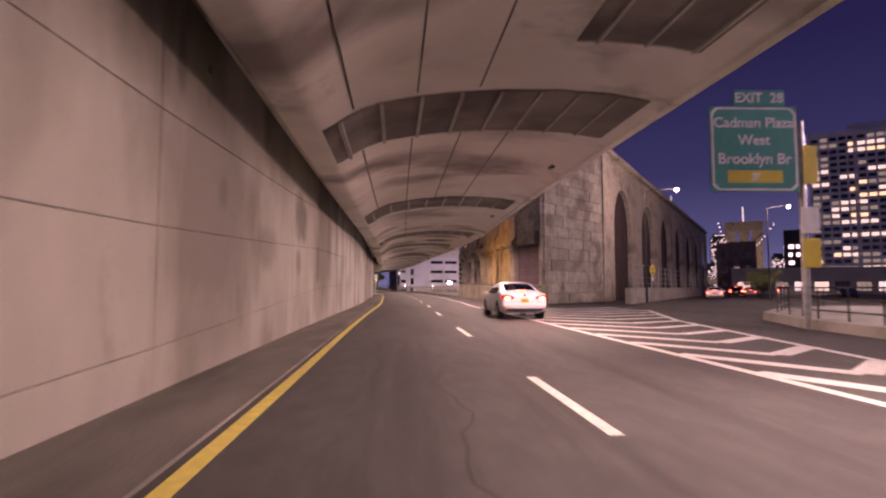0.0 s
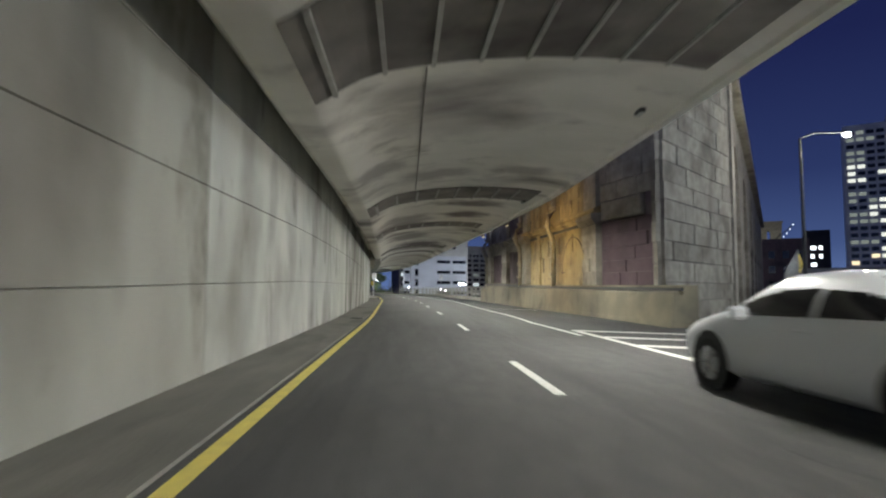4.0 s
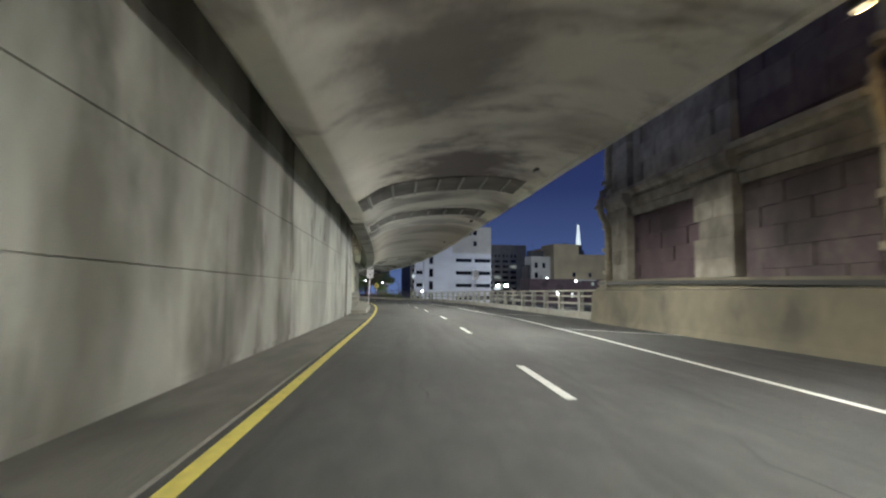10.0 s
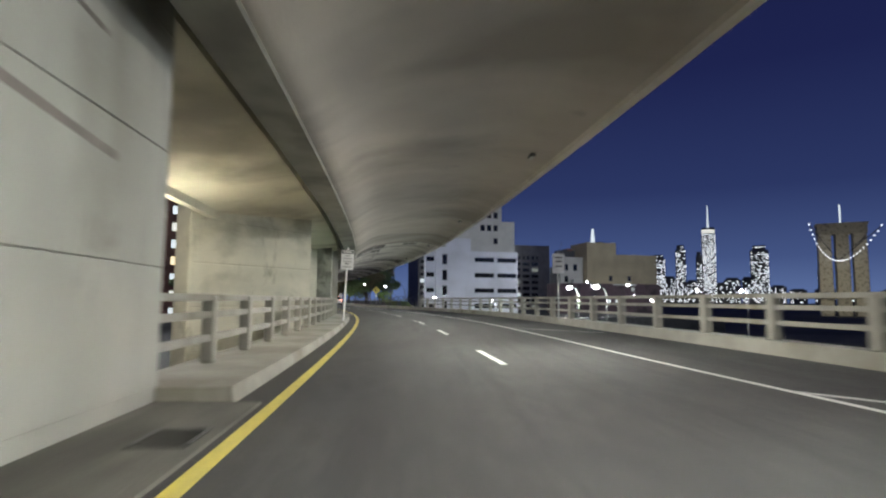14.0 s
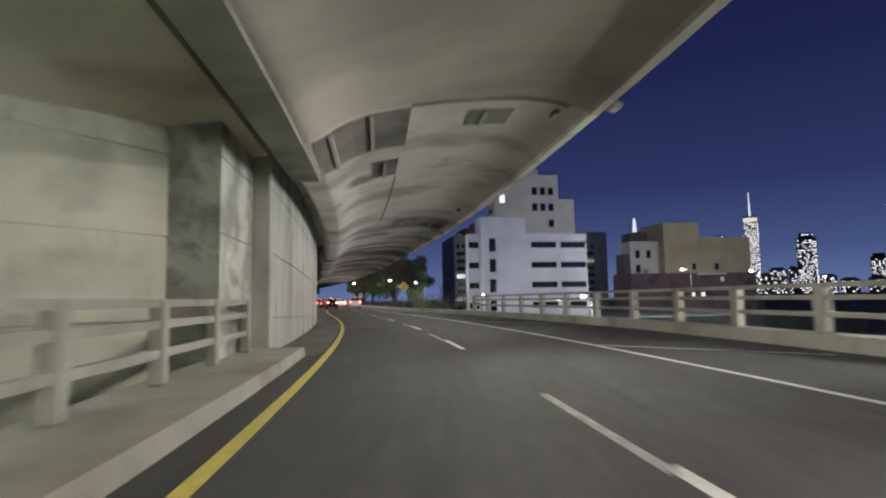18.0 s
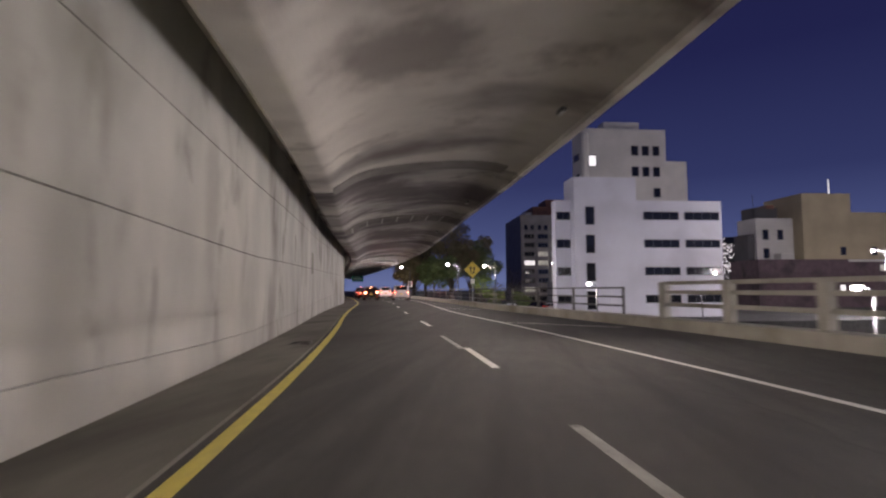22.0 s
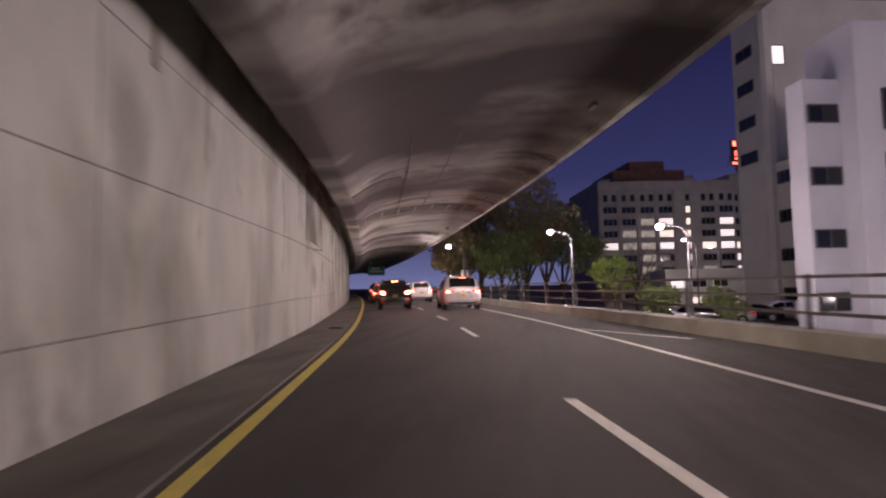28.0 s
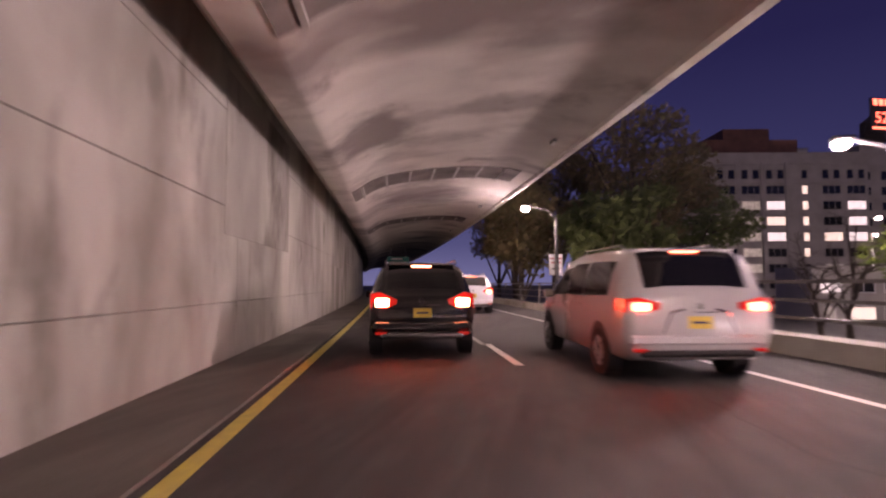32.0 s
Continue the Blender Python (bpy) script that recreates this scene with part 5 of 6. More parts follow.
part("sign_frame", boxes(((0, 0.3, 3.4), (6.6, 0.3, 6.8)), bevel=0.05), M_DSTEEL, sgn)
for x in (-2.8, 0, 2.8):
    part("strut", tube(bmesh.new(), [(x, 0.5, 0), (x, 0.5, 4.5)], 0.12, 6), M_DSTEEL, sgn)
    part("strut", tube(bmesh.new(), [(x, 2.4, 0), (x, 0.5, 4.0)], 0.1, 6), M_DSTEEL, sgn)
text_mesh("528", 3.2, M_NEON, sgn, pose(0, 0.05, 2.6, 90, 0, 0))
for x in (-2.1, -0.7, 0.7, 2.0):
    part("sign_bar", boxes(((x, 0.1, 5.9), (0.95, 0.1, 1.3))), M_NEON, sgn)
part("sign_line", boxes(((0, 0.1, 0.55), (6.0, 0.1, 0.4))), M_NEON, sgn)

apt = thing("apartment_tower", pose(193, 252, 0, 0, 0, -38), "tall apartment tower with scattered lit windows", "building")
block(apt, "wall", 0, 70, 0, 30, -8, 73, M_PALEB)
block(apt, "wall", 16, 50, 6, 24, 73, 77, M_PALEB)
lots = [[], [], [], []]
for r in range(24):
    run = 0
    for c in range(19):
        if run <= 0 or rng.random() < 0.3:
            kind_, run = rng.choices((0, 1, 2, 3), (0.52, 0.2, 0.06, 0.22))[0], rng.choice((1, 2, 2, 3))
        run -= 1
        lots[kind_].append((2.6 + c * 3.55 + (1.0 if c > 8 else 0), 1 + r * 3.0))
for l_, m_, t_ in zip(lots, (M_GLASS, M_LITW, M_LITY, M_LITDIM), ("dark window", "lit window", "warm lit window", "dimly lit window")):
    many_windows(apt, l_, 2.7, 1.6, m_, t_)
for c in range(5):
    part("wall_pier", boxes(((0.4 + c * 17.3, -0.25, 32.5), (0.8, 0.6, 81))), M_PALEB, apt)

brk = thing("brick_apartments", pose(-57.5, 176, 0, 0, 0, 32), "red brick apartment house with small lit windows", "building")
block(brk, "wall", -6, 34, 0, 20, -8, 25, M_BRICK)
for r in range(9):
    for c in range(11):
        if rng.random() < 0.9:
            window(brk, -3.6 + c * 3.4, -0.05, -4.4 + r * 3.1, 1.25, 1.6, 0, rng.choice((M_LITW, M_LITC, M_LITY)) if rng.random() < 0.5 else M_GLASS)
gry = thing("grey_apartments", pose(-70, 160, 0, 0, 0, 40), "grey apartment house with white framed windows", "building")
block(gry, "wall", -12, 15.5, 0, 16, -8, 28, M_GREYB)
for r in range(10):
    for c in range(7):
        window(gry, -9.8 + c * 3.6, -0.05, -4.4 + r * 3.1, 1.5, 1.9, 0, M_LITC if rng.random() < 0.3 else M_GLASS, M_SIGNW)

# ---------- skyline ----------
def tower(x, y, w, h, turn=0.0, lit=0.6, tiers=((1, 1),), mast=0.0, name="skyscraper", seed=1, crown=False):
    rg = random.Random(seed)
    t = thing(name, pose(x, y, -8, 0, 0, turn), "distant high-rise tower with lit windows at dusk", "skyscraper", "far skyline")
    z = 0.0
    body, win = bmesh.new(), bmesh.new()
    for frac, ws in tiers:
        z1 = h * frac
        box(body, (0, 0, (z + z1) / 2), (w * ws, w * ws, z1 - z))
        zz = z + 8
        while zz < z1 - 5:
            xx = -w * ws / 2 + 3
            while xx < w * ws / 2 - 2:
                if rg.random() < lit:
                    ln = rg.choice((2.2, 2.2, 3.4))
                    for dy in (-1,):
                        q = [win.verts.new((xx + a * ln, dy * (w * ws / 2 + 0.3), zz + b * 2.6)) for a, b in ((0, 0), (1, 0), (1, 1), (0, 1))]
                        win.faces.new(q)
                    q = [win.verts.new((-(w * ws / 2 + 0.3), xx + a * ln, zz + b * 2.6)) for a, b in ((0, 0), (1, 0), (1, 1), (0, 1))]
                    win.faces.new(q)
                xx += 5.0
            zz += 6.0
        z = z1
    part("body", body, M_DARKB, t)
    o = part("window_light", win, M_SKYW, t, "rows of small lit windows")
    tagged(o, kind="stuff")
    if mast:
        part("mast", tube(bmesh.new(), [(0, 0, h), (0, 0, h + mast)], [3.0, 1.0], 8), M_LITC, t, "lit mast")
    if crown:
        part("crown", boxes(((0, 0, h - 14), (w * tiers[-1][1] + 1.5, w * tiers[-1][1] + 1.5, 12))), M_LITW, t, "bright crown storeys")
    return t


D = 1900.0


def far(bearing, dist=D):
    """A far place by its bearing to the right of due ahead."""
    return math.sin(radians(bearing)) * dist, math.cos(radians(bearing)) * dist




def sky_tower(px, top, wpx, mast=0.0, seed=1, lit=0.55, tiers=((0.92, 1), (1.0, 0.7)), crown=False, dist=2142.0):
    """A tower on the far shore by its offset, top and width, in thousandths of the distance."""
    b = 2.0 + math.degrees(math.atan((px - 784) / 1000))
    depth = dist * math.cos(radians(b - 2.0))
    x, y = far(b, dist)
    return tower(x, y, wpx / 1000 * depth * 0.85, (531 - top) / 1000 * depth + 8, -b, lit, tiers, mast / 1000 * depth, seed=seed, crown=crown)


sky_tower(1018, 449, 20, 34, 77, 0.8, ((0.9, 1), (1.0, 0.6)), dist=744.0)
sky_tower(1237, 405, 25, 40, 2, 0.8, ((0.93, 1), (1.0, 0.9)), True)
for i_, (px_, top_, w_) in enumerate(((1152, 452, 24), (1189, 435, 19), (1220, 446, 11), (1275, 490, 30), (1322, 435, 32), (1091, 452, 26), (1122, 494, 24), (1170, 488, 22), (1207, 494, 20), (1256, 498, 18),
                                      (1300, 488, 18), (1352, 502, 28), (1385, 508, 30), (1430, 506, 34), (1480, 512, 40), (1540, 508, 34), (1600, 500, 40), (985, 500, 30), (940, 505, 34), (890, 506, 30), (1432, 470, 26), (1660, 480, 30))):
    sky_tower(px_, top_, w_, 0, 20 + i_, 0.62 if px_ in (1189, 1322, 1152) else 0.4)

# ---------- the far bridge: tower and strings of lights ----------
bt = thing("bridge_tower", pose(293, 463, 0, 0, 0, -32), "floodlit stone suspension bridge tower in the distance", "bridge tower")
part("shaft", boxes(((-10.2, 0, 22), (8, 12, 60)), bevel=0.5), M_STONE, bt)
part("shaft", boxes(((0, 0, 22), (8, 12, 60)), bevel=0.5), M_STONE, bt)
part("shaft", boxes(((10.2, 0, 22), (8, 12, 60)), bevel=0.5), M_STONE, bt)
part("crown", boxes(((0, 0, 52), (29, 13, 6)), ((0, 0, 55.8), (30.5, 14, 1.6))), M_STONE, bt)
part("deck", boxes(((0, -4, 6), (70, 16, 4))), M_STONE, bt)
part("flagpole", tube(bmesh.new(), [(0, 0, 56), (0, 0, 70)], 0.5, 6), M_LITC, bt)
for (x0, z0), (xm, zm), (x1, z1) in (((-19, 56), (-3, 30), (22, 53)),):
    cab_ = part("cable", tube(bmesh.new(), [(x0, -9, z0), (xm, -9, zm), (x1, -9, z1)], 0.35, 6), M_DSTEEL, bt)
    for i in range(27):
        k = i / 26
        bx = (1 - k) ** 2 * x0 + 2 * k * (1 - k) * (2 * xm - (x0 + x1) / 2) + k * k * x1
        bz = (1 - k) ** 2 * z0 + 2 * k * (1 - k) * (2 * zm - (z0 + z1) / 2) + k * k * z1
        part("cable_light", boxes(((bx, -9.5, bz), (0.8, 0.8, 0.8)), bevel=0.25), M_SKYW, cab_)


lamp("bridge_floodlight", "AREA", (265, 420, 8), 9000, (1.0, 0.95, 0.72), 3.0, 3.0, (293, 463, 36))
dk = thing("dark_warehouse", pose(87.7, 151.5, 0, 0, 0, -32.7), "dark red-brown brick warehouse behind the bridge approach", "building")
block(dk, "wall", 0, 9.8, 0, 12, -0.3, 13.2, M_DARKRED)
for x in (1.9, 4.9, 7.9):
    for z in (2.6, 6.2, 9.8):
        window(dk, x, -0.05, z, 1.5, 1.9)
tower(298.5, 407.0, 15.0, 52.0, -37, 0.85, ((1.0, 1),), name="office_tower", seed=93)

# ---------- street lamps ----------
def street_lamp(x, y, base, top, power, name="street_lamp", arm=1.1, turn=0.0, colour=(0.86, 0.94, 1.0)):
    t = thing(name, pose(x, y, base, 0, 0, turn), "steel street lamp with a bright white head", "street lamp", "street lamps")
    h = top - base
    arm = min(arm, 0.5) if top < 3 else arm
    part("pole", tube(bmesh.new(), [(0, 0, 0), (0, 0, h * 0.6), (0, 0, h - 0.5)], [0.11, 0.08, 0.06], 8), M_POLE, t)
    part("arm", tube(bmesh.new(), [(0, 0, h - 0.5), (-arm * 0.3, 0, h - 0.15), (-arm, 0, h + 0.05)], 0.045, 6), M_POLE, t)
    part("head", boxes(((-arm - 0.16, 0, h + 0.08), (0.5, 0.24, 0.12)), bevel=0.04), M_DSTEEL, t)
    part("lens", boxes(((-arm - 0.2, 0, h - 0.05), (0.34, 0.3, 0.26)), bevel=0.09), M_LAMP, t)
    d = t.matrix_world @ Vector((-arm - 0.2, 0, h - 0.85))
    lamp("street_light", "POINT", d, power, colour, 0.2)
    return t


# Posts at (31, 22), (27, 8) and (64, 208) are invented, added for their light.
for x_, y_, z0_, z1_, pw_ in ((2.0, 184.6, -8, 1.75, 2000), (13.4, 191.5, -8, 0.9, 900), (-12.4, 204.8, -2.2, 4.6, 1900), (-7.4, 197.2, -2.2, 4.0, 1700), (-20.4, 214.7, -0.5, 4.6, 500),
                              (39.6, 185.7, -8, 4.4, 5000), (36.0, 200.0, -8, 5.4, 9000), (64.0, 208.0, -8, 4.0, 8000), (36.0, 142.0, -8, 2.6, 6000), (20.0, 128.0, -8, 1.4, 5500), (9.5, 158.0, -8, 1.3, 2000), (3.5, 236, -2.2, 6.0, 2000), (30, 90, -8, 2.6, 4200), (31.0, 22.0, -0.2, 9.0, 9000), (11, 252, -2.2, 6.0, 1400), (25, 257, -2.2, 6.5, 1400), (27, 8, -0.2, 9.0, 3600)):
    street_lamp(x_, y_, z0_, z1_, pw_)
street_lamp(10.6, 120.4, -8, 2.3, 1500, arm=3.2, colour=(0.88, 1.0, 0.86))
street_lamp(10.6, 114.0, -8, 2.2, 500, arm=1.4, colour=(0.92, 1.0, 0.92))
street_lamp(-24.0, 120.3, -2.2, 8.4, 5000)
street_lamp(-9.6, 94.6, -2.2, 3.4, 500, arm=0.5, turn=180, colour=(1.0, 0.90, 0.68))
# A dark post in itself; its glow and light are added for the flank.
street_lamp(20.8, 46.8, -0.2, 9.8, 900, arm=3.0, turn=190, colour=(1.0, 0.95, 0.85))
street_lamp(38, 56, -0.2, 9.8, 1600, arm=2.6, turn=190, colour=(1.0, 0.95, 0.85))
street_lamp(-14.8, 124.5, -2.2, 3.9, 2600, arm=0.4, colour=(0.95, 1.0, 0.90))
# Added lamp, no real post: washes the pier wall and soffit in green.
street_lamp(-9.4, 109.0, -2.2, 2.6, 125, arm=0.4, turn=180, colour=(0.72, 1.0, 0.76))
street_lamp(-44.0, 150.0, -2.2, 6.0, 5000)


# ---------- road signs ----------
def post_sign(name, m, w, h, z, label, lines, head=None, diamond=False, pole=None):
    t = thing(name, m, label, "road sign")
    part("post", tube(bmesh.new(), [(0, 0.05, 0), (0, 0.05, z + h / 2 + 0.12)], 0.045, 8), pole or M_STEEL, t)
    if diamond:
        p_ = part("panel", boxes(((0, 0, 0), (w, 0.02, w)), bevel=0.008), M_SIGNY, t)
        p_.matrix_basis = pose(0, 0, z, 0, 45, 0)
        for pts_, head_ in ((((-0.14, -0.26), (-0.14, 0.08)), ((-0.25, 0.07), (-0.03, 0.07), (-0.14, 0.27))), (((-0.02, -0.28), (0.14, -0.08), (0.14, 0.08)), ((0.03, 0.07), (0.25, 0.07), (0.14, 0.27))), (((0.16, -0.28), (0.08, -0.17)), ())):
            for (xa, za), (xb, zb) in zip(pts_, pts_[1:]):
                o_ = part("arrow", boxes(((0, -0.014, 0), (0.07, 0.008, math.hypot(xb - xa, zb - za) + 0.05))), M_BLACK, t)
                o_.matrix_basis = pose((xa + xb) / 2, 0, z + (za + zb) / 2, 0, math.degrees(math.atan2(xb - xa, zb - za)), 0)
            if head_:
                bm = bmesh.new()
                bm.faces.new([bm.verts.new((a, -0.016, z + b)) for a, b in head_])
                part("arrow_head", bm, M_BLACK, t)
        part("plaque", boxes(((0, 0, z - w * 0.7 - 0.28), (0.3, 0.02, 0.36)), bevel=0.005), M_SIGNW, t)
        return t
    part("panel", boxes(((0, 0, z), (w, 0.02, h)), bevel=0.008), M_SIGNW, t)
    if head:
        part("header", boxes(((0, -0.014, z + h * 0.39), (w * 0.96, 0.006, h * 0.18))), head, t)
    for dz, ww, mm in lines:
        part("writing_bar", boxes(((0, -0.015, z + dz * h), (w * ww, 0.006, h * 0.055))), mm, t)
    return t


post_sign("merge_sign", at(175.6, 7.65, 0.36), 0.92, 0.92, 2.45, "yellow diamond merge sign on a steel post", (), diamond=True)
post_sign("notice_sign", at(107.7, -2.1, 0.2) @ pose(0, 0, 0, 0, 2.5, 0), 0.64, 1.0, 3.05, "white regulation sign with grey header on a leaning white pole", ((0.39, 0.66, M_SIGNW), (0.2, 0.45, M_GREYL), (0.06, 0.7, M_GREYL), (-0.08, 0.66, M_GREYL), (-0.2, 0.3, M_GREYH), (-0.36, 0.7, M_GREYL)), M_GREYH, pole=M_SIGNW)
post_sign("speed_sign", at(105.2, 8.2, 0.36), 0.6, 0.95, 2.7, "white speed regulation sign on a pole", ((0.3, 0.6, M_BLACK), (0.1, 0.5, M_BLACK), (-0.15, 0.5, M_BLACK)))
post_sign("stop_sign_panel", at(216, 6.95, 0.36), 0.6, 0.9, 1.75, "white sign with red writing beside the road", ((0.3, 0.8, M_SIGNR), (0.1, 0.7, M_SIGNR), (-0.2, 0.6, M_BLACK)))
gs = thing("guide_sign", at(254, 1.2), "green overhead guide sign far ahead", "road sign")
part("panel", boxes(((0, 0, 3.7), (2.4, 0.06, 1.25)), bevel=0.02), M_GREEN, gs)
part("writing_bar", boxes(((-0.1, -0.04, 4.05), (1.2, 0.01, 0.18))), M_SIGNW, gs)
part("writing_bar", boxes(((0, -0.04, 3.65), (2.0, 0.01, 0.22))), M_SIGNW, gs)
part("hanger", boxes(((-0.8, 0.06, 4.7), (0.08, 0.08, 0.9))), M_STEEL, gs)
part("hanger", boxes(((0.8, 0.06, 4.7), (0.08, 0.08, 0.9))), M_STEEL, gs)

# ---------- gore of the exit ----------
def gore(s):
    return lin(s, [(-10, 6.2), (4, 7.0), (9, 8.2), (21, 10.6), (30, 13.5)])


bm = bmesh.new()
ribbon(bm, -20, 36, lambda s: 5.22, 0.2)
structure("gore_line", bm, M_WHITE, "broad white line at the edge of the exit gore")
bm = bmesh.new()
ribbon(bm, -12, 30, gore, 0.2)
structure("gore_line", bm, M_WHITE, "broad white line along the exit ramp")
for i in range(15):
    s0 = 1.0 + 2.3 * i
    ug = gore(s0)
    um = 5.2 + (ug - 5.2) * 0.58
    bm = bmesh.new()
    stripe(bm, s0 + 2.6, s0, 5.3, um, 0.42)
    stripe(bm, s0, s0 + 1.3, um, gore(s0 + 1.3), 0.42)
    structure("gore_chevron", bm, M_WHITE, "white painted chevron in the exit gore")
# island kerb with a dark fence
isl = [Vector((11.2, 8.0, 0)), Vector((11.6, 12.5, 0)), Vector((12.4, 17.0, 0)), Vector((14.2, 21.5, 0)), Vector((17.5, 25.5, 0)), Vector((22.5, 28.5, 0))]
bm = bmesh.new()
rings = []
for p_, q_ in zip(isl, [v + Vector((14, -6, 0)) for v in isl]):
    rings.append([bm.verts.new(v) for v in (p_ + Vector((0, 0, -0.05)), p_ + Vector((0.05, 0, 0.28)), q_ + Vector((0, 0, 0.3)), q_ + Vector((0, 0, -0.05)))])
for a_, b_ in zip(rings, rings[1:]):
    for k_ in range(4):
        bm.faces.new((a_[k_], a_[(k_ + 1) % 4], b_[(k_ + 1) % 4], b_[k_]))
structure("island", bm, M_BARRIER, "low kerbed island beside the exit ramp")
fen = thing("iron_fence", Matrix.Identity(4), "dark iron railing on the kerbed island", "fence")
for z_ in (0.55, 0.9, 1.25):
    part("rail", tube(bmesh.new(), [v + Vector((0.5, -0.2, z_)) for v in isl], 0.03, 6), M_DSTEEL, fen)
for a_, b_ in zip(isl, isl[1:]):
    for k_ in (0.0, 0.33, 0.66):
        v = a_.lerp(b_, k_) + Vector((0.5, -0.2, 0.28))
        part("post", tube(bmesh.new(), [v, v + Vector((0, 0, 1.0))], 0.03, 6), M_DSTEEL, fen)
# low wall and fence in front of the arches
fd = (A1 - A0).normalized()
fn = Vector((fd.y, -fd.x, 0))
m_ = Matrix.Translation(A0 + fn * 3.0) @ Matrix.Rotation(math.atan2(fd.y, fd.x), 4, "Z")
bm = bmesh.new()
box(bm, (22, 0, 0.55), (52, 0.4, 1.3), m_)
structure("ramp_wall", bm, M_BARRIER, "low pale wall along the exit ramp")
cf = thing("chain_fence", m_, "grey wire fence with steel posts on the low wall", "fence")
for i in range(13):
    part("post", tube(bmesh.new(), [(-2 + i * 4, 0, 1.2), (-2 + i * 4, 0, 3.2)], 0.05, 6), M_STEEL, cf)
for z_ in (1.6, 2.1, 2.6, 3.15):
    part("rail", tube(bmesh.new(), [(-2, 0, z_), (46, 0, z_)], 0.025, 6), M_STEEL, cf)
post_sign("bend_sign", m_ @ pose(5, -0.3, 0.6, 0, 0, -20), 0.8, 0.8, 2.2, "yellow diamond bend sign on the ramp wall", (), diamond=True)

# ---------- lower streets ----------
structure("ramp_street", sweep(bmesh.new(), lambda s: [(max(12, 16 + (s - 48) * 0.69), -0.04), (110, -0.3), (110, -7.9), (max(12, 16 + (s - 48) * 0.69), -7.9)], 39, 150), M_ROAD, "street beyond the exit ramp")
low = thing("low_building", pose(74, 122, -0.3, 0, 0, -34), "low pale building with a lit ground floor across the street", "building")
block(low, "wall", 0, 34, 0, 12, 0, 5.2, M_CREAM)
for i in range(9):
    window(low, 2.4 + i * 3.6, -0.05, 1.7, 2.6, 2.0, 0, (M_LITW, M_LITC, M_LITDIM, M_GLASS)[(i * 3) % 4])
low2 = thing("low_building", pose(104, 104, -0.3, 0, 0, -52), "low dark building with small lit windows across the street", "building")
block(low2, "wall", 0, 40, 0, 14, 0, 8.5, M_GREYB)
for i in range(10):
    for k in range(2):
        window(low2, 2.4 + i * 3.7, -0.05, 2.0 + 3.4 * k, 1.8, 1.6, 0, (M_GLASS, M_LITY, M_LITDIM, M_LITW, M_GLASS)[(i * 2 + k * 3) % 5])
structure("parking_lot", sweep(bmesh.new(), lambda s: [(lin(s, KERB) + 0.55, -2.2), (90, -2.2), (90, -7.9), (lin(s, KERB) + 0.55, -7.9)], 186, 330), M_ROAD, "parking lot just below the highway")
structure("west_street", sweep(bmesh.new(), [(-3.5, -2.2), (-90, -2.2), (-90, -7.9), (-3.5, -7.9)], 84, 240), M_ROAD, "street and car park behind the open pier")


# ---------- trees ----------
def leaves(bm, centre, radius, n, size, rg, flat_=0.8):
    for _ in range(n):
        v = Vector((rg.gauss(0, 1), rg.gauss(0, 1), rg.gauss(0, 1)))
        v = v.normalized() * radius * rg.uniform(0.45, 1.0)
        c = Vector(centre) + Vector((v.x, v.y, v.z * flat_))
        a = Vector((rg.uniform(-1, 1), rg.uniform(-1, 1), rg.uniform(-1, 1))).normalized()
        b = a.orthogonal().normalized()
        l_ = size * rg.uniform(0.6, 1.3)
        q = [bm.verts.new(c + a * l_), bm.verts.new(c + b * l_ * 0.5), bm.verts.new(c - a * l_ * 0.8), bm.verts.new(c - b * l_ * 0.5)]
        bm.faces.new(q)


def tree(x, y, base, height, spread, material, seed, n=2600, bare=False, leaf=0.22):
    rg = random.Random(seed)
    t = thing("tree", pose(x, y, base), "leafy street tree lit by street lamps" if not bare else "bare branched tree beside the highway", "tree", "trees")
    limbs = bmesh.new()
    trunk = [(0, 0, 0), (rg.uniform(-.1, .1), rg.uniform(-.1, .1), height * 0.22), (rg.uniform(-.2, .2), rg.uniform(-.2, .2), height * 0.45)]
    part("trunk", tube(bmesh.new(), trunk, [height * 0.024, height * 0.018, height * 0.013], 9), M_BARK, t)
    ends = []
    for i in range(9):
        a = i * 2.4 + rg.uniform(-.3, .3)
        r = spread * rg.uniform(0.45, 0.95)
        z = height * rg.uniform(0.55, 0.95)
        e = Vector((math.cos(a) * r, math.sin(a) * r, z))
        b = Vector(trunk[1 + i % 2])
        mid = b.lerp(e, 0.5) + Vector((0, 0, height * 0.05))
        tube(limbs, [b, mid, e], [height * 0.009, height * 0.006, height * 0.002], 6)
        ends.append((e, mid))
        if bare:
            for _ in range(7):
                q = b.lerp(e, rg.uniform(0.4, 1)) + Vector((0, 0, 0.1))
                tube(limbs, [q, q + Vector((rg.uniform(-1, 1), rg.uniform(-1, 1), rg.uniform(0.1, 1))) * spread * 0.3], [height * 0.003, height * 0.001], 4)
    part("branchwork", limbs, M_BARK, t)
    if not bare:
        crown = bmesh.new()
        for e, mid in ends:
            leaves(crown, e, spread * rg.uniform(0.25, 0.42), n // 14, leaf, rg)
            leaves(crown, mid, spread * rg.uniform(0.25, 0.4), n // 30, leaf, rg)
        leaves(crown, (0, 0, height * 0.75), spread * 0.8, n // 4, leaf, rg, 0.7)
        tagged(part("crown", crown, material, t), kind="stuff")
    return t


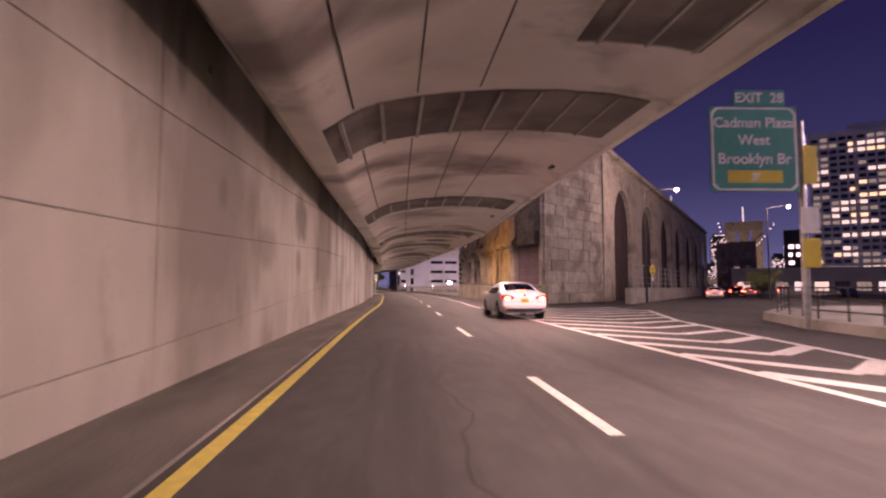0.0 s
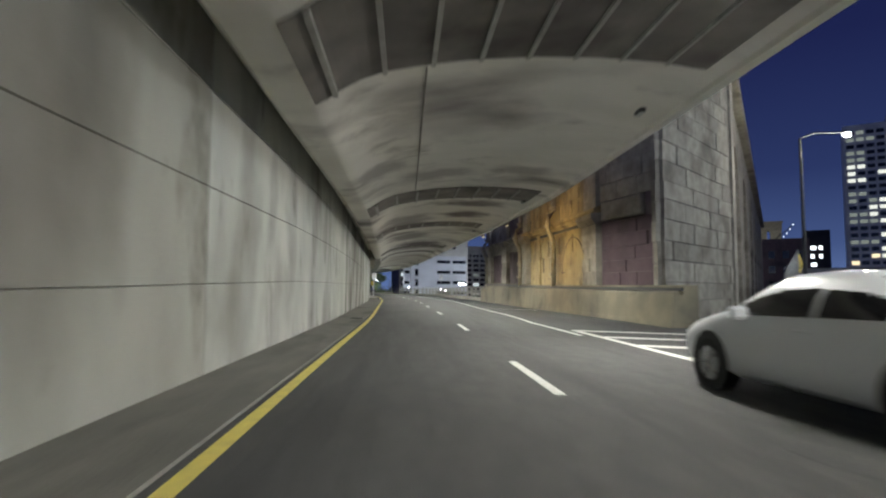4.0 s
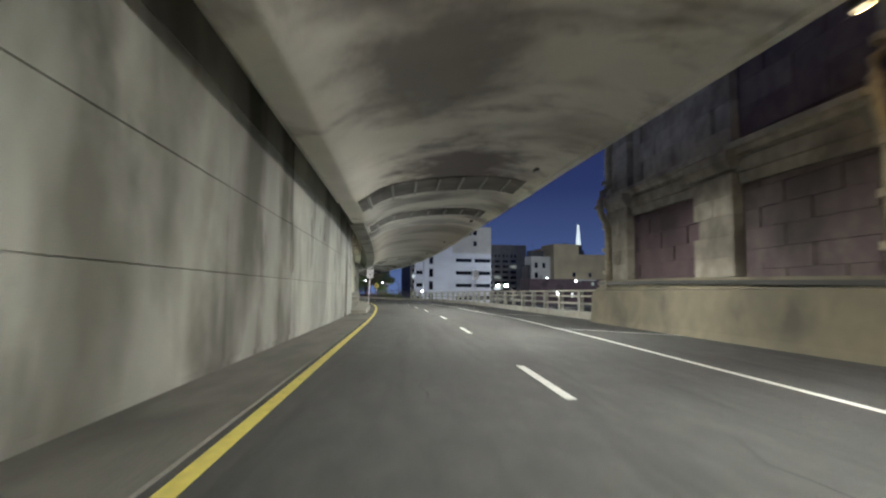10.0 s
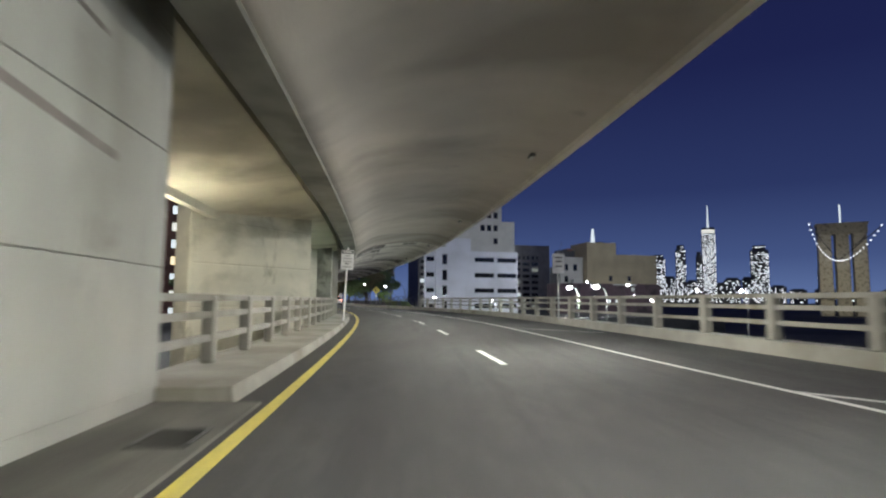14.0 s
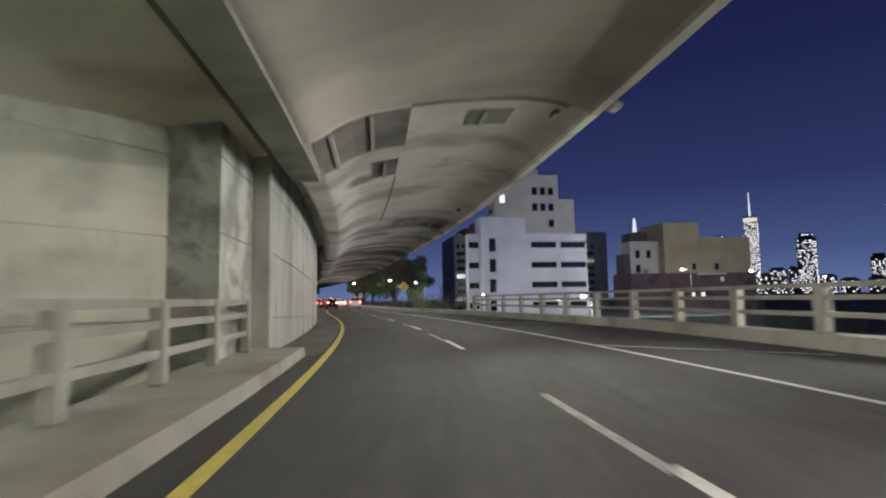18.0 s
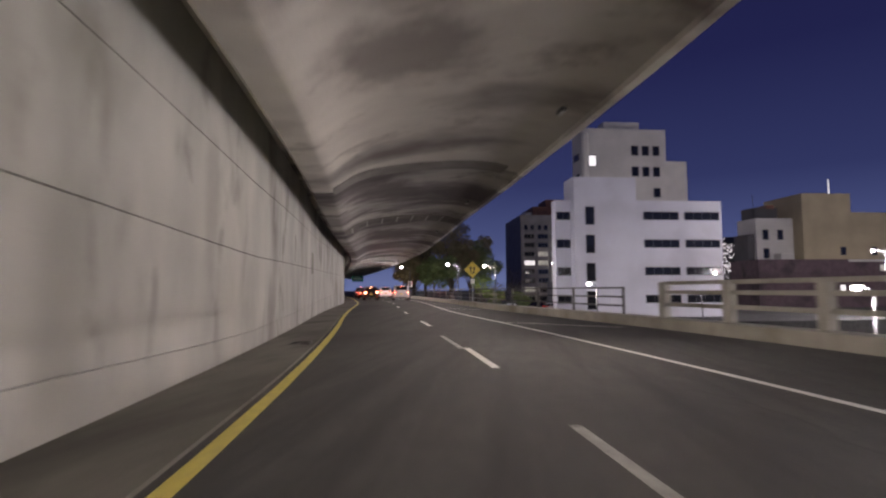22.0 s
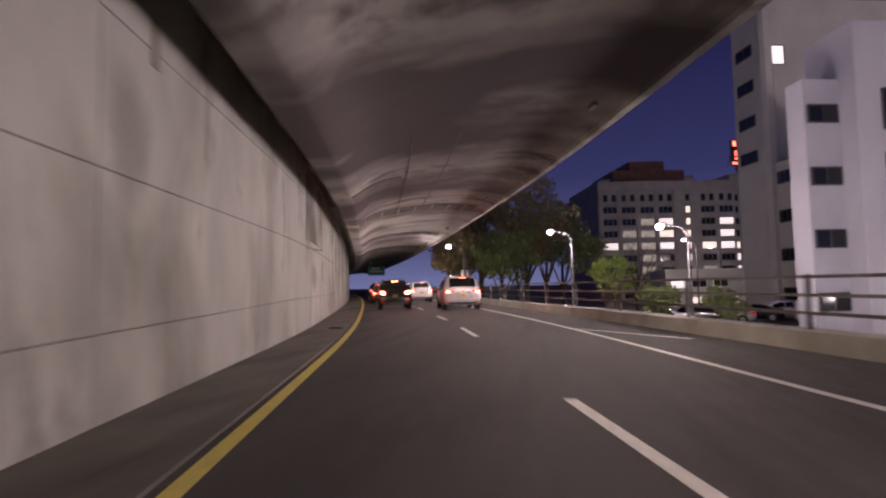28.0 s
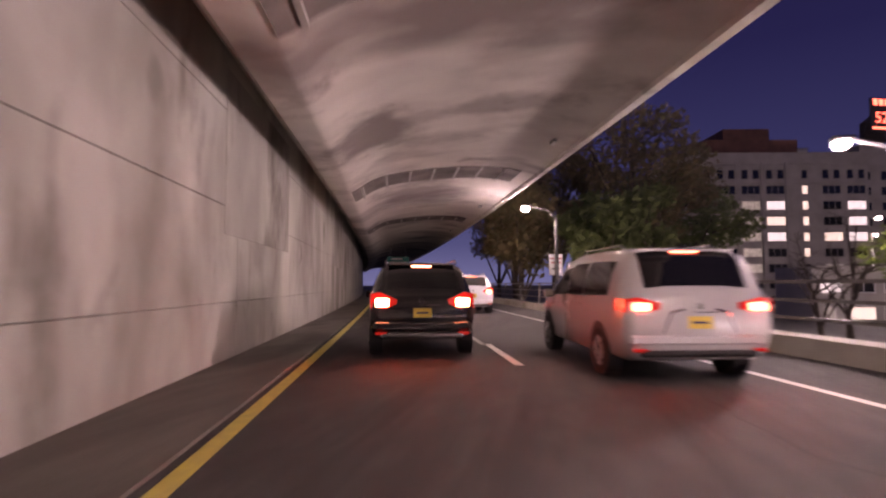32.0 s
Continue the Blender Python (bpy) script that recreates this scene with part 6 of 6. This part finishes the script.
for i_, (x_, y_, z_, h_, sp_, m_) in enumerate(((-15.5, 226, -2.2, 15.5, 4.6, M_LEAF2), (-20.5, 232, -2.2, 16.5, 4.8, M_LEAF2), (-11.5, 233, -2.2, 12, 4.2, M_LEAF), (-17.8, 222, -2.2, 9, 3.2, M_LEAF), (-13.2, 241, -2.2, 14, 4.6, M_LEAF2), (-22.6, 224, -2.2, 10, 3.4, M_LEAF2), (-24.5, 244, -2.2, 13, 4.5, M_LEAF2), (-28, 262, -2.2, 14, 5, M_LEAF2), (-17.0, 246, -2.2, 12, 4.2, M_LEAF),
                                               (-7.6, 203.5, -2.2, 3.6, 1.2, M_LEAF), (-4.4, 202, -2.2, 3.2, 1.2, M_LEAF), (-9.6, 209, -2.2, 5.6, 1.7, M_LEAFB), (-40, 150, -2.2, 9, 3.2, M_LEAF), (-52, 140, -2.2, 9, 3.5, M_LEAF), (-33, 158, -2.2, 7, 2.6, M_LEAF), (40, 60, -0.3, 3.4, 1.9, M_LEAF), (47, 72, -0.3, 3.8, 2.2, M_LEAF), (62, 66, -0.3, 4.6, 2.2, M_LEAF))):
    tree(x_, y_, z_, h_, sp_, m_, 30 + i_, 3200 if h_ > 8 else 1500, False, 0.24 if h_ > 6 else 0.12)
tree(-8.6, 219, -2.2, 6.5, 2.6, M_LEAF, 71, bare=True)
tree(-5.2, 224, -2.2, 7.6, 3.0, M_LEAF, 72, bare=True)

# old dark patch in the asphalt
bm = bmesh.new()
q_ = [bm.verts.new(P(66 + 1.6 * math.cos(a_ * 0.52), 4.0 + (0.7 + 0.25 * math.sin(a_ * 1.7)) * math.sin(a_ * 0.52), 0.005)) for a_ in range(12)]
bm.faces.new(q_)
structure("road_patch", bm, M_TAR, "dark tar patch in the asphalt")

# small pale blue sign on the masonry corner
ws_ = thing("wall_sign", pose(16.4, 46.9, 4.4, 0, 0, 28), "small pale blue sign on the masonry corner", "wall sign")
part("panel", boxes(((0, 0, 0.5), (0.62, 0.04, 0.95)), bevel=0.01), M_SIGNB, ws_)
part("writing_bar", boxes(((0, -0.025, 0.72), (0.42, 0.01, 0.1))), M_SIGNW, ws_)
part("writing_bar", boxes(((0, -0.025, 0.45), (0.36, 0.01, 0.1))), M_SIGNW, ws_)
part("bracket", boxes(((0, 0.3, 0.5), (0.08, 0.6, 0.08))), M_STEEL, ws_)


# ---------- vehicles ----------
def loft(bm, rings):
    vs = [[bm.verts.new(p) for p in r] for r in rings]
    k = len(vs[0])
    for a, b in zip(vs, vs[1:]):
        for j in range(k):
            bm.faces.new((a[j], a[(j + 1) % k], b[(j + 1) % k], b[j]))
    bm.faces.new(vs[0][::-1])
    bm.faces.new(vs[-1])
    return bm


def section(y, w, z0, z1, r=0.12, lean=0.0):
    """A rounded cross-section of half width w at y, from z0 to z1; lean: how far the top draws in."""
    return [(-w + r, y, z0), (-w, y, z0 + r), (-w, y, z0 + (z1 - z0) * 0.6), (-w + lean, y, z1 - r), (-w + lean + r, y, z1),
            (w - lean - r, y, z1), (w - lean, y, z1 - r), (w, y, z0 + (z1 - z0) * 0.6), (w, y, z0 + r), (w - r, y, z0)]


# y, sill half width, greatest half width, underside, belt, roof half width, top
SHELL = {
    "van": [(0.0, .80, .86, .44, 1.02, .70, 1.06), (.05, .88, .95, .36, 1.06, .75, 1.12), (.14, .92, .97, .30, 1.08, .76, 1.30), (.30, .94, .985, .27, 1.09, .76, 1.60), (.45, .95, .99, .25, 1.09, .75, 1.71),
            (.75, .95, .99, .24, 1.09, .74, 1.765), (1.6, .95, .99, .22, 1.08, .74, 1.79), (2.6, .95, .99, .22, 1.07, .74, 1.785), (3.2, .95, .99, .22, 1.06, .74, 1.72), (3.7, .95, .985, .22, 1.05, .76, 1.50),
            (4.15, .94, .98, .22, 1.02, .80, 1.14), (4.4, .92, .97, .22, .98, .78, 1.05), (4.75, .88, .92, .25, .85, .66, .92), (5.0, .76, .82, .3, .70, .55, .76), (5.1, .62, .68, .38, .58, .45, .62)],
    "suv": [(0.0, .74, .80, .48, .98, .66, 1.02), (.05, .82, .89, .40, 1.01, .70, 1.07), (.16, .86, .91, .34, 1.03, .70, 1.24), (.36, .88, .92, .30, 1.04, .69, 1.52), (.55, .89, .93, .28, 1.04, .68, 1.61),
            (.9, .89, .93, .27, 1.04, .67, 1.665), (1.5, .89, .93, .26, 1.03, .67, 1.69), (2.2, .89, .93, .26, 1.02, .67, 1.68), (2.7, .89, .93, .26, 1.01, .68, 1.61), (3.1, .88, .92, .26, 1.0, .70, 1.42), (3.5, .88, .92, .26, .99, .74, 1.12),
            (3.75, .87, .91, .26, .96, .74, 1.04), (4.2, .82, .87, .28, .88, .66, .94), (4.5, .72, .78, .34, .74, .54, .80), (4.6, .60, .66, .42, .62, .46, .66)],
    "sedan": [(0.0, .70, .78, .46, .84, .58, .90), (.06, .80, .87, .36, .94, .70, 1.01), (.28, .88, .91, .27, .98, .74, 1.07), (.65, .90, .92, .22, .99, .72, 1.11), (.95, .90, .92, .2, .99, .68, 1.21), (1.3, .90, .92, .2, .985, .65, 1.345), (1.7, .90, .92, .2, .98, .63, 1.435),
              (2.2, .90, .92, .2, .97, .62, 1.47), (2.7, .90, .92, .2, .96, .62, 1.45), (3.1, .90, .92, .2, .95, .65, 1.32), (3.6, .90, .92, .2, .93, .72, 1.06), (3.85, .89, .91, .2, .90, .74, .99), (4.3, .85, .88, .22, .81, .66, .88), (4.65, .74, .79, .28, .68, .54, .74), (4.82, .60, .66, .38, .55, .44, .6)],
}
GLASS = {"van": ((.10, .42), (3.25, 4.1), ((.62, 1.72), (1.8, 2.62), (2.7, 3.7))), "suv": ((.13, .5), (2.75, 3.45), ((.72, 1.3), (1.38, 2.05), (2.13, 3.05))), "sedan": ((.72, 1.58), (2.8, 3.55), ((1.15, 1.98), (2.06, 3.2)))}


def ring(kind, y, push=0.0):
    """Right half of a car's cross-section at y, from below to the roof's middle."""
    st = SHELL[kind]
    ys = [a[0] for a in st]
    wb, wm, zb, zm, wr_, zr = (float(np.interp(y, ys, [a[i] for a in st])) for i in range(1, 7))
    tall = zr - zm
    mid = wm * 0.985 + (wr_ + 0.05 - wm * 0.985) * 0.42
    pts = [(0, zb), (wb * 0.82, zb), (wb, zb + 0.09), (wm + push, zb + (zm - zb) * 0.42), (wm + push, zb + (zm - zb) * 0.72), (wm * 0.985 + push, zm), (mid + push, zm + tall * 0.5), (wr_ + 0.05 + push, zr - min(0.07, tall * 0.3)),
           (wr_ - 0.06, zr - min(0.015, tall * 0.1) + push), (wr_ * 0.5, zr + 0.012 + push), (0, zr + 0.016 + push)]
    return pts


def car(name, m, label, paint, kind, lights, plate=M_PLATE, glowing=0.0):
    """A car whose rear stands at y = 0 and whose nose points along +y. kind: 'suv', 'van' or 'sedan'."""
    t = thing(name, m, label, "car", "traffic")
    st = SHELL[kind]
    Lc, W = st[-1][0], max(a[2] for a in st)
    belt = st[5][4]
    ys = sorted({round(v, 3) for v in np.linspace(0, Lc, 34)} | {a[0] for a in st})
    rings = []
    for y in ys:
        half = ring(kind, y)
        rings.append([(x, y, z) for x, z in half] + [(-x, y, z) for x, z in half[-2:0:-1]])
    part("body", loft(bmesh.new(), rings), paint, t, smooth=True)

    def sheet(name_, y0, y1, cols, material, label_="", push=0.008, side=0, ny=8, trim=0.0):
        bm = bmesh.new()
        rows_ = []
        for i in range(ny + 1):
            y = y0 + (y1 - y0) * i / ny
            r = ring(kind, y, push)
            if side:
                lo, hi = Vector((r[5][0], r[5][1] + 0.025)), Vector(r[7])
                pts = [lo, Vector(r[6]), Vector((hi.x - 0.005, hi.y - 0.02))]
                rows_.append([bm.verts.new((side * q.x, y, q.y)) for q in pts])
            else:
                xs = [-r[8][0] + trim, -r[9][0], 0, r[9][0], r[8][0] - trim]
                zs = [r[8][1], r[9][1], r[10][1], r[9][1], r[8][1]]
                rows_.append([bm.verts.new((x, y, z)) for x, z in zip(xs, zs)])
        for a, b in zip(rows_, rows_[1:]):
            for k in range(len(a) - 1):
                bm.faces.new((a[k], a[k + 1], b[k + 1], b[k]))
        return part(name_, bm, material, t, label_, smooth=True)

    rear, front, sides = GLASS[kind]
    sheet("rear_window", *rear, 0, M_CGLASS, "dark tinted rear window", trim=0.03)
    sheet("windscreen", *front, 0, M_CGLASS, "dark windscreen")
    for sx in (-1, 1):
        for a, b in sides:
            sheet("side_window", a, b, 0, M_CGLASS, side=sx)
        part("mirror", boxes(((sx * (W + 0.1), front[1] - 0.5, belt + 0.02), (0.2, 0.12, 0.15)), bevel=0.03), paint, t)
        for yw in (Lc * 0.19, Lc * 0.8):
            wx = sx * (W - 0.115)
            part("wheel_arch", tube(bmesh.new(), [(sx * (W - 0.2), yw, 0.36), (sx * (W + 0.004), yw, 0.36)], 0.39, 22), M_PLASTIC, t)
            wh = part("wheel", tube(bmesh.new(), [(wx - sx * 0.11, yw, 0.335), (wx + sx * 0.105, yw, 0.335), (wx + sx * 0.125, yw, 0.335)], [0.335, 0.335, 0.31], 22), M_RUBBER, t)
            part("rim", tube(bmesh.new(), [(wx + sx * 0.06, yw, 0.335), (wx + sx * 0.13, yw, 0.335)], [0.225, 0.21], 16), M_STEEL, wh)
            for k in range(5):
                a = k * 2 * math.pi / 5
                part("spoke", tube(bmesh.new(), [(wx + sx * 0.135, yw, 0.335), (wx + sx * 0.135, yw + 0.2 * math.cos(a), 0.335 + 0.2 * math.sin(a))], 0.022, 5), M_CHROME, wh)
        z = {"van": 0.98, "suv": 0.96, "sedan": 0.84}[kind]
        we, tall = W - 0.035, (1.0 if kind != "suv" else 1.5)
        outline = [(we, z + .10 * tall), (we - .16, z + .12 * tall), (we - .46, z + .05), (we - .44, z - .03), (we - .14, z - .10 * tall), (we, z - .07 * tall)]
        bm = bmesh.new()
        a = [bm.verts.new((sx * x, -0.014 + max(0, x - we + 0.2) * 0.3, zz)) for x, zz in outline]
        b = [bm.verts.new((sx * (x + 0.03 if x > we - 0.05 else x), 0.34 if x > we - 0.05 else 0.2, zz)) for x, zz in outline]
        bm.faces.new(a), bm.faces.new(b[::-1])
        for k in range(6):
            bm.faces.new((a[k], a[(k + 1) % 6], b[(k + 1) % 6], b[k]))
        tl = part("tail_light", bm, M_REDDIM, t, "red tail light lens")
        part("lamp_core", boxes(((sx * (we - 0.2), -0.012, z), (0.24, 0.035, 0.1 * tall)), bevel=0.02), lights, tl, "lit lamp")
        part("reflector", boxes(((sx * (W - 0.22), 0.018, 0.43), (0.2, 0.04, 0.045)), bevel=0.012), M_REDDIM, t)
        for k, (a, b) in enumerate(sides[1:]):
            part("door_handle", boxes(((sx * (W + 0.008), a + 0.1, belt - 0.13), (0.03, 0.18, 0.03)), bevel=0.01), paint, t)
    if glowing:
        for sx in (-1, 1):
            q = m @ Vector((sx * (W - 0.24), -0.07, 0.9))
            lamp("tail_lamp", "AREA", q, glowing, (1.0, 0.10, 0.04), 0.22, 0.1, m @ Vector((sx * (W - 0.24), -3.0, 0.25)))
    part("bumper", boxes(((0, 0.1, 0.56), (W * 1.84, 0.24, 0.2)), bevel=0.06), paint, t)
    part("lower_bumper", boxes(((0, 0.09, 0.40), (W * 1.55, 0.2, 0.12)), bevel=0.04), M_PLASTIC if kind != "suv" else M_CHROME, t)
    pz = 0.78 if kind != "sedan" else 0.74
    part("plate_recess", boxes(((0, 0.022, pz), (0.5, 0.03, 0.2)), bevel=0.01), M_PLASTIC, t)
    pl = part("number_plate", boxes(((0, 0.0, pz), (0.31, 0.02, 0.155))), plate, t)
    part("plate_bar", boxes(((0, -0.013, pz), (0.2, 0.006, 0.03))), M_INK, pl)
    part("trim", boxes(((0, 0.015, pz + 0.13), (0.62, 0.03, 0.03)), bevel=0.01), M_CHROME, t)
    if kind == "van":
        for sx in (-1, 1):
            part("garnish", tube(bmesh.new(), [(sx * 0.48, 0.005, pz - 0.14), (sx * 0.36, 0.005, pz + 0.13), (sx * 0.2, 0.0, pz + 0.17)], 0.016, 6), M_CHROME, t)
    part("badge", tube(bmesh.new(), [(0, 0.02, pz + 0.21), (0, 0.0, pz + 0.21)], 0.05, 12), M_CHROME, t)
    yb, zb_ = (rear[1] - 0.02, float(np.interp(rear[1] - 0.02, [a[0] for a in st], [a[6] for a in st])) + 0.03) if kind != "sedan" else (0.62, 1.125)
    part("high_brake_light", boxes(((0, yb, zb_), (0.36, 0.05, 0.035)), bevel=0.01), lights, t)
    if kind != "sedan":
        part("roof_spoiler", boxes(((0, rear[1] + 0.02, zb_ + 0.015), (W * 1.3, 0.2, 0.03)), bevel=0.01), paint, t)
        part("wiper", tube(bmesh.new(), [(0, rear[0] - 0.01, belt + 0.1), (0.3, rear[0] + 0.06, belt + 0.22)], 0.012, 5), M_PLASTIC, t)
        for sx in (-1, 1):
            roof = max(a[6] for a in st)
            part("roof_rail", tube(bmesh.new(), [(sx * 0.66, 0.8, roof - 0.03), (sx * 0.66, 0.98, roof + 0.03), (sx * 0.65, 2.6, roof + 0.03), (sx * 0.64, 2.8, roof - 0.05)], 0.018, 6), M_CHROME, t)
    return t


car("black_suv", at(201.8, 0.42), "black sport utility car with glowing brake lights", M_CARK, "suv", M_REDW, glowing=13.0)
car("silver_minivan", at(198.9, 3.8, 0, -2), "silver minivan with a tinted rear window in the outer lane", M_CARS, "van", M_RED, glowing=8.0)
car("white_sedan", at(21.9, 4.95, 0, 1), "white sedan with lit tail lights heading for the exit", M_CARW, "sedan", M_RED, glowing=6.0)
car("white_suv", at(216, 3.3), "white sport utility car waiting in the outer lane", M_CARW, "suv", M_RED)
car("dark_sedan", at(213, 0.1), "dark sedan queuing in the inner lane", M_CARK, "sedan", M_RED)
car("dark_suv", at(224, 0.1), "dark sport utility car queuing in the inner lane", M_CARK, "suv", M_RED)
car("silver_sedan", at(229, 3.3), "silver sedan queuing in the outer lane", M_CARS, "sedan", M_RED)

for x_, y_, r_, c_, k_ in ((-3.5, 212, 70, M_CARW, "sedan"), (-0.5, 214.5, 72, M_CARK, "suv"), (2.5, 216.8, 70, M_CARS, "sedan"), (5.5, 219, 71, M_CARK, "sedan"), (8.6, 221, 70, M_CARW, "suv")):
    car("parked_car", pose(x_, y_, -2.2, 0, 0, r_), "parked car in the lot below the highway", c_, k_, M_REDDIM)
for x_, y_, r_, c_, k_ in ((-30, 128, 35, M_CARW, "sedan"), (-33, 131, 35, M_CARK, "suv"), (-36, 134, 36, M_CARS, "sedan"), (-24, 122, 35, M_CARS, "suv")):
    car("parked_car", pose(x_, y_, -2.2, 0, 0, r_), "parked car in the street behind the pier", c_, k_, M_REDDIM)

for x_, y_, r_, c_, k_ in ((35.5, 62, -30, M_CARW, "sedan"), (43, 70, -32, M_CARK, "suv"), (50, 78, -34, M_CARS, "sedan"), (57, 69, 146, M_CARK, "sedan"), (62, 88, -34, M_CARW, "suv")):
    car("street_car", pose(x_, y_, -0.22, 0, 0, r_), "car standing in the street beyond the exit ramp", c_, k_, M_RED)
